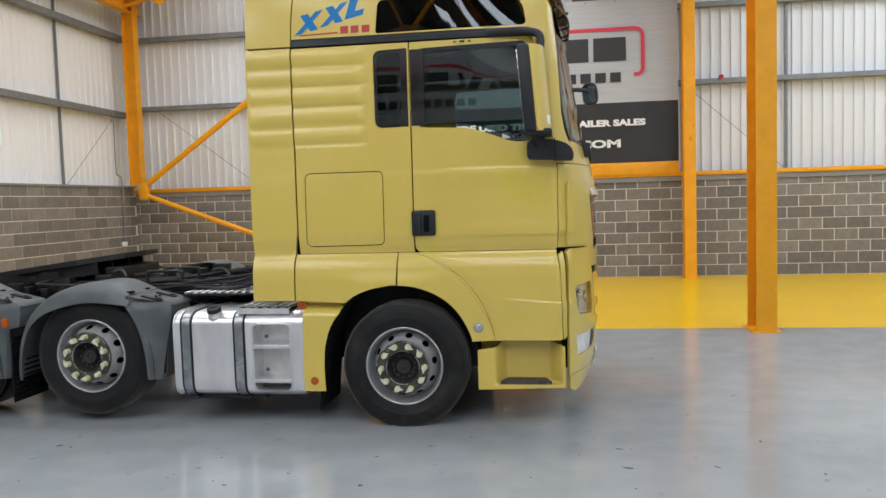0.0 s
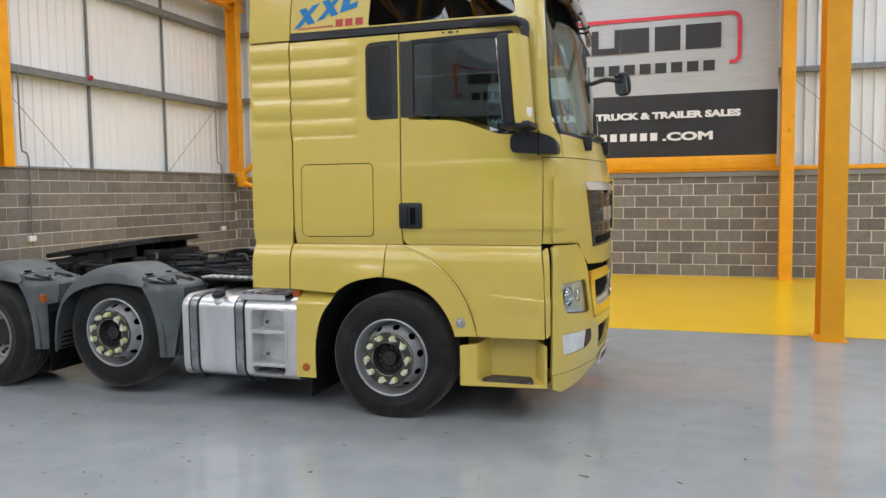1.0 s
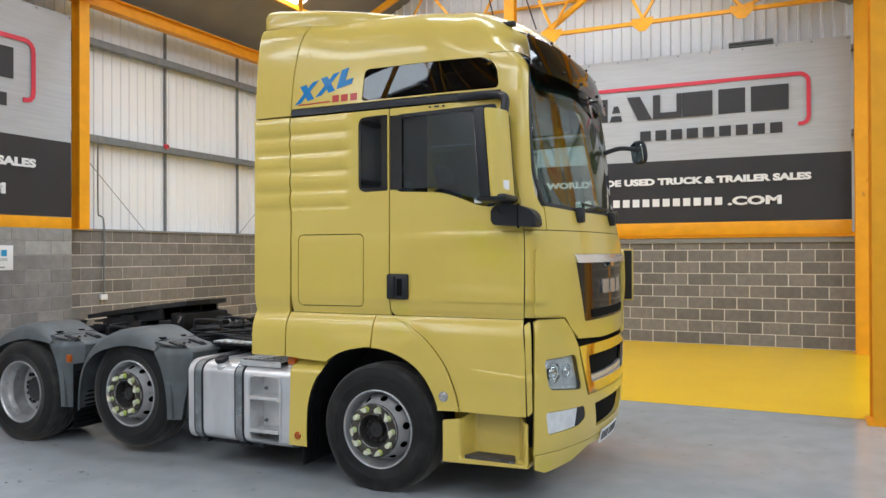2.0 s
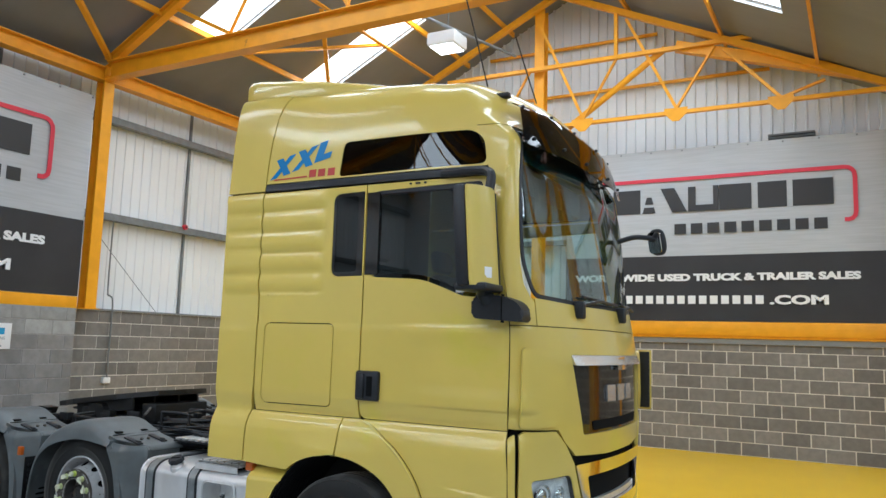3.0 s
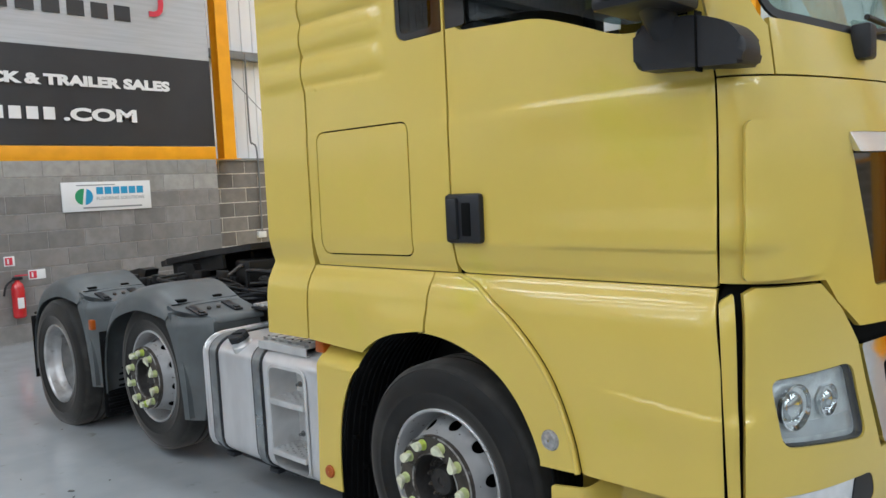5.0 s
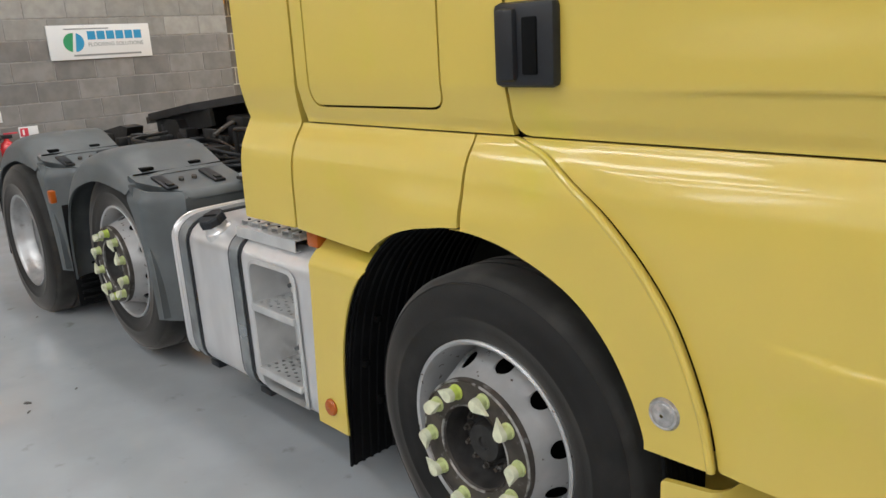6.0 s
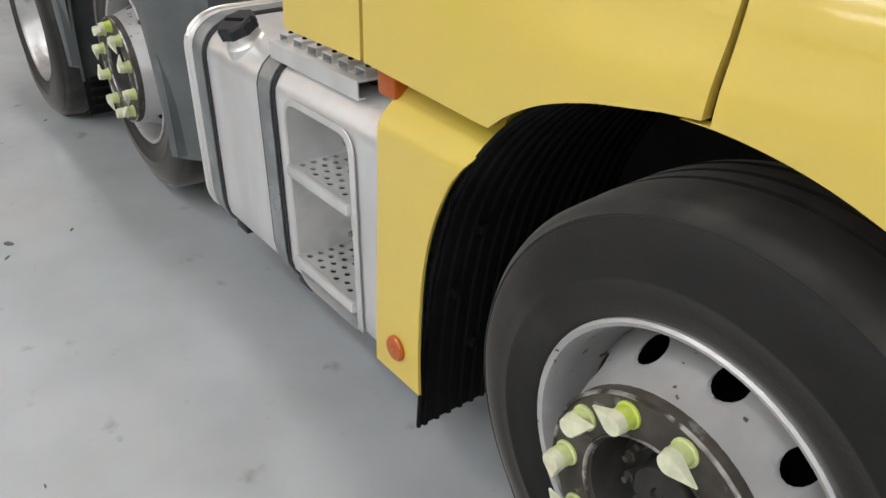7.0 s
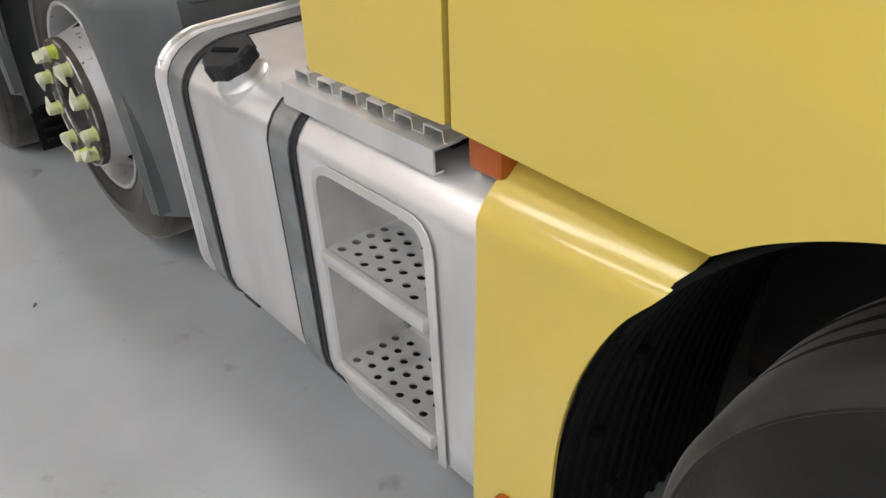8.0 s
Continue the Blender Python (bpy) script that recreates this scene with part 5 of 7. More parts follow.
part("upper_mirror_arm", tube(BM(), curve_pts([(-0.62, 5.655, 2.935), (-0.42, 5.64, 2.935), (-0.29, 5.61, 2.915), (-0.235, 5.57, 2.875), (-0.235, 5.55, 2.78)], 5), 0.030, 10), BLACK, truck, "black upper mirror arm")
part("arm_mount", box(BM(), (-0.60, 5.635, 2.912), (-0.40, 5.70, 2.965), 0.015), BLACK, truck)
# front mirror on a bent arm
part("front_mirror_arm", tube(BM(), curve_pts([(-0.06, 7.72, 2.74), (0.06, 7.79, 2.785), (0.16, 7.86, 2.785), (0.21, 7.90, 2.775)], 4), 0.022, 8), BLACK, truck, "black arm of the front mirror")
fm = BM()
bmesh.ops.create_uvsphere(fm, u_segments=20, v_segments=12, radius=1.0)
for v in fm.verts:
    v.co = Vector((0.04 * v.co.x, 0.085 * math.copysign(abs(v.co.y) ** 0.7, v.co.y), 0.115 * math.copysign(abs(v.co.z) ** 0.7, v.co.z)))
bmesh.ops.transform(fm, matrix=pose(0.225, 7.93, 2.755, 0, 12, -118), verts=fm.verts[:])
fmo = part("front_mirror", fm, BLACK, truck, "black front mirror head")
gm = BM()
prism(gm, rrect(-0.066, -0.09, 0.066, 0.09, 0.03), "x", 0.036, 0.042)
bmesh.ops.transform(gm, matrix=pose(0.225, 7.93, 2.755, 0, 12, -118), verts=gm.verts[:])
part("front_mirror_glass", gm, CHROME, fmo)

# ------------------------------------------------------------------ sun visor, wipers, aerials
def visor_skin(w, t, inward=0.0):
    """t runs from the roof edge (0) to the free lower edge (1)."""
    k = abs(w) / 1.08
    x = -0.135 - 0.085 * k ** 4 + (0.135 - 0.03 * k ** 4) * max(t, 0.0) ** 0.8 - 0.05 * max(0.0, 0.12 - t) / 0.12
    z = 3.468 - 0.05 * k ** 3 - (0.345 - 0.035 * k ** 3) * t
    return Vector((x - inward, Y_MID - w * (1 - 0.2 * inward), z - 0.2 * inward))


vis = part("sun_visor", sheet([rpoly([(1.00, 0.0), (1.075, 0.92), (0.95, 1.0), (-0.95, 1.0), (-1.075, 0.92), (-1.00, 0.0)], [0.02, 0.1, 0.1, 0.1, 0.1, 0.02])], visor_skin, (0.06, 0.06), 0.005), VISOR, truck, "smoked brown sun visor")
for w in (0.97, 0.58, 0.12, -0.42, -0.82, -1.0):
    for t in (0.10, 0.80):
        bm = BM()
        bmesh.ops.create_uvsphere(bm, u_segments=8, v_segments=6, radius=0.013)
        bmesh.ops.translate(bm, vec=visor_skin(w, t, -0.004), verts=bm.verts[:])
        part("visor_stud", bm, BLACK, vis)
    part("visor_bracket", tube(BM(), [visor_skin(w, 0.55, 0.004), cab(N(w), 3.25, 0.01)], 0.011, 6), BLACK, vis)
for w0, w1 in ((0.62, -0.05), (-0.18, -0.86)):
    wp = part("wiper", tube(BM(), [cab(N(w0), 2.12, -0.03), cab(N((w0 + w1) / 2), 2.17, -0.035), cab(N(w1), 2.155, -0.03)], 0.011, 6), BLACK, truck, "black windscreen wiper")
    part("wiper_blade", tube(BM(), [cab(N(w0 - 0.08), 2.185, -0.018), cab(N(w1 - 0.1), 2.165, -0.018)], 0.010, 6), BLACK, wp)
    p = cab(N(w0), 2.10, -0.02)
    part("wiper_hub", box(BM(), (p.x - 0.03, p.y - 0.035, 2.035), (p.x + 0.035, p.y + 0.035, 2.15), 0.012), BLACK, wp)
part("aerial", tube(BM(), [(-0.55, 6.15, 3.66), (-0.62, 6.13, 3.95), (-0.72, 6.10, 4.35)], 0.006, 6), BLACK, truck, "thin black aerial")
part("aerial", tube(BM(), [(-0.30, 6.45, 3.60), (-0.37, 6.44, 3.82), (-0.46, 6.42, 4.12)], 0.006, 6), BLACK, truck, "thin black aerial")
rm = cab(N(1.0), 3.56)
part("roof_marker", box(BM(), (rm.x - 0.06, rm.y - 0.03, rm.z - 0.015), (rm.x + 0.06, rm.y + 0.03, rm.z + 0.02), 0.01), BLACK, truck)

# ------------------------------------------------------------------ cab interior
part("cab_floor", box(BM(), (-2.06, 5.78, 1.28), (-0.15, 7.98, 1.33), 0.01), TRIM_IN, truck)
part("inner_back_wall", box(BM(), (-2.055, 5.80, 1.3), (-2.03, 7.96, 3.5), 0.01), TRIM_IN, truck)
dash = BM()
prism(dash, rpoly([(-0.62, 1.35), (-0.08, 1.35), (-0.06, 2.06), (-0.25, 2.14), (-0.55, 2.06), (-0.66, 1.8)], 0.06), "y", 5.84, 7.92)
part("dashboard", dash, BLACK, truck)
sw = BM()
pts = [(math.cos(a) * 0.22, math.sin(a) * 0.22, 0) for a in np.linspace(0, 2 * math.pi, 29)]
tube(sw, pts, 0.016, 8)
for a in (0.4, 2.74, 4.71):
    tube(sw, [(0, 0, -0.02), (math.cos(a) * 0.215, math.sin(a) * 0.215, 0)], 0.016, 6)
box(sw, (-0.07, -0.07, -0.04), (0.07, 0.07, 0.0), 0.02)
bmesh.ops.transform(sw, matrix=pose(-0.66, 6.38, 2.13, 0, -38, 0), verts=sw.verts[:])
part("steering_wheel", sw, BLACK, truck, "black steering wheel")
for y in (6.38, 7.42):
    st = part("cab_seat", box(BM(), (-1.42, y - 0.24, 1.60), (-0.92, y + 0.24, 1.80), 0.06), CLOTH, truck, "grey cloth cab seat")
    bk = box(BM(), (-0.07, -0.23, 0), (0.07, 0.23, 0.72), 0.06)
    bmesh.ops.transform(bk, matrix=pose(-1.40, y, 1.74, 0, -12, 0), verts=bk.verts[:])
    part("seat_back", bk, CLOTH, st)
    hr = box(BM(), (-0.05, -0.14, 0), (0.05, 0.14, 0.2), 0.045)
    bmesh.ops.transform(hr, matrix=pose(-1.56, y, 2.47, 0, -12, 0), verts=hr.verts[:])
    part("headrest", hr, CLOTH, st)
    part("seat_base", box(BM(), (-1.36, y - 0.17, 1.33), (-0.98, y + 0.17, 1.60), 0.03), BLACK, st)
part("header_shelf", box(BM(), (-0.95, 5.90, 2.96), (-0.42, 7.86, 3.20), 0.05), TRIM_IN, truck)
part("bunk", box(BM(), (-2.03, 5.84, 1.70), (-1.52, 7.92, 1.90), 0.05), CLOTH, truck)
part("cab_card", box(BM(), (-0.53, 5.708, 2.170), (-0.47, 5.714, 2.215), 0.001), WHITE_STICK, truck, "pale card in the door window")

# ------------------------------------------------------------------ wheels
def on_side(y, side):
    return y if side > 0 else 2 * Y_MID - y


TYRE = [(0.292, 0.016), (0.300, 0.004), (0.315, -0.004), (0.345, -0.012), (0.372, -0.0165), (0.376, -0.019), (0.381, -0.019), (0.385, -0.0175), (0.405, -0.0175), (0.425, -0.0145), (0.445, -0.009), (0.462, -0.002), (0.473, 0.005), (0.4745, 0.003), (0.478, 0.005), (0.480, 0.010), (0.488, 0.017), (0.495, 0.026), (0.500, 0.037)]
for k in range(3):
    a = 0.130 + k * 0.050
    TYRE += [(0.504, a - 0.008), (0.491, a - 0.006), (0.491, a + 0.006), (0.504, a + 0.008)]
TYRE += [(0.500, 0.266), (0.486, 0.292), (0.44, 0.310), (0.36, 0.312), (0.292, 0.285)]
TYRE = [(0.292 + (r - 0.292) * 0.945, h) for r, h in TYRE]


def tyre_mesh(spin, height):
    """A tyre whose tread is pressed flat where it stands on the floor, the axle being at height."""
    bm = BM()
    lathe(bm, TYRE, (0, 0, 0), n=120)
    down = Vector((-math.sin(spin), 0, -math.cos(spin)))
    for v in bm.verts:
        low = v.co.dot(down) - height
        if low > 0:
            v.co -= down * low
        if low > -0.10:
            v.co.y += (-0.012 if v.co.y < 0.15 else 0.012) * smooth(-0.10, 0.0, low)
    return bm


def wheel_meshes(kind):
    """The meshes of one wheel about its axle, outer face towards -y."""
    out = []

    def keep(name, bm, material, label=""):
        me = bpy.data.meshes.new(name)
        bmesh.ops.recalc_face_normals(bm, faces=bm.faces[:])
        bm.to_mesh(me)
        bm.free()
        me.materials.append(material)
        if name == "tyre":
            me.materials.append(TREAD)
            for p in me.polygons:
                p.material_index = int(math.hypot(p.center.x, p.center.z) > 0.466)
        me.shade_smooth()
        me.set_sharp_from_angle(angle=radians(35))
        out.append((name, me, label))

    bm = BM()
    if kind == "drive":
        lathe(bm, [(0.290, 0.02), (0.301, 0.004), (0.301, -0.004), (0.295, -0.007), (0.286, -0.002), (0.280, 0.010), (0.275, 0.050), (0.266, 0.070), (0.258, 0.085), (0.252, 0.110), (0.258, 0.118), (0.254, 0.200), (0.246, 0.222), (0.225, 0.234), (0.120, 0.234), (0.112, 0.228)], (0, 0, 0), n=64)
        keep("rim", bm, RIM_DEEP, "deep dished silver rim")
        for k in range(10):
            a = 2 * math.pi * (k + 0.5) / 10
            bm = BM()
            bm.faces.new([bm.verts.new((0.214 * math.cos(a) + 0.021 * math.cos(q), 0.2325, 0.214 * math.sin(a) + 0.021 * math.sin(q))) for q in np.linspace(0, 2 * math.pi, 15)[:-1]])
            r = bmesh.ops.extrude_face_region(bm, geom=bm.faces[:])
            for v in r["geom"]:
                if isinstance(v, bmesh.types.BMVert):
                    v.co.y += 0.012
            keep("hand_hole", bm, VOID)
        bm = BM()
        lathe(bm, [(0.125, 0.234), (0.118, 0.170), (0.105, 0.160), (0.06, 0.158), (0.001, 0.158)], (0, 0, 0), n=32)
        keep("hub", bm, HUB_DARK)
        keep("tyre", tyre_mesh(0.3, 0.472), RUBBER, "worn black tyre")
        for k in range(10):
            a = 2 * math.pi * k / 10
            bm = rod(BM(), (0.1675 * math.cos(a), 0.236, 0.1675 * math.sin(a)), (0.1675 * math.cos(a), 0.195, 0.1675 * math.sin(a)), 0.017, 6)
            keep("wheel_nut", bm, HUB_DARK)
        return out
    lathe(bm, [(0.290, 0.02), (0.301, 0.004), (0.301, -0.004), (0.296, -0.008), (0.288, -0.004), (0.282, 0.010), (0.277, 0.060), (0.268, 0.100), (0.256, 0.118), (0.250, 0.105)], (0, 0, 0), n=64)
    keep("rim", bm, RIM, "silver painted steel rim with chips")

    def cone(a, t, inward=0.0):
        r = 0.256 - 0.056 * t - 0.004 * math.sin(math.pi * t)
        y = 0.105 - 0.150 * max(t, 0.0) ** 0.9
        return Vector((r * math.cos(a / 0.24), y + inward, r * math.sin(a / 0.24)))
    holes = []
    for k in range(10):
        c = 0.24 * 2 * math.pi * (k + 0.5) / 10
        holes.append([(c + 0.029 * math.cos(q), 0.40 + 0.245 * math.sin(q)) for q in np.linspace(0, 2 * math.pi, 17)[:-1]])
    full = 0.24 * 2 * math.pi
    keep("disc", sheet([[(0, 0), (full, 0), (full, 1), (0, 1)]] + holes, cone, (0.024, 0.25), 0.010), RIM)
    bm = BM()
    lathe(bm, [(0.203, -0.036), (0.203, -0.052), (0.199, -0.058), (0.190, -0.060), (0.132, -0.060), (0.126, -0.057), (0.122, -0.050)], (0, 0, 0), n=56)
    keep("hub", bm, HUB, "rusty brown hub ring")
    for r0 in (0.1995, 0.1285):
        bm = BM()
        lathe(bm, [(r0 - 0.004, -0.0575), (r0 - 0.002, -0.0615), (r0 + 0.002, -0.0615), (r0 + 0.004, -0.0575)], (0, 0, 0), n=56)
        keep("worn_edge", bm, WORN, "bare worn metal edge")
    bm = BM()
    lathe(bm, [(0.124, -0.054), (0.119, -0.030), (0.114, 0.010), (0.108, 0.022), (0.064, 0.022), (0.061, 0.016), (0.060, -0.012), (0.054, -0.020), (0.020, -0.020), (0.017, -0.014), (0.001, -0.014)], (0, 0, 0), n=40)
    keep("hub_bore", bm, HUB_DARK)
    for k in range(12):
        a = 2 * math.pi * k / 12
        bm = rod(BM(), (0.086 * math.cos(a), 0.024, 0.086 * math.sin(a)), (0.086 * math.cos(a), 0.002, 0.086 * math.sin(a)), 0.0115, 6)
        rod(bm, (0.086 * math.cos(a), 0.004, 0.086 * math.sin(a)), (0.086 * math.cos(a), -0.010, 0.086 * math.sin(a)), 0.006, 8)
        keep("hub_bolt", bm, HUB)
    # Added black disc: the shade behind the rim's holes, painted rather than cast.
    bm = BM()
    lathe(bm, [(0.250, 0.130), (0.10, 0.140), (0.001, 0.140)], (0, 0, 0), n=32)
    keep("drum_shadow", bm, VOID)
    keep("tyre", tyre_mesh(0.15, 0.469) if kind == "steer" else tyre_mesh(0, 9.0), RUBBER, "worn black tyre")
    rng = random.Random(4 if kind == "steer" else 9)
    for k in range(10):
        a = 2 * math.pi * (k + 0.3) / 10
        cx, cz = 0.1675 * math.cos(a), 0.1675 * math.sin(a)
        bm = BM()
        lathe(bm, [(0.0235, -0.058), (0.0235, -0.064), (0.0200, -0.066), (0.0195, -0.084), (0.017, -0.090), (0.001, -0.091)], (cx, 0, cz), n=18)
        keep("wheel_nut", bm, NUT_G if k % 5 == 3 else NUT_C, "pale yellow nut cap")
        toward = a + math.pi / 2 * (1 if k % 2 else -1) + rng.uniform(-0.5, 0.5)
        drop = [(cx + 0.0205 * math.cos(toward + q), cz + 0.0205 * math.sin(toward + q)) for q in np.linspace(0.95, 2 * math.pi - 0.95, 14)]
        drop.append((cx + 0.048 * math.cos(toward), cz + 0.048 * math.sin(toward)))
        bm = prism(BM(), drop, "y", -0.102, -0.086)
        for v in bm.verts:
            far = math.hypot(v.co.x - cx, v.co.z - cz)
            if far > 0.03 and v.co.y < -0.09:
                v.co.y += 0.012
            elif v.co.y < -0.09:
                v.co.x, v.co.z = cx + (v.co.x - cx) * 0.85, cz + (v.co.z - cz) * 0.85
        keep("nut_pointer", bm, NUT_Y)
    return out


def place_wheel(meshes, x, y, z, side, spin, label):
    turn = Matrix.Rotation(0 if side > 0 else math.pi, 4, "Z")
    m = Matrix.Translation((x, on_side(y, side), z)) @ turn @ Matrix.Rotation(spin, 4, "Y")
    name, me, lab = meshes[0]
    rim = tagged(shared("wheel", me, m, truck), label)
    rim.matrix_parent_inverse = truck.matrix_basis.inverted()
    for name, me, lab in meshes[1:]:
        ob = shared(name, me, Matrix(), rim)
        tagged(ob, lab)
    return rim


STEER, MID, DRIVE = wheel_meshes("steer"), wheel_meshes("mid"), wheel_meshes("drive")
for side in (1, -1):
    place_wheel(STEER, -1.316, 5.656, 0.469, side, 0.15, "front wheel with chipped silver rim and yellow nut caps")
    place_wheel(MID, -3.913, 5.660, 0.545, side, 0.5, "lifted middle wheel with yellow nut caps")
    place_wheel(DRIVE, -5.285, 5.565, 0.472, side, 0.3, "rear wheel with deep dished silver rim")
    part("inner_tyre", rod(BM(), (-5.285, on_side(5.92, side), 0.49), (-5.285, on_side(6.20, side), 0.49), 0.488, 40), RUBBER, truck)
for x, z in ((-1.316, 0.469), (-3.913, 0.545), (-5.285, 0.49)):
    part("axle", rod(BM(), (x, 5.80, z), (x, 7.96, z), 0.075, 16), DIRTY_STEEL, truck)

# ------------------------------------------------------------------ wheel guards
def sweep(path, section, closed=False):
    """Sweeps a section of (y, outward) points along a path of (x, z) points; outward is across the path."""
    bm = BM()
    rows = []
    for i, p in enumerate(path):
        a, b = Vector(path[max(i - 1, 0)]), Vector(path[min(i + 1, len(path) - 1)])
        d = (b - a).normalized()
        nrm = Vector((-d.y, d.x))
        row = []
        for y, o in (section(i / (len(path) - 1)) if callable(section) else section):
            q = Vector(p) + nrm * o
            row.append(bm.verts.new((q.x, y, q.y)))
        rows.append(row)
    for r0, r1 in zip(rows, rows[1:]):
        for k in range(len(r0) - 1):
            bm.faces.new((r0[k], r0[k + 1], r1[k + 1], r1[k]))
    return bm


def thicken(bm, t):
    bmesh.ops.recalc_face_normals(bm, faces=bm.faces[:])
    bmesh.ops.solidify(bm, geom=bm.faces[:], thickness=t)
    return bm


def guard(dx, side, rear):
    arch = [tuple(v)[:2] for v in curve_pts([(-4.565 + dx, 0.36, 0), (-4.560 + dx, 0.52, 0), (-4.525 + dx, 0.70, 0), (-4.445 + dx, 0.87, 0), (-4.31 + dx, 1.01, 0), (-4.12 + dx, 1.10, 0), (-3.92 + dx, 1.138, 0), (-3.75 + dx, 1.132, 0), (-3.60 + dx, 1.075, 0), (-3.50 + dx, 1.03, 0)], 4)]

    def sec(t):
        lip = 0.085 + 0.065 * smooth(0.25, 0.6, t) - 0.07 * smooth(0.75, 1.0, t)
        return [(on_side(y, side), -o) for y, o in ((6.08, 0.0), (5.86, 0.004), (5.75, 0.002), (5.68, -0.006), (5.635, -0.020), (5.60, -0.044), (5.585, -0.07), (5.578, -lip), (5.590, -lip))]
    sec_out = lambda t: [(y, -o) for y, o in sec(t)]
    g = part("wheel_guard", thicken(sweep(arch, sec_out), 0.006), GUARD, truck, "grey moulded plastic wheel guard", sharp=50)
    # skirt in front of the wheel
    inner = [(-3.60, 1.00), (-3.52, 0.92), (-3.455, 0.80), (-3.412, 0.66), (-3.392, 0.52), (-3.385, 0.37)]
    outer = [(-3.305, 0.358), (-3.290, 0.50), (-3.268, 0.66), (-3.245, 0.80), (-3.232, 0.88), (-3.235, 0.945), (-3.26, 0.972)]
    loop = [(a + dx, b) for a, b in [tuple(v)[:2] for v in curve_pts([(p[0], p[1], 0) for p in inner], 3)] + outer]

    def skin(a, b, inward=0.0):
        bulge = 0.150 * smooth(-3.405 + dx, -3.225 + dx, a) + 0.030 * smooth(0.92, 1.0, b)
        return Vector((a, on_side(5.580 + bulge + inward, side), b))
    sk = part("guard_skirt", sheet([loop], skin, 0.04, 0.012), GUARD, g, "moulded grey skirt")
    shelf = prism(BM(), rpoly([(-3.56 + dx, 0.93), (-3.56 + dx, 1.048), (-3.49 + dx, 1.026), (-3.25 + dx, 0.972), (-3.222 + dx, 0.93)], [0.005, 0.01, 0.03, 0.03, 0.02]), "y", on_side(5.612, side), on_side(6.08, side))
    bmesh.ops.bevel(shelf, geom=[e for e in shelf.edges if abs(e.verts[0].co.y - e.verts[1].co.y) < 1e-4 and abs(e.verts[0].co.y - on_side(5.612, side)) < 1e-3], offset=0.022, segments=3, affect="EDGES", profile=0.5)
    for v in shelf.verts:
        inset = 0.140 * smooth(-3.45 + dx, -3.225 + dx, v.co.x) * smooth(0.36, 0.0, abs(v.co.y - on_side(5.612, side)))
        v.co.y += inset * side
    part("guard_shelf", shelf, GUARD, g, sharp=60)
    front = [(a + dx - 0.006, b) for a, b in [tuple(v)[:2] for v in curve_pts([(p[0], p[1], 0) for p in outer[:-1]], 3)]]
    part("guard_front", thicken(sweep(front, [(on_side(5.730, side), 0), (on_side(6.05, side), 0)]), 0.006), GUARD, g)
    back = [tuple(v)[:2] for v in curve_pts([(-3.52 + dx, 1.0, 0), (-3.42 + dx, 0.84, 0), (-3.36 + dx, 0.62, 0), (-3.345 + dx, 0.38, 0)], 4)]
    part("guard_inner", thicken(sweep(back, [(on_side(5.59, side), 0), (on_side(6.05, side), 0)]), 0.006), GUARD, g)
    part("guard_seam", tube(BM(), [(-3.90 + dx + 0.16 * q, on_side(5.90 - 0.15 * q - 0.05 * q * q, side), 1.140 - 0.012 * q - 0.030 * q * q) for q in np.linspace(0, 1.1, 8)], 0.005, 6), VOID, g)
    def lid_z(x):
        return 1.026 + (x + 3.49 - dx) * -0.225
    slope = Matrix.Rotation(math.atan(0.225), 4, "Y")
    for yc in (5.71, 5.95):
        for name, lo, hi, m_, lab in (("strap_slot", (-0.085, -0.028, -0.004), (0.085, 0.028, 0.010), BLACK, "black rubber guard strap"), ("strap_pin", (0.035, -0.016, 0.008), (0.072, 0.016, 0.020), DIRTY_STEEL, "")):
            bm = box(BM(), lo, hi, 0.004)
            bmesh.ops.transform(bm, matrix=Matrix.Translation((-3.385 + dx, on_side(yc, side), lid_z(-3.385 + dx) + 0.004)) @ slope, verts=bm.verts[:])
            part(name, bm, m_, g, lab)
        part("strap_notch", box(BM(), (-3.60 + dx, on_side(yc, side) - 0.03, 1.050), (-3.545 + dx, on_side(yc, side) + 0.03, 1.066), 0.004), VOID, g)
    part("lid_joint", box(BM(), (-3.535 + dx, min(on_side(5.63, side), on_side(6.08, side)), 1.040), (-3.525 + dx, max(on_side(5.63, side), on_side(6.08, side)), 1.046)), VOID, g)
    for yc in (5.80, 5.865):
        part("guard_bolt", rod(BM(), (-3.40 + dx, on_side(yc, side), lid_z(-3.40 + dx)), (-3.396 + dx, on_side(yc, side), lid_z(-3.40 + dx) + 0.014), 0.013, 8), HUB, g)
    # slatted flap behind the wheel
    fx = -4.585 + dx
    fl = part("mud_flap", box(BM(), (fx, min(on_side(5.60, side), on_side(6.02, side)), 0.27 if rear else 0.17), (fx + 0.012, max(on_side(5.60, side), on_side(6.02, side)), 0.78), 0.003), LINER, g, "slatted black mud flap")
    for k in range(13):
        z = 0.20 + k * 0.042 + (0.09 if rear else 0)
        part("flap_slat", box(BM(), (fx + 0.010, min(on_side(5.625, side), on_side(6.0, side)), z), (fx + 0.030, max(on_side(5.625, side), on_side(6.0, side)), z + 0.018), 0.004), LINER, fl)
    return g


for side in (1, -1):
    guard(0.0, side, False)
    g = guard(-1.345, side, True)
    if side > 0:
        part("amber_marker", box(BM(), (-4.615, 5.545, 0.80), (-4.565, 5.580, 0.872), 0.008), AMBER, truck, "amber side marker lamp")

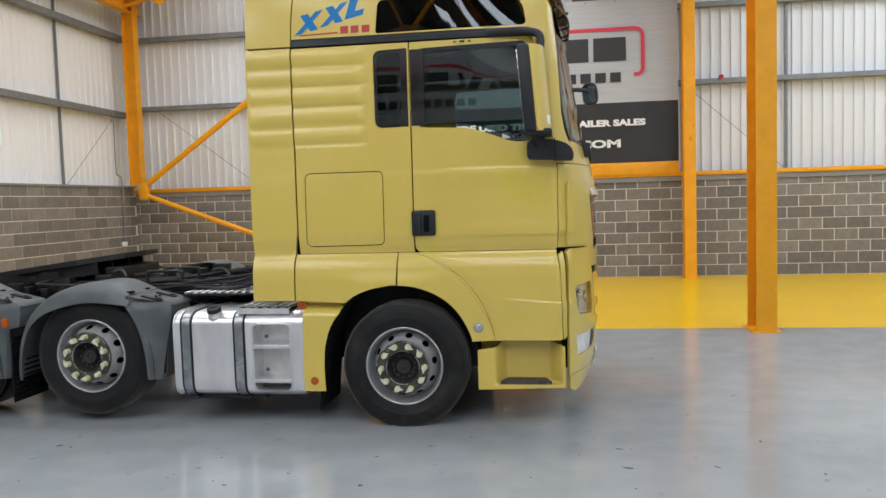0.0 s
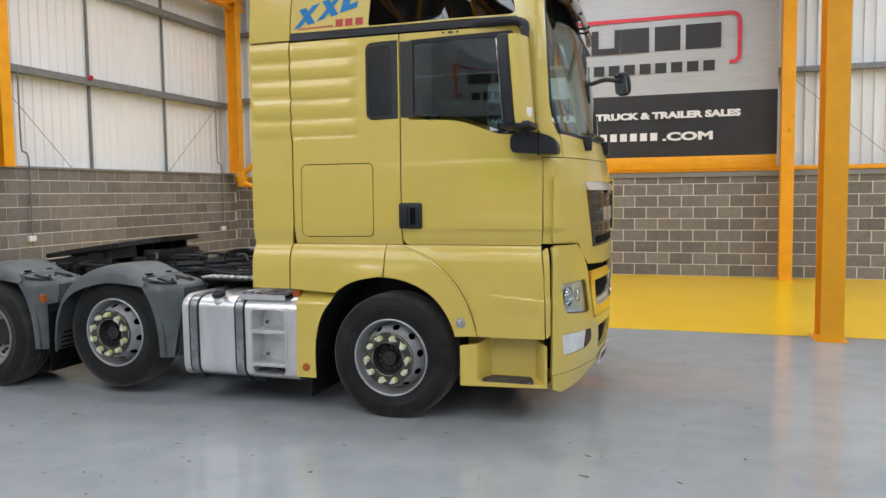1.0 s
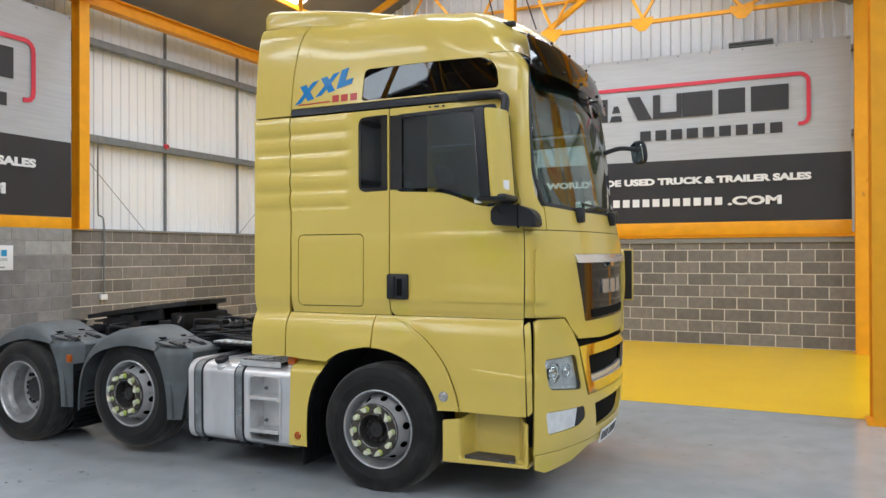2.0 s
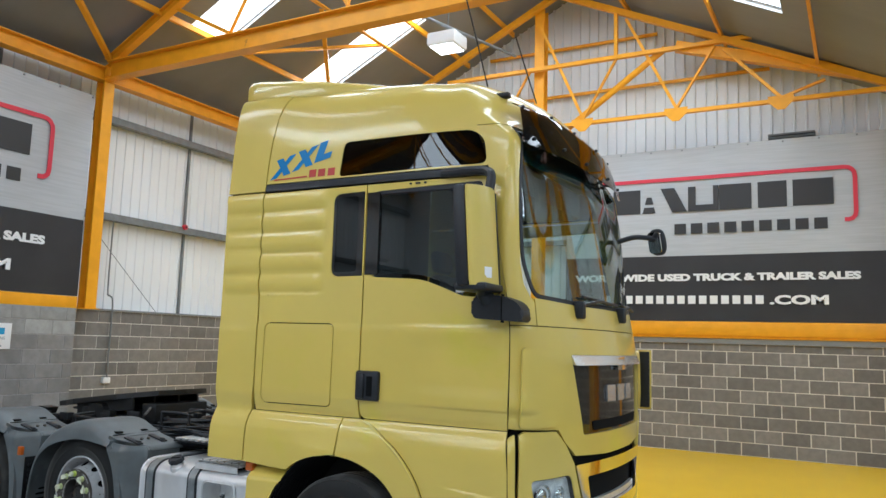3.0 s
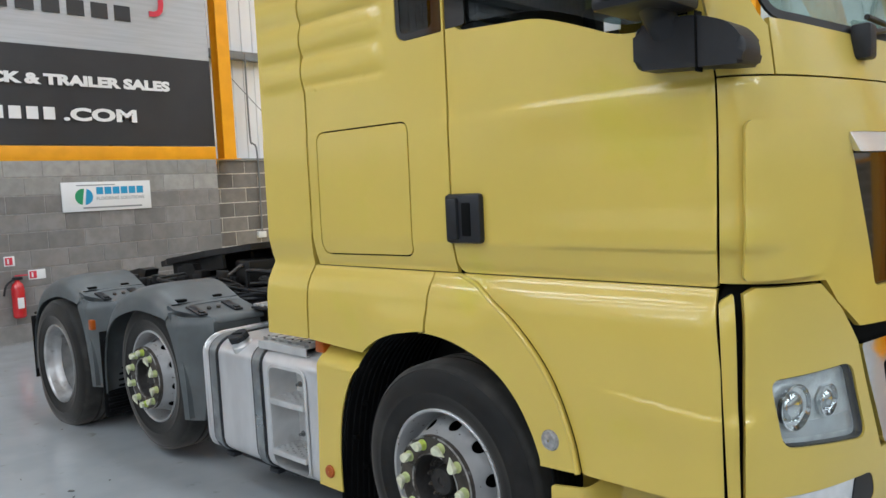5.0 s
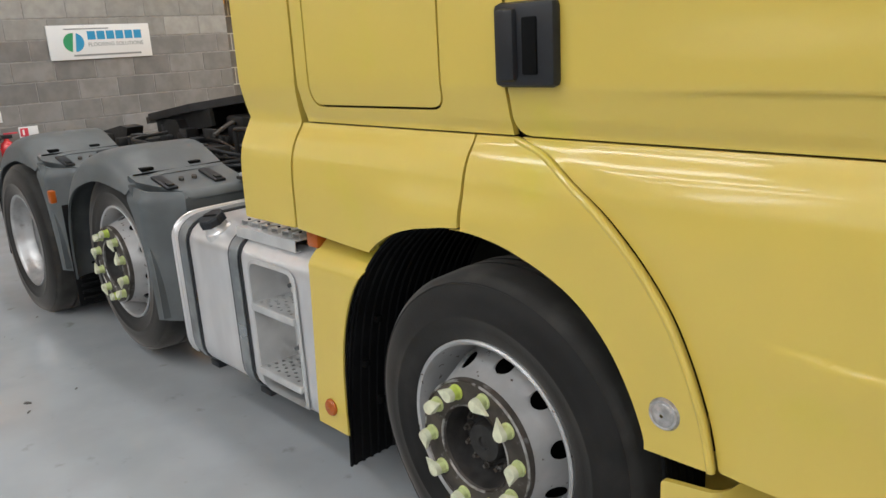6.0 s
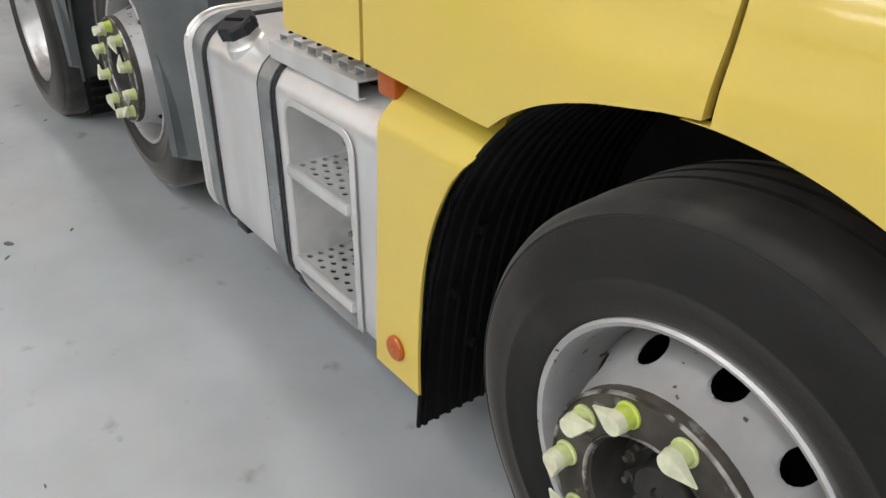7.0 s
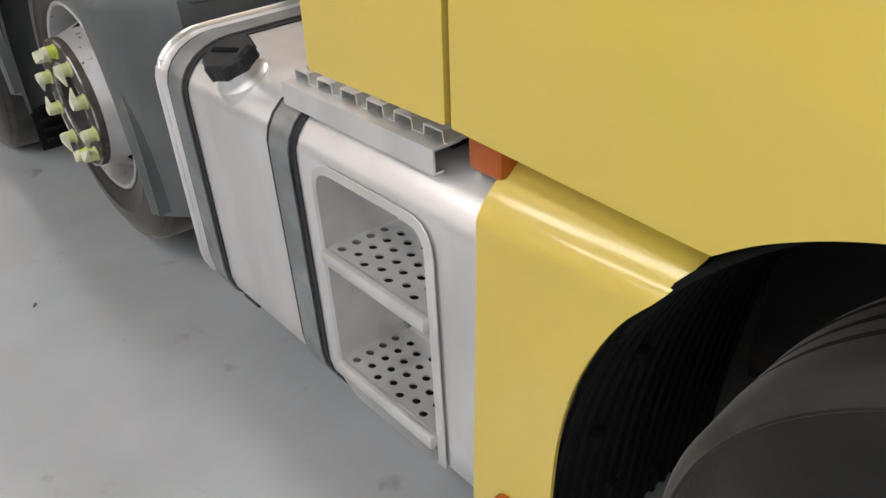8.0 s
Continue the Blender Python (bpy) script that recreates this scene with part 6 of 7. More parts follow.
# ------------------------------------------------------------------ front wheel housing
ARC = [tuple(v)[:2] for v in curve_pts([(-1.985, 0.125, 0), (-1.962, 0.40, 0), (-1.925, 0.62, 0), (-1.86, 0.80, 0), (-1.75, 0.95, 0), (-1.60, 1.06, 0), (-1.42, 1.118, 0), (-1.25, 1.12, 0), (-1.08, 1.075, 0), (-0.95, 0.99, 0), (-0.85, 0.88, 0), (-0.785, 0.76, 0), (-0.75, 0.62, 0), (-0.74, 0.42, 0)], 4)]
ribs = []
y = 5.635
while y < 6.16:
    ribs += [(y, 0.0), (y + 0.016, 0.0), (y + 0.019, -0.006), (y + 0.028, -0.006), (y + 0.031, 0.0)]
    y += 0.036
liner = part("arch_liner", thicken(sweep(ARC, ribs), 0.004), LINER, truck, "ribbed black wheel arch liner", sharp=25)
part("liner_edge", tube(BM(), [(a, 5.640, b) for a, b in ARC], 0.006, 6), LINER, liner)
for p, q in (((-1.935, 5.70), 0.52), ((-1.94, 5.76), 0.36), ((-1.90, 5.74), 0.68), ((-1.945, 5.90), 0.30)):
    part("liner_clip", box(BM(), (p[0] - 0.004, p[1] - 0.012, q - 0.012), (p[0] + 0.016, p[1] + 0.012, q + 0.012), 0.003), VOID, liner)
part("inner_wall", box(BM(), (-1.93, 6.17, 0.35), (-0.45, 6.20, 1.3), 0.01), DIRTY_STEEL, truck)
part("far_arch_liner", thicken(sweep(ARC, [(8.12, 0), (7.6, 0)]), 0.004), LINER, truck)
part("brake_drum", rod(BM(), (-1.316, 5.80, 0.469), (-1.316, 6.05, 0.469), 0.20, 28), DIRTY_STEEL, truck)

# ------------------------------------------------------------------ fuel tank with steps
TX0, TXM, TX1 = -3.165, -2.60, -2.100
TANK_V = [(0.0, 6.28, 0.228), (0.50, 5.740, 0.228), (0.535, 5.700, 0.233), (0.575, 5.660, 0.252), (0.612, 5.633, 0.282), (0.65, 5.623, 0.325)]
TANK_V += [(0.65 + 0.475, 5.620, 0.80)]
for k in range(1, 9):
    a = radians(90 * k / 8)
    TANK_V.append((1.125 + 0.205 * k / 8, 5.750 - 0.13 * math.cos(a), 0.80 + 0.097 * math.sin(a)))
TANK_V += [(1.33 + 0.5, 6.28, 0.904)]
TV = np.array(TANK_V)


def tank(a, v, inward=0.0):
    """A place on the tank's skin: a along the truck, v round the outer side from below to the top."""
    y, z = float(np.interp(v, TV[:, 0], TV[:, 1])), float(np.interp(v, TV[:, 0], TV[:, 2]))
    y2, z2 = float(np.interp(v + 0.01, TV[:, 0], TV[:, 1])), float(np.interp(v + 0.01, TV[:, 0], TV[:, 2]))
    y1, z1 = float(np.interp(v - 0.01, TV[:, 0], TV[:, 1])), float(np.interp(v - 0.01, TV[:, 0], TV[:, 2]))
    ty, tz = y2 - y1, z2 - z1
    n = math.hypot(ty, tz) or 1.0
    return Vector((a, y + tz / n * inward, z - ty / n * inward))


VZ = lambda z: 0.65 + (z - 0.325)
RECESS = rpoly([(-2.502, VZ(0.285)), (-2.206, VZ(0.285)), (-2.206, VZ(0.808)), (-2.502, VZ(0.808))], 0.05, 5)
ft = part("fuel_tank", sheet([[(TX0, 0.0), (TXM, 0.0), (TXM, 1.83), (TX0, 1.83)]], tank, (0.12, 0.03), 0.01), ALU, truck, "brushed aluminium fuel tank")
part("step_section", sheet([[(TXM + 0.001, 0.0), (TX1, 0.0), (TX1, 1.83), (TXM + 0.001, 1.83)], grown(RECESS, 0.005)], tank, (0.06, 0.03), 0.008), ALU, ft)
for x in (TX0, TX1 - 0.004):
    end = BM()
    vs = [end.verts.new(tank(x + (0.005 if x < -3 else -0.002), v, 0.004)) for v in TV[:, 0]]
    end.faces.new(vs)
    part("tank_end", thicken(end, 0.003), ALU, ft)
rim_e = BM()
tube(rim_e, [tank(TX0 + 0.003, v, 0.001) for v in np.linspace(0.3, 1.8, 60)], 0.010, 10)
part("tank_end_seam", rim_e, ALU, ft)
rec = BM()
flange = [rec.verts.new(tank(a, v, -0.0045)) for a, v in grown(RECESS, 0.016)]
outer = [rec.verts.new(tank(a, v, -0.0065)) for a, v in grown(RECESS, 0.002)]
cxr, cvr = -2.354, VZ(0.5465)
deep = [rec.verts.new(Vector((cxr + (a - cxr) * 0.93, 5.775, 0.325 + (cvr + (v - cvr) * 0.95) - 0.65))) for a, v in RECESS]
n = len(RECESS)
for k in range(n):
    rec.faces.new((outer[k], outer[(k + 1) % n], deep[(k + 1) % n], deep[k]))
    rec.faces.new((flange[k], flange[(k + 1) % n], outer[(k + 1) % n], outer[k]))
rec.faces.new(deep)
part("step_recess", thicken(rec, 0.003), ALU_PALE, ft, "pressed aluminium step recess", sharp=60)
for zt in (0.643, 0.376):
    x0, x1 = -2.500, -2.208
    holes = []
    for i in range(8):
        for j in range(4):
            cx, cy = x0 + 0.024 + i * (x1 - x0 - 0.048) / 7, 5.636 + j * 0.033 + (0.008 if i % 2 else -0.004)
            holes.append([(cx + 0.0095 * math.cos(q), cy + 0.0085 * math.sin(q)) for q in np.linspace(0, 2 * math.pi, 9)[:-1]])
    st = part("step_tread", sheet([[(x0, 5.616), (x1, 5.616), (x1, 5.772), (x0, 5.772)]] + holes, lambda a, b, i=0.0: Vector((a, b, zt - i)), 0.2, 0.004), ALU_PALE, ft, "perforated aluminium step tread")
    part("tread_lip", box(BM(), (x0 - 0.002, 5.598, zt - 0.030), (x1 + 0.002, 5.618, zt + 0.003), 0.008), ALU_PALE, st, "rolled bright step edge")
    part("tread_under", box(BM(), (x0 + 0.01, 5.63, zt - 0.030), (x1 - 0.01, 5.77, zt - 0.024), 0.002), HUB_DARK, st)
    part("step_bolt", rod(BM(), (-2.455, 5.775, zt + 0.040), (-2.455, 5.745, zt + 0.040), 0.009, 8), GALV, st)
    part("bolt_washer", rod(BM(), (-2.455, 5.774, zt + 0.040), (-2.455, 5.766, zt + 0.040), 0.016, 12), GALV, st)
for cx, w in ((-3.060, 0.066), (-2.621, 0.066)):
    path = [v for v in np.linspace(0.30, 1.80, 46)]
    for name, ww, off, m_ in (("strap_rubber", w + 0.034, -0.004, BLACK), ("tank_strap", w, -0.009, STRAP)):
        bm = BM()
        rows = [[bm.verts.new(tank(cx - ww / 2, v, off)), bm.verts.new(tank(cx + ww / 2, v, off))] for v in path]
        for r0, r1 in zip(rows, rows[1:]):
            bm.faces.new((r0[0], r0[1], r1[1], r1[0]))
        part(name, thicken(bm, 0.004), m_, ft, "steel tank strap" if name == "tank_strap" else "")
    p = tank(cx, 0.52, -0.02)
    part("strap_foot", box(BM(), (cx - 0.03, p.y - 0.04, 0.195), (cx + 0.05, p.y + 0.06, 0.222), 0.004), BLACK, ft)
axis = Vector((0, -0.40, 0.917))
c0 = tank(-2.832, 1.243)
m_cap = Matrix.Translation(c0) @ axis.to_track_quat("Z", "Y").to_matrix().to_4x4()
neck = BM()
lathe(neck, [(0.060, -0.03), (0.057, 0.002), (0.052, 0.007), (0.049, 0.012), (0.0485, 0.036), (0.045, 0.040), (0.044, 0.055)], (0, 0, 0), "z", 28)
bmesh.ops.transform(neck, matrix=m_cap, verts=neck.verts[:])
part("filler_neck", neck, ALU_PALE, ft, "dusty filler neck")
cap = BM()
prof = [(0.0525 + 0.0045 * max(0, math.cos(8 * q)) ** 0.5 * (1 if math.cos(8 * q) > 0 else 0)) for q in np.linspace(0, 2 * math.pi, 65)[:-1]]
lo = [cap.verts.new((r * math.cos(q), r * math.sin(q), 0.032)) for r, q in zip(prof, np.linspace(0, 2 * math.pi, 65)[:-1])]
hi = [cap.verts.new((r * math.cos(q), r * math.sin(q), 0.058)) for r, q in zip(prof, np.linspace(0, 2 * math.pi, 65)[:-1])]
tp = [cap.verts.new((0.9 * r * math.cos(q), 0.9 * r * math.sin(q), 0.066)) for r, q in zip(prof, np.linspace(0, 2 * math.pi, 65)[:-1])]
for a, b in ((lo, hi), (hi, tp)):
    for k in range(64):
        cap.faces.new((a[k], a[(k + 1) % 64], b[(k + 1) % 64], b[k]))
cap.faces.new(tp), cap.faces.new(lo[::-1])
bmesh.ops.transform(cap, matrix=m_cap, verts=cap.verts[:])
fc = part("fuel_cap", cap, BLACK, ft, "black lobed fuel cap")
slot = box(BM(), (-0.036, -0.006, 0.0655), (0.036, 0.006, 0.069), 0.002)
bmesh.ops.transform(slot, matrix=m_cap @ Matrix.Rotation(0.3, 4, "Z"), verts=slot.verts[:])
part("cap_slot", slot, VOID, fc)
beam = prism(BM(), [(5.645, 0.880), (5.665, 0.880), (5.665, 0.884), (5.649, 0.884), (5.649, 0.918), (5.700, 0.918), (5.700, 0.922), (5.645, 0.922)], "x", -2.630, -2.214)
tread = part("tank_top_step", beam, ALU_PALE, ft, "folded aluminium top step with open ribs", smooth=False)
# Black slab below the ribs paints the shade between them.
part("step_shelf", box(BM(), (-2.626, 5.702, 0.898), (-2.235, 5.93, 0.920), 0.001), VOID, tread)
for k in range(6):
    x = -2.626 + k * 0.0715
    hat = [(x - 0.014, 0.9235), (x + 0.001, 0.9235), (x + 0.003, 0.941), (x + 0.047, 0.941), (x + 0.049, 0.9235), (x + 0.056, 0.9235)]
    bm = BM()
    rows = [[bm.verts.new((a, y, z)) for a, z in hat] for y in (5.672, 5.93)]
    for q in range(len(hat) - 1):
        bm.faces.new((rows[0][q], rows[0][q + 1], rows[1][q + 1], rows[1][q]))
    rib = part("step_rib", thicken(bm, 0.003), ALU_PALE, tread, smooth=False)
    part("rib_hole", rod(BM(), (x + 0.026, 5.692, 0.9405), (x + 0.026, 5.692, 0.9448), 0.006, 10), VOID, rib)

# ------------------------------------------------------------------ chassis behind the cab
for y0 in (6.44, 7.24):
    part("chassis_rail", profile_beam(BM(), (-6.15, y0 + 0.04, 0.86), (-0.4, y0 + 0.04, 0.86), i_profile(0.085, 0.27, 0.012, 0.012)), DIRTY_STEEL, truck)
for x in (-6.1, -4.6, -3.3, -2.6):
    part("cross_member", box(BM(), (x - 0.06, 6.48, 0.76), (x + 0.06, 7.28, 0.94), 0.02), DIRTY_STEEL, truck)
cw = part("catwalk", box(BM(), (-3.28, 6.02, 0.985), (-2.42, 7.75, 1.0), 0.004), DIRTY_STEEL, truck, "ribbed aluminium catwalk plate")
for k in range(12):
    x = -3.27 + k * 0.072
    part("catwalk_rib", box(BM(), (x, 6.03, 1.0), (x + 0.040, 7.74, 1.016), 0.004), ALU, cw)
fwm = pose(-4.80, Y_MID, 1.205, 0, -7.3, 0)
plate_pts = [(0.68, -0.30), (0.72, 0.0), (0.68, 0.30), (0.30, 0.47), (-0.35, 0.46), (-0.62, 0.34), (-0.78, 0.30), (-0.74, 0.10), (-0.30, 0.045), (-0.10, 0.05), (-0.05, 0.0), (-0.10, -0.05), (-0.30, -0.045), (-0.74, -0.10), (-0.78, -0.30), (-0.62, -0.34), (-0.35, -0.46), (0.30, -0.47)]
fwb = prism(BM(), plate_pts, "z", -0.012, 0.035)
for y0 in (-0.40, -0.15, 0.15, 0.40):
    box(fwb, (-0.35, y0 - 0.012, -0.12), (0.45, y0 + 0.012, -0.01))
bmesh.ops.transform(fwb, matrix=fwm, verts=fwb.verts[:])
fw = part("fifth_wheel", fwb, DIRTY_STEEL, truck, "greasy black fifth wheel plate", smooth=False)
for y0 in (6.46, 7.30):
    ped = prism(BM(), [(-4.98, 1.0), (-4.58, 1.0), (-4.70, 1.17), (-4.86, 1.17)], "y", y0 - 0.05, y0 + 0.05)
    part("pedestal", ped, DIRTY_STEEL, fw)
part("mounting_plate", box(BM(), (-5.25, 6.40, 0.992), (-4.35, 7.36, 1.012), 0.003), DIRTY_STEEL, fw)
part("release_bar", tube(BM(), curve_pts([(-4.72, 6.35, 1.10), (-4.70, 6.12, 1.09), (-4.45, 6.08, 1.085), (-4.15, 6.10, 1.075), (-4.10, 6.30, 1.06)], 4), 0.012, 8), DIRTY_STEEL, fw, "bent release handle")
for y0 in (6.46, 7.30):
    part("approach_ramp", prism(BM(), [(-6.25, 0.98), (-5.55, 1.0), (-5.50, 1.09), (-5.62, 1.10), (-6.27, 1.0)], "y", y0 - 0.06, y0 + 0.06), DIRTY_STEEL, truck)
part("tail_beam", box(BM(), (-6.28, 6.0, 0.62), (-6.16, 7.76, 0.80), 0.02), DIRTY_STEEL, truck)
rng = random.Random(11)
for k in range(26):
    y0 = rng.uniform(6.2, 7.2)
    z0 = rng.uniform(0.98, 1.10)
    pts = [(-2.5, y0 + rng.uniform(-0.2, 0.2), 1.15 + rng.uniform(-0.05, 0.15)), (-2.9, y0 + rng.uniform(-0.1, 0.1), z0 + rng.uniform(-0.02, 0.08)), (-3.4, y0 + rng.uniform(-0.1, 0.1), z0), (-3.9, y0 + rng.uniform(-0.2, 0.2), z0 - rng.uniform(0, 0.08)), (-4.3, y0 + rng.uniform(-0.2, 0.2), z0 - 0.03)]
    part("air_hose", tube(BM(), curve_pts(pts, 5), rng.choice((0.009, 0.012, 0.018)), 6), BLACK if k % 3 else DIRTY_STEEL, truck)
part("air_bottle", rod(BM(), (-3.45, 6.32, 0.96), (-2.95, 6.32, 0.96), 0.075, 18), BLACK, truck, "black air bottle")
part("valve_block", box(BM(), (-3.62, 6.28, 0.93), (-3.50, 6.42, 1.06), 0.01), DIRTY_STEEL, truck)
part("rear_air_tank", rod(BM(), (-4.7, 6.15, 0.62), (-4.0, 6.15, 0.62), 0.13, 20), BLACK, truck)
# Not a known part: a black box added to deepen shade under the chassis.
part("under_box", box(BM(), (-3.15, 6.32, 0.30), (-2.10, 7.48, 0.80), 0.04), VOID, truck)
part("suspension_bag", rod(BM(), (-4.55, 6.35, 0.55), (-4.55, 6.35, 0.95), 0.14, 20), BLACK, truck)
part("coupling_block", box(BM(), (-4.32, 6.55, 1.02), (-4.12, 7.2, 1.20), 0.02), DIRTY_STEEL, truck)
part("slider_plate", box(BM(), (-5.1, 6.50, 1.012), (-4.3, 7.26, 1.08), 0.015), DIRTY_STEEL, truck)
for k in range(9):
    x0 = -5.5 + k * 0.17
    part("chassis_bracket", box(BM(), (x0, 6.30 + 0.02 * (k % 3), 0.93), (x0 + 0.07, 6.43, 1.03 + 0.02 * (k % 2)), 0.008), DIRTY_STEEL, truck)
part("lamp_bar", tube(BM(), [(-5.9, 6.05, 1.05), (-5.55, 6.10, 1.08), (-5.30, 6.12, 1.09)], 0.018, 8), DIRTY_STEEL, truck)
part("battery_box", box(BM(), (-4.35, 6.20, 0.98), (-4.05, 6.42, 1.05), 0.01), DIRTY_STEEL, truck)
# Engine and gearbox are rough boxes, the underside's shade put into their black.
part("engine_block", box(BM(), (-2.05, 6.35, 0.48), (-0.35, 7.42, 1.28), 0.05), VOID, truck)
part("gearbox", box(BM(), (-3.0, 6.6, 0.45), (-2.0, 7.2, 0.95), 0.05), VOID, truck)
part("left_tank", box(BM(), (-3.2, 7.50, 0.23), (-2.17, 8.09, 0.95), 0.08), ALU, truck)
part("under_bracket", box(BM(), (-3.0, 5.72, 0.195), (-2.45, 6.1, 0.226), 0.006), BLACK, truck)

rng = random.Random(31)
for k in range(34):
    x0, y0, z0 = rng.uniform(-5.2, -2.7), rng.uniform(6.1, 7.5), rng.uniform(1.0, 1.10)
    a, b, c = rng.uniform(0.03, 0.16), rng.uniform(0.02, 0.09), rng.uniform(0.015, 0.07)
    part("chassis_fitting", box(BM(), (x0, y0, z0), (x0 + a, y0 + b, z0 + c), 0.006), DIRTY_STEEL if k % 3 else BLACK, truck)
for k in range(14):
    x0, y0, z0 = rng.uniform(-5.3, -3.0), rng.uniform(6.15, 7.3), rng.uniform(1.03, 1.16)
    dx, dy = rng.choice(((0.7, 0.0), (0.5, 0.15), (0.0, 0.6), (0.3, -0.3)))
    part("brake_pipe", tube(BM(), curve_pts([(x0, y0, z0), (x0 + dx * 0.5, y0 + dy * 0.5 + 0.04, z0 + 0.02), (x0 + dx, y0 + dy, z0 - 0.02)], 4), rng.choice((0.007, 0.012, 0.016)), 6), HUB if k % 2 else DIRTY_STEEL, truck)
for y0 in (6.30, 6.62):
    part("grab_loop", tube(BM(), curve_pts([(-3.75, y0, 0.98), (-3.75, y0, 1.14), (-3.72, y0, 1.17), (-3.45, y0, 1.17), (-3.42, y0, 1.14), (-3.42, y0, 0.98)], 4), 0.014, 8), DIRTY_STEEL, truck)

# ------------------------------------------------------------------ things on the walls
def conduit(x, y, z_top, z_bot, along, label):
    cd = thing("conduit", label, "conduit", (x, y, z_bot), group="conduits")
    pts = curve_pts([(x - 0.10, y + 0.12, z_top - 0.10), (x - 0.10, y + 0.09, z_top), (x - 0.06, y + 0.03, z_top + 0.02), (x - 0.05, y, z_top - 0.1), (x - 0.05, y, 2.62), (x - 0.01, y + 0.02, 2.50), (x + 0.045, y + 0.05, 2.32), (x + 0.045, y + 0.05, z_bot)], 4)
    part("pipe", tube(BM(), pts, 0.014, 8), GALV, cd)
    part("socket", box(BM(), (x, y - 0.03, z_bot - 0.10), (x + 0.06, y + 0.12, z_bot), 0.01), WHITE_STICK, cd, "white socket box")
    return cd


conduit(X_W, 10.26, 3.90, 1.10, "y", "grey conduit down the block wall to a white socket")
conduit(X_W, 15.78, 3.90, 1.02, "y", "grey conduit down the block wall to a white socket")


def call_point(x, y, z, facing):
    a = thing("alarm_sounder", "small red alarm sounder on the wall rail", "alarm", (x, y, z), group="alarm sounders")
    d = {"x": Vector((1, 0, 0)), "y": Vector((0, -1, 0))}[facing]
    p = Vector((x, y, z))
    part("sounder", rod(BM(), p, p + d * 0.06, 0.055, 16, 0.045), BAN_RED, a)
    part("horn", rod(BM(), p + d * 0.06, p + d * 0.075, 0.02, 12), HUB_DARK, a)


call_point(X_W - 0.06, 11.86, 3.94, "x")
call_point(3.30, Y_N + 0.10, 4.10, "y")

ex = thing("fire_extinguisher", "red fire extinguisher hung on the block wall", "fire extinguisher", (-9.28, 6.54, 0.33))
bm = BM()
lathe(bm, [(0.001, 0.0), (0.06, 0.0), (0.075, 0.02), (0.075, 0.36), (0.06, 0.41), (0.03, 0.44), (0.025, 0.47), (0.001, 0.47)], (-9.26, 6.54, 0.33), "z", 20)
part("cylinder", bm, mat("red_enamel", (0.55, 0.015, 0.02), 0.25, coat=0.8), ex)
part("valve", box(BM(), (-9.29, 6.49, 0.79), (-9.23, 6.60, 0.83), 0.01), BLACK, ex)
part("lever", box(BM(), (-9.275, 6.52, 0.835), (-9.245, 6.66, 0.85), 0.004), BAN_RED, ex)
part("label_patch", box(BM(), (-9.187, 6.505, 0.45), (-9.182, 6.575, 0.58), 0.001), WHITE_STICK, ex)
part("hose", tube(BM(), curve_pts([(-9.24, 6.49, 0.80), (-9.21, 6.40, 0.74), (-9.22, 6.37, 0.62)], 4), 0.013, 8), BLACK, ex)
for y0, z0, w in ((6.70, 0.77, 0.20), (6.44, 0.96, 0.12)):
    sg = thing("fire_sign", "small red and white fire sign on the wall", "sign", (-9.35, y0, z0), group="fire signs")
    part("sign_panel", box(BM(), (-9.349, y0, z0), (-9.343, y0 + w, z0 + 0.12), 0.002), WHITE_STICK, sg)
    part("sign_field", box(BM(), (-9.343, y0 + 0.012, z0 + 0.015), (-9.3405, y0 + 0.095, z0 + 0.105), 0.001), BAN_RED, sg)
    part("sign_mark", box(BM(), (-9.3405, y0 + 0.035, z0 + 0.03), (-9.339, y0 + 0.055, z0 + 0.09)), WHITE_STICK, sg)

# flooring firm's board, its name as plain bars
fb = thing("trade_board", "white trade board with blue and green shapes on the wall", "sign", (-9.33, 7.75, 1.77))
part("board", box(BM(), (-9.345, 7.165, 1.575), (-9.325, 8.335, 1.955), 0.004), WHITE_STICK, fb)
GREEN = mat("green_ink", (0.03, 0.30, 0.12), 0.5)
SKYBLUE = mat("light_blue_ink", (0.03, 0.30, 0.55), 0.5)
bm = BM()
bm.faces.new([bm.verts.new((-9.3235, 7.43 + 0.105 * math.cos(q), 1.765 + 0.105 * math.sin(q))) for q in np.linspace(math.pi * 0.45, math.pi * 1.45, 14)])
part("green_half", thicken(bm, 0.001), GREEN, fb, smooth=False)
bm = BM()
bm.faces.new([bm.verts.new((-9.3235, 7.45 + 0.105 * math.cos(q), 1.765 + 0.105 * math.sin(q))) for q in np.linspace(-math.pi * 0.5, math.pi * 0.42, 14)])
part("blue_half", thicken(bm, 0.001), SKYBLUE, fb, smooth=False)
for k in range(6):
    part("name_bar", box(BM(), (-9.3245, 7.60 + k * 0.108, 1.79), (-9.3225, 7.69 + k * 0.108, 1.885)), SKYBLUE, fb)
bm = BM()
text_mesh(bm, "FLOORING SOLUTIONS", 0.042, Matrix.Translation((-9.3235, 7.60, 1.715)) @ Matrix.Rotation(radians(90), 4, "Z") @ Matrix.Rotation(radians(90), 4, "X"), width=0.64)
part("trade_line", bm, GREY_TRIM, fb, smooth=False)
part("sub_bar", box(BM(), (-9.3245, 7.35, 1.905), (-9.3225, 7.85, 1.918)), GREY_TRIM, fb)
part("sub_bar", box(BM(), (-9.3245, 7.42, 1.61), (-9.3225, 8.20, 1.63)), GREY_TRIM, fb)

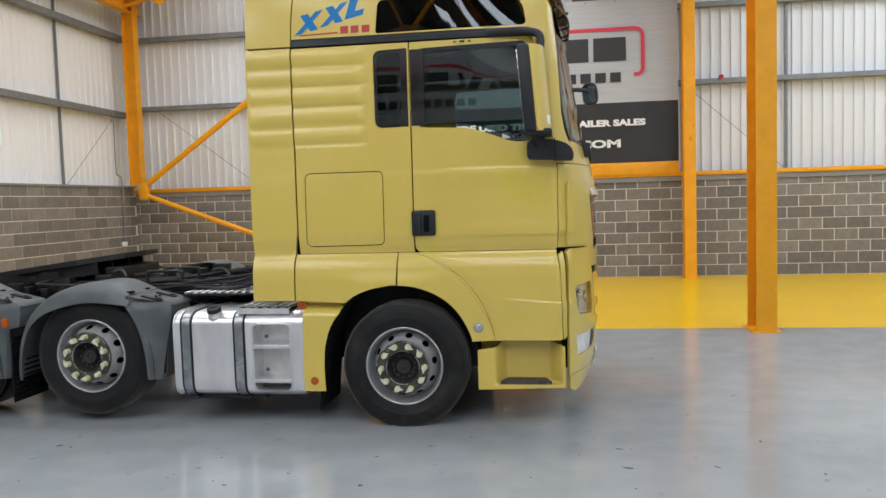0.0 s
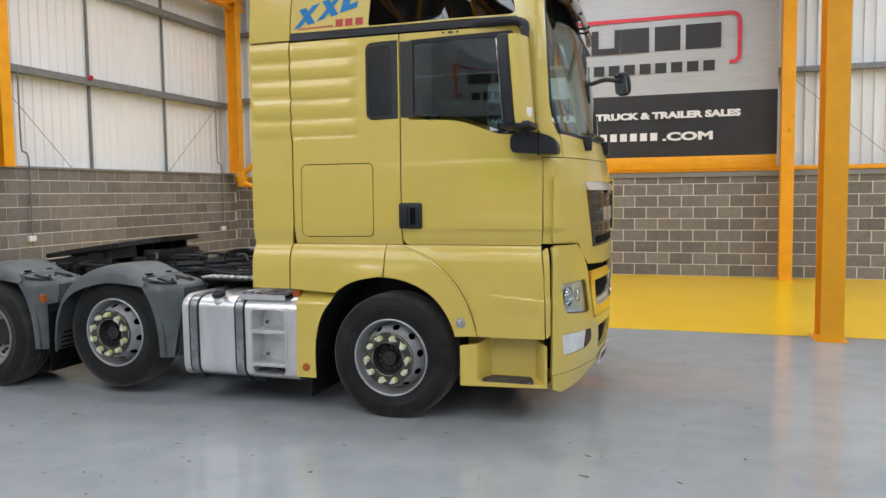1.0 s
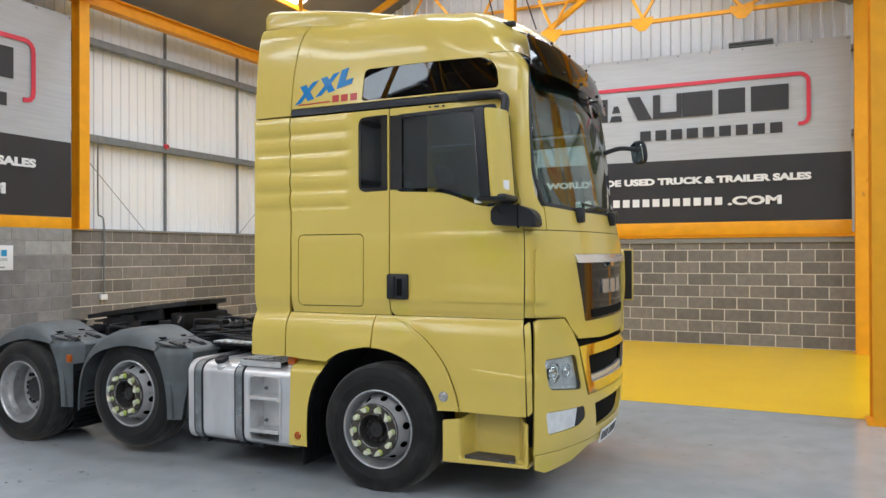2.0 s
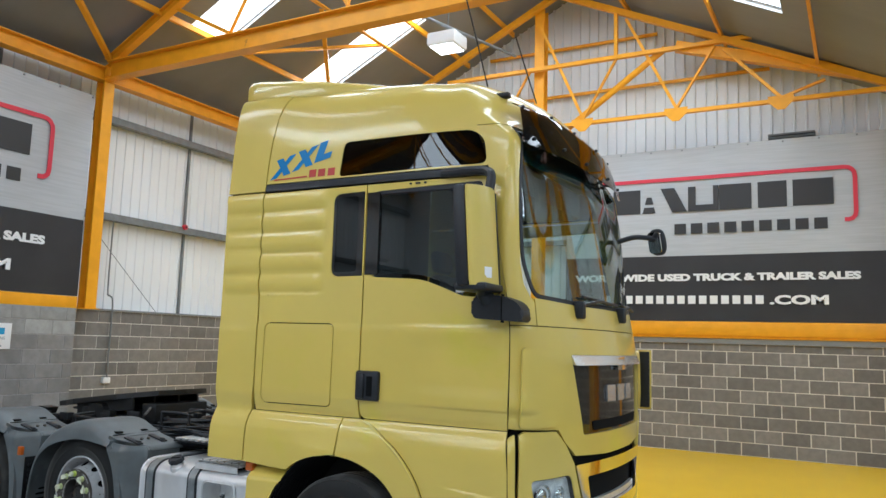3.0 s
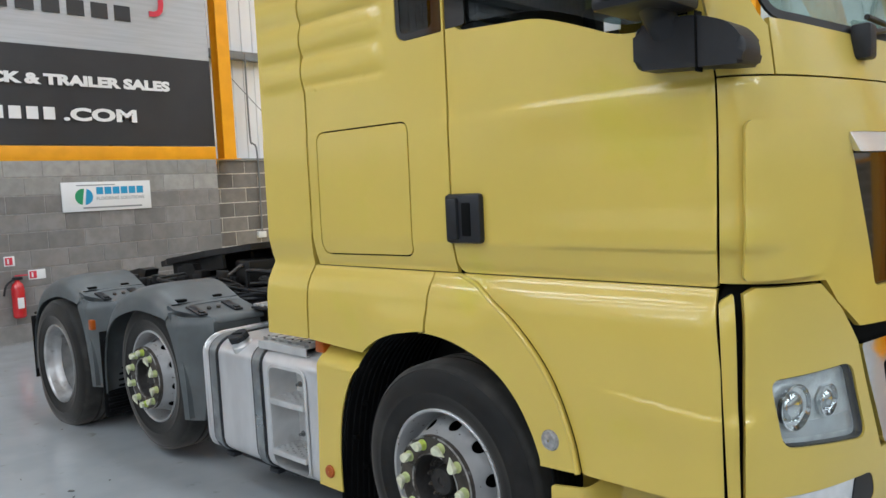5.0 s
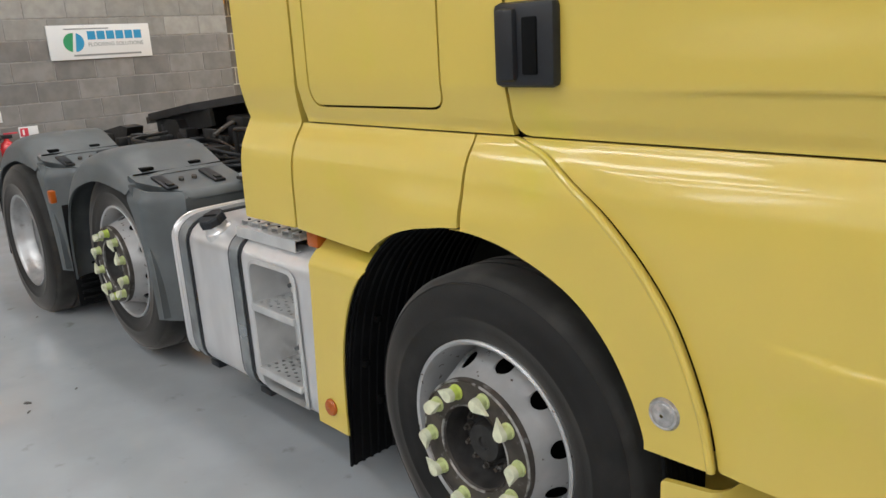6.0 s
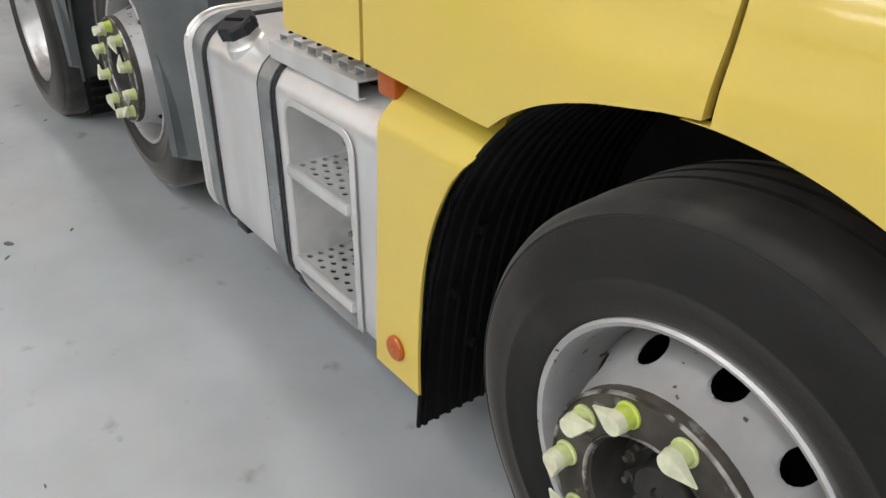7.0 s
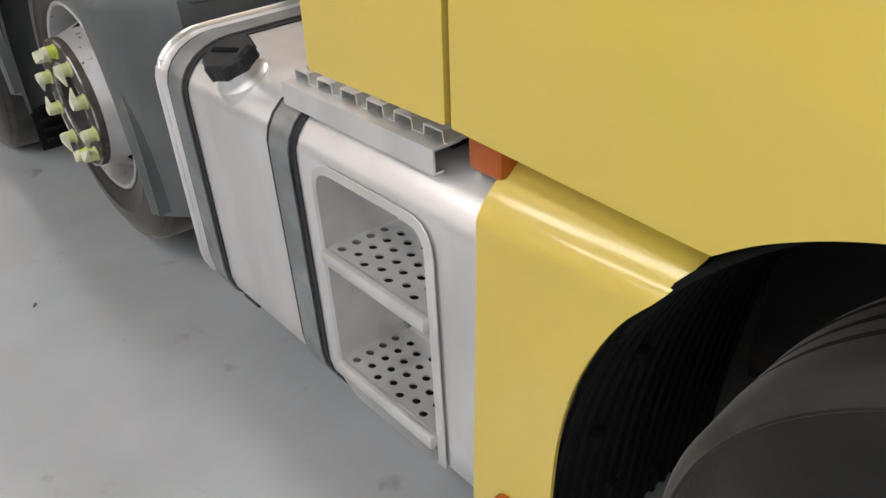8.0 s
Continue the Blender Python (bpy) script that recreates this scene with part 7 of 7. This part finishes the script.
# ------------------------------------------------------------------ roof lamp
hb = thing("high_bay_lamp", "white high-bay lamp hung from the roof", "lamp", (-4.95, 13.5, 7.3))
part("lamp_body", box(BM(), (-5.25, 13.2, 7.36), (-4.65, 13.75, 7.62), 0.05), WHITE_STICK, hb)
part("diffuser", box(BM(), (-5.19, 13.25, 7.345), (-4.71, 13.70, 7.358)), lamp_mat("lamp_diffuser", (1.0, 0.99, 0.96), 4.0), hb, "glowing white diffuser")
part("hanger", tube(BM(), [(-4.95, 13.5, 7.62), (-4.95, 13.5, gable(-4.95) + 0.15)], 0.01, 6), GALV, hb)
dt = thing("roof_conduit", "grey steel conduit running under the roof", "conduit", (-5, 13, 7.6))
part("pipe", tube(BM(), [(-5.6, 11.0, 7.72), (-4.3, 15.2, 7.72)], 0.03, 8), GALV, dt)
vt = thing("cable_bracket", "small grey steel bracket on the north cladding", "bracket", (0.7, Y_N, 5.85))
part("bar", box(BM(), (0.30, Y_N + 0.10, 5.90), (1.10, Y_N + 0.26, 5.93)), GALV, vt)
part("bar", box(BM(), (0.30, Y_N + 0.10, 5.85), (1.10, Y_N + 0.26, 5.87)), GALV, vt)
for z, y0, y1 in ((3.72, 9.75, 11.3), (3.72, 14.0, 15.7)):
    wr = thing("brace_wire", "thin diagonal steel wire before the cladding", "wire", (X_W, y0, 2.3), group="brace wires")
    a, b = ((y0, z), (y1, 2.27)) if y0 < 12 else ((y1, z), (y0, 2.27))
    part("wire", tube(BM(), [(X_W - 0.03, a[0], a[1]), (X_W - 0.03, b[0], b[1])], 0.006, 5), GALV, wr)
for xa, xb in ((2.6, 4.5), (-9.1, -6.8)):
    wr = thing("brace_wire", "thin diagonal steel wire before the cladding", "wire", (xa, Y_N, 2.3), group="brace wires")
    part("wire", tube(BM(), [(xa, Y_N + 0.10, 3.95), (xb, Y_N + 0.10, 2.22)], 0.006, 5), GALV, wr)

# ------------------------------------------------------------------ flecks and scraps on the floor
flecks = BM()
rng = random.Random(21)
for k in range(70):
    cx, cy, r = rng.uniform(-5.5, 3.0), rng.uniform(2.6, 5.5), rng.uniform(0.002, 0.007) * (2.2 if k % 9 == 0 else 1)
    a0, st = rng.uniform(0, 6.28), rng.uniform(1.0, 4.0)
    pts = []
    for q in np.linspace(0, 2 * math.pi, 7)[:-1]:
        px, py = r * st * math.cos(q) * rng.uniform(0.6, 1.2), r * math.sin(q) * rng.uniform(0.6, 1.2)
        pts.append((cx + px * math.cos(a0) - py * math.sin(a0), cy + px * math.sin(a0) + py * math.cos(a0)))
    prism(flecks, pts, "z", 0.0003, 0.0025)
fk = part("floor_flecks", flecks, mat("dark_fleck", (0.07, 0.065, 0.06), 0.8), None)
tagged(fk, "small dark flecks and scraps lying on the grey floor", "debris", kind="stuff")

# ------------------------------------------------------------------ blockwork, laid last
lay_blocks(north, "x", Y_N, X_W - 0.137, X_E, WALL_N - 0.02, (-3.6, 6.8), z0=0.008, seed=3, pitch=0.4576, rise=0.2320)
lay_blocks(west, "y", X_W, 9.42, Y_N, WALL_W, (9.0, 17.0), seed=5)
lay_blocks(west_near, "y", -9.35, Y_S, 9.385, WALL_W, (5.2, 9.4), pale_from=1.79, seed=7, stone=BLOCK_W, far=BLOCK_W_FAR)
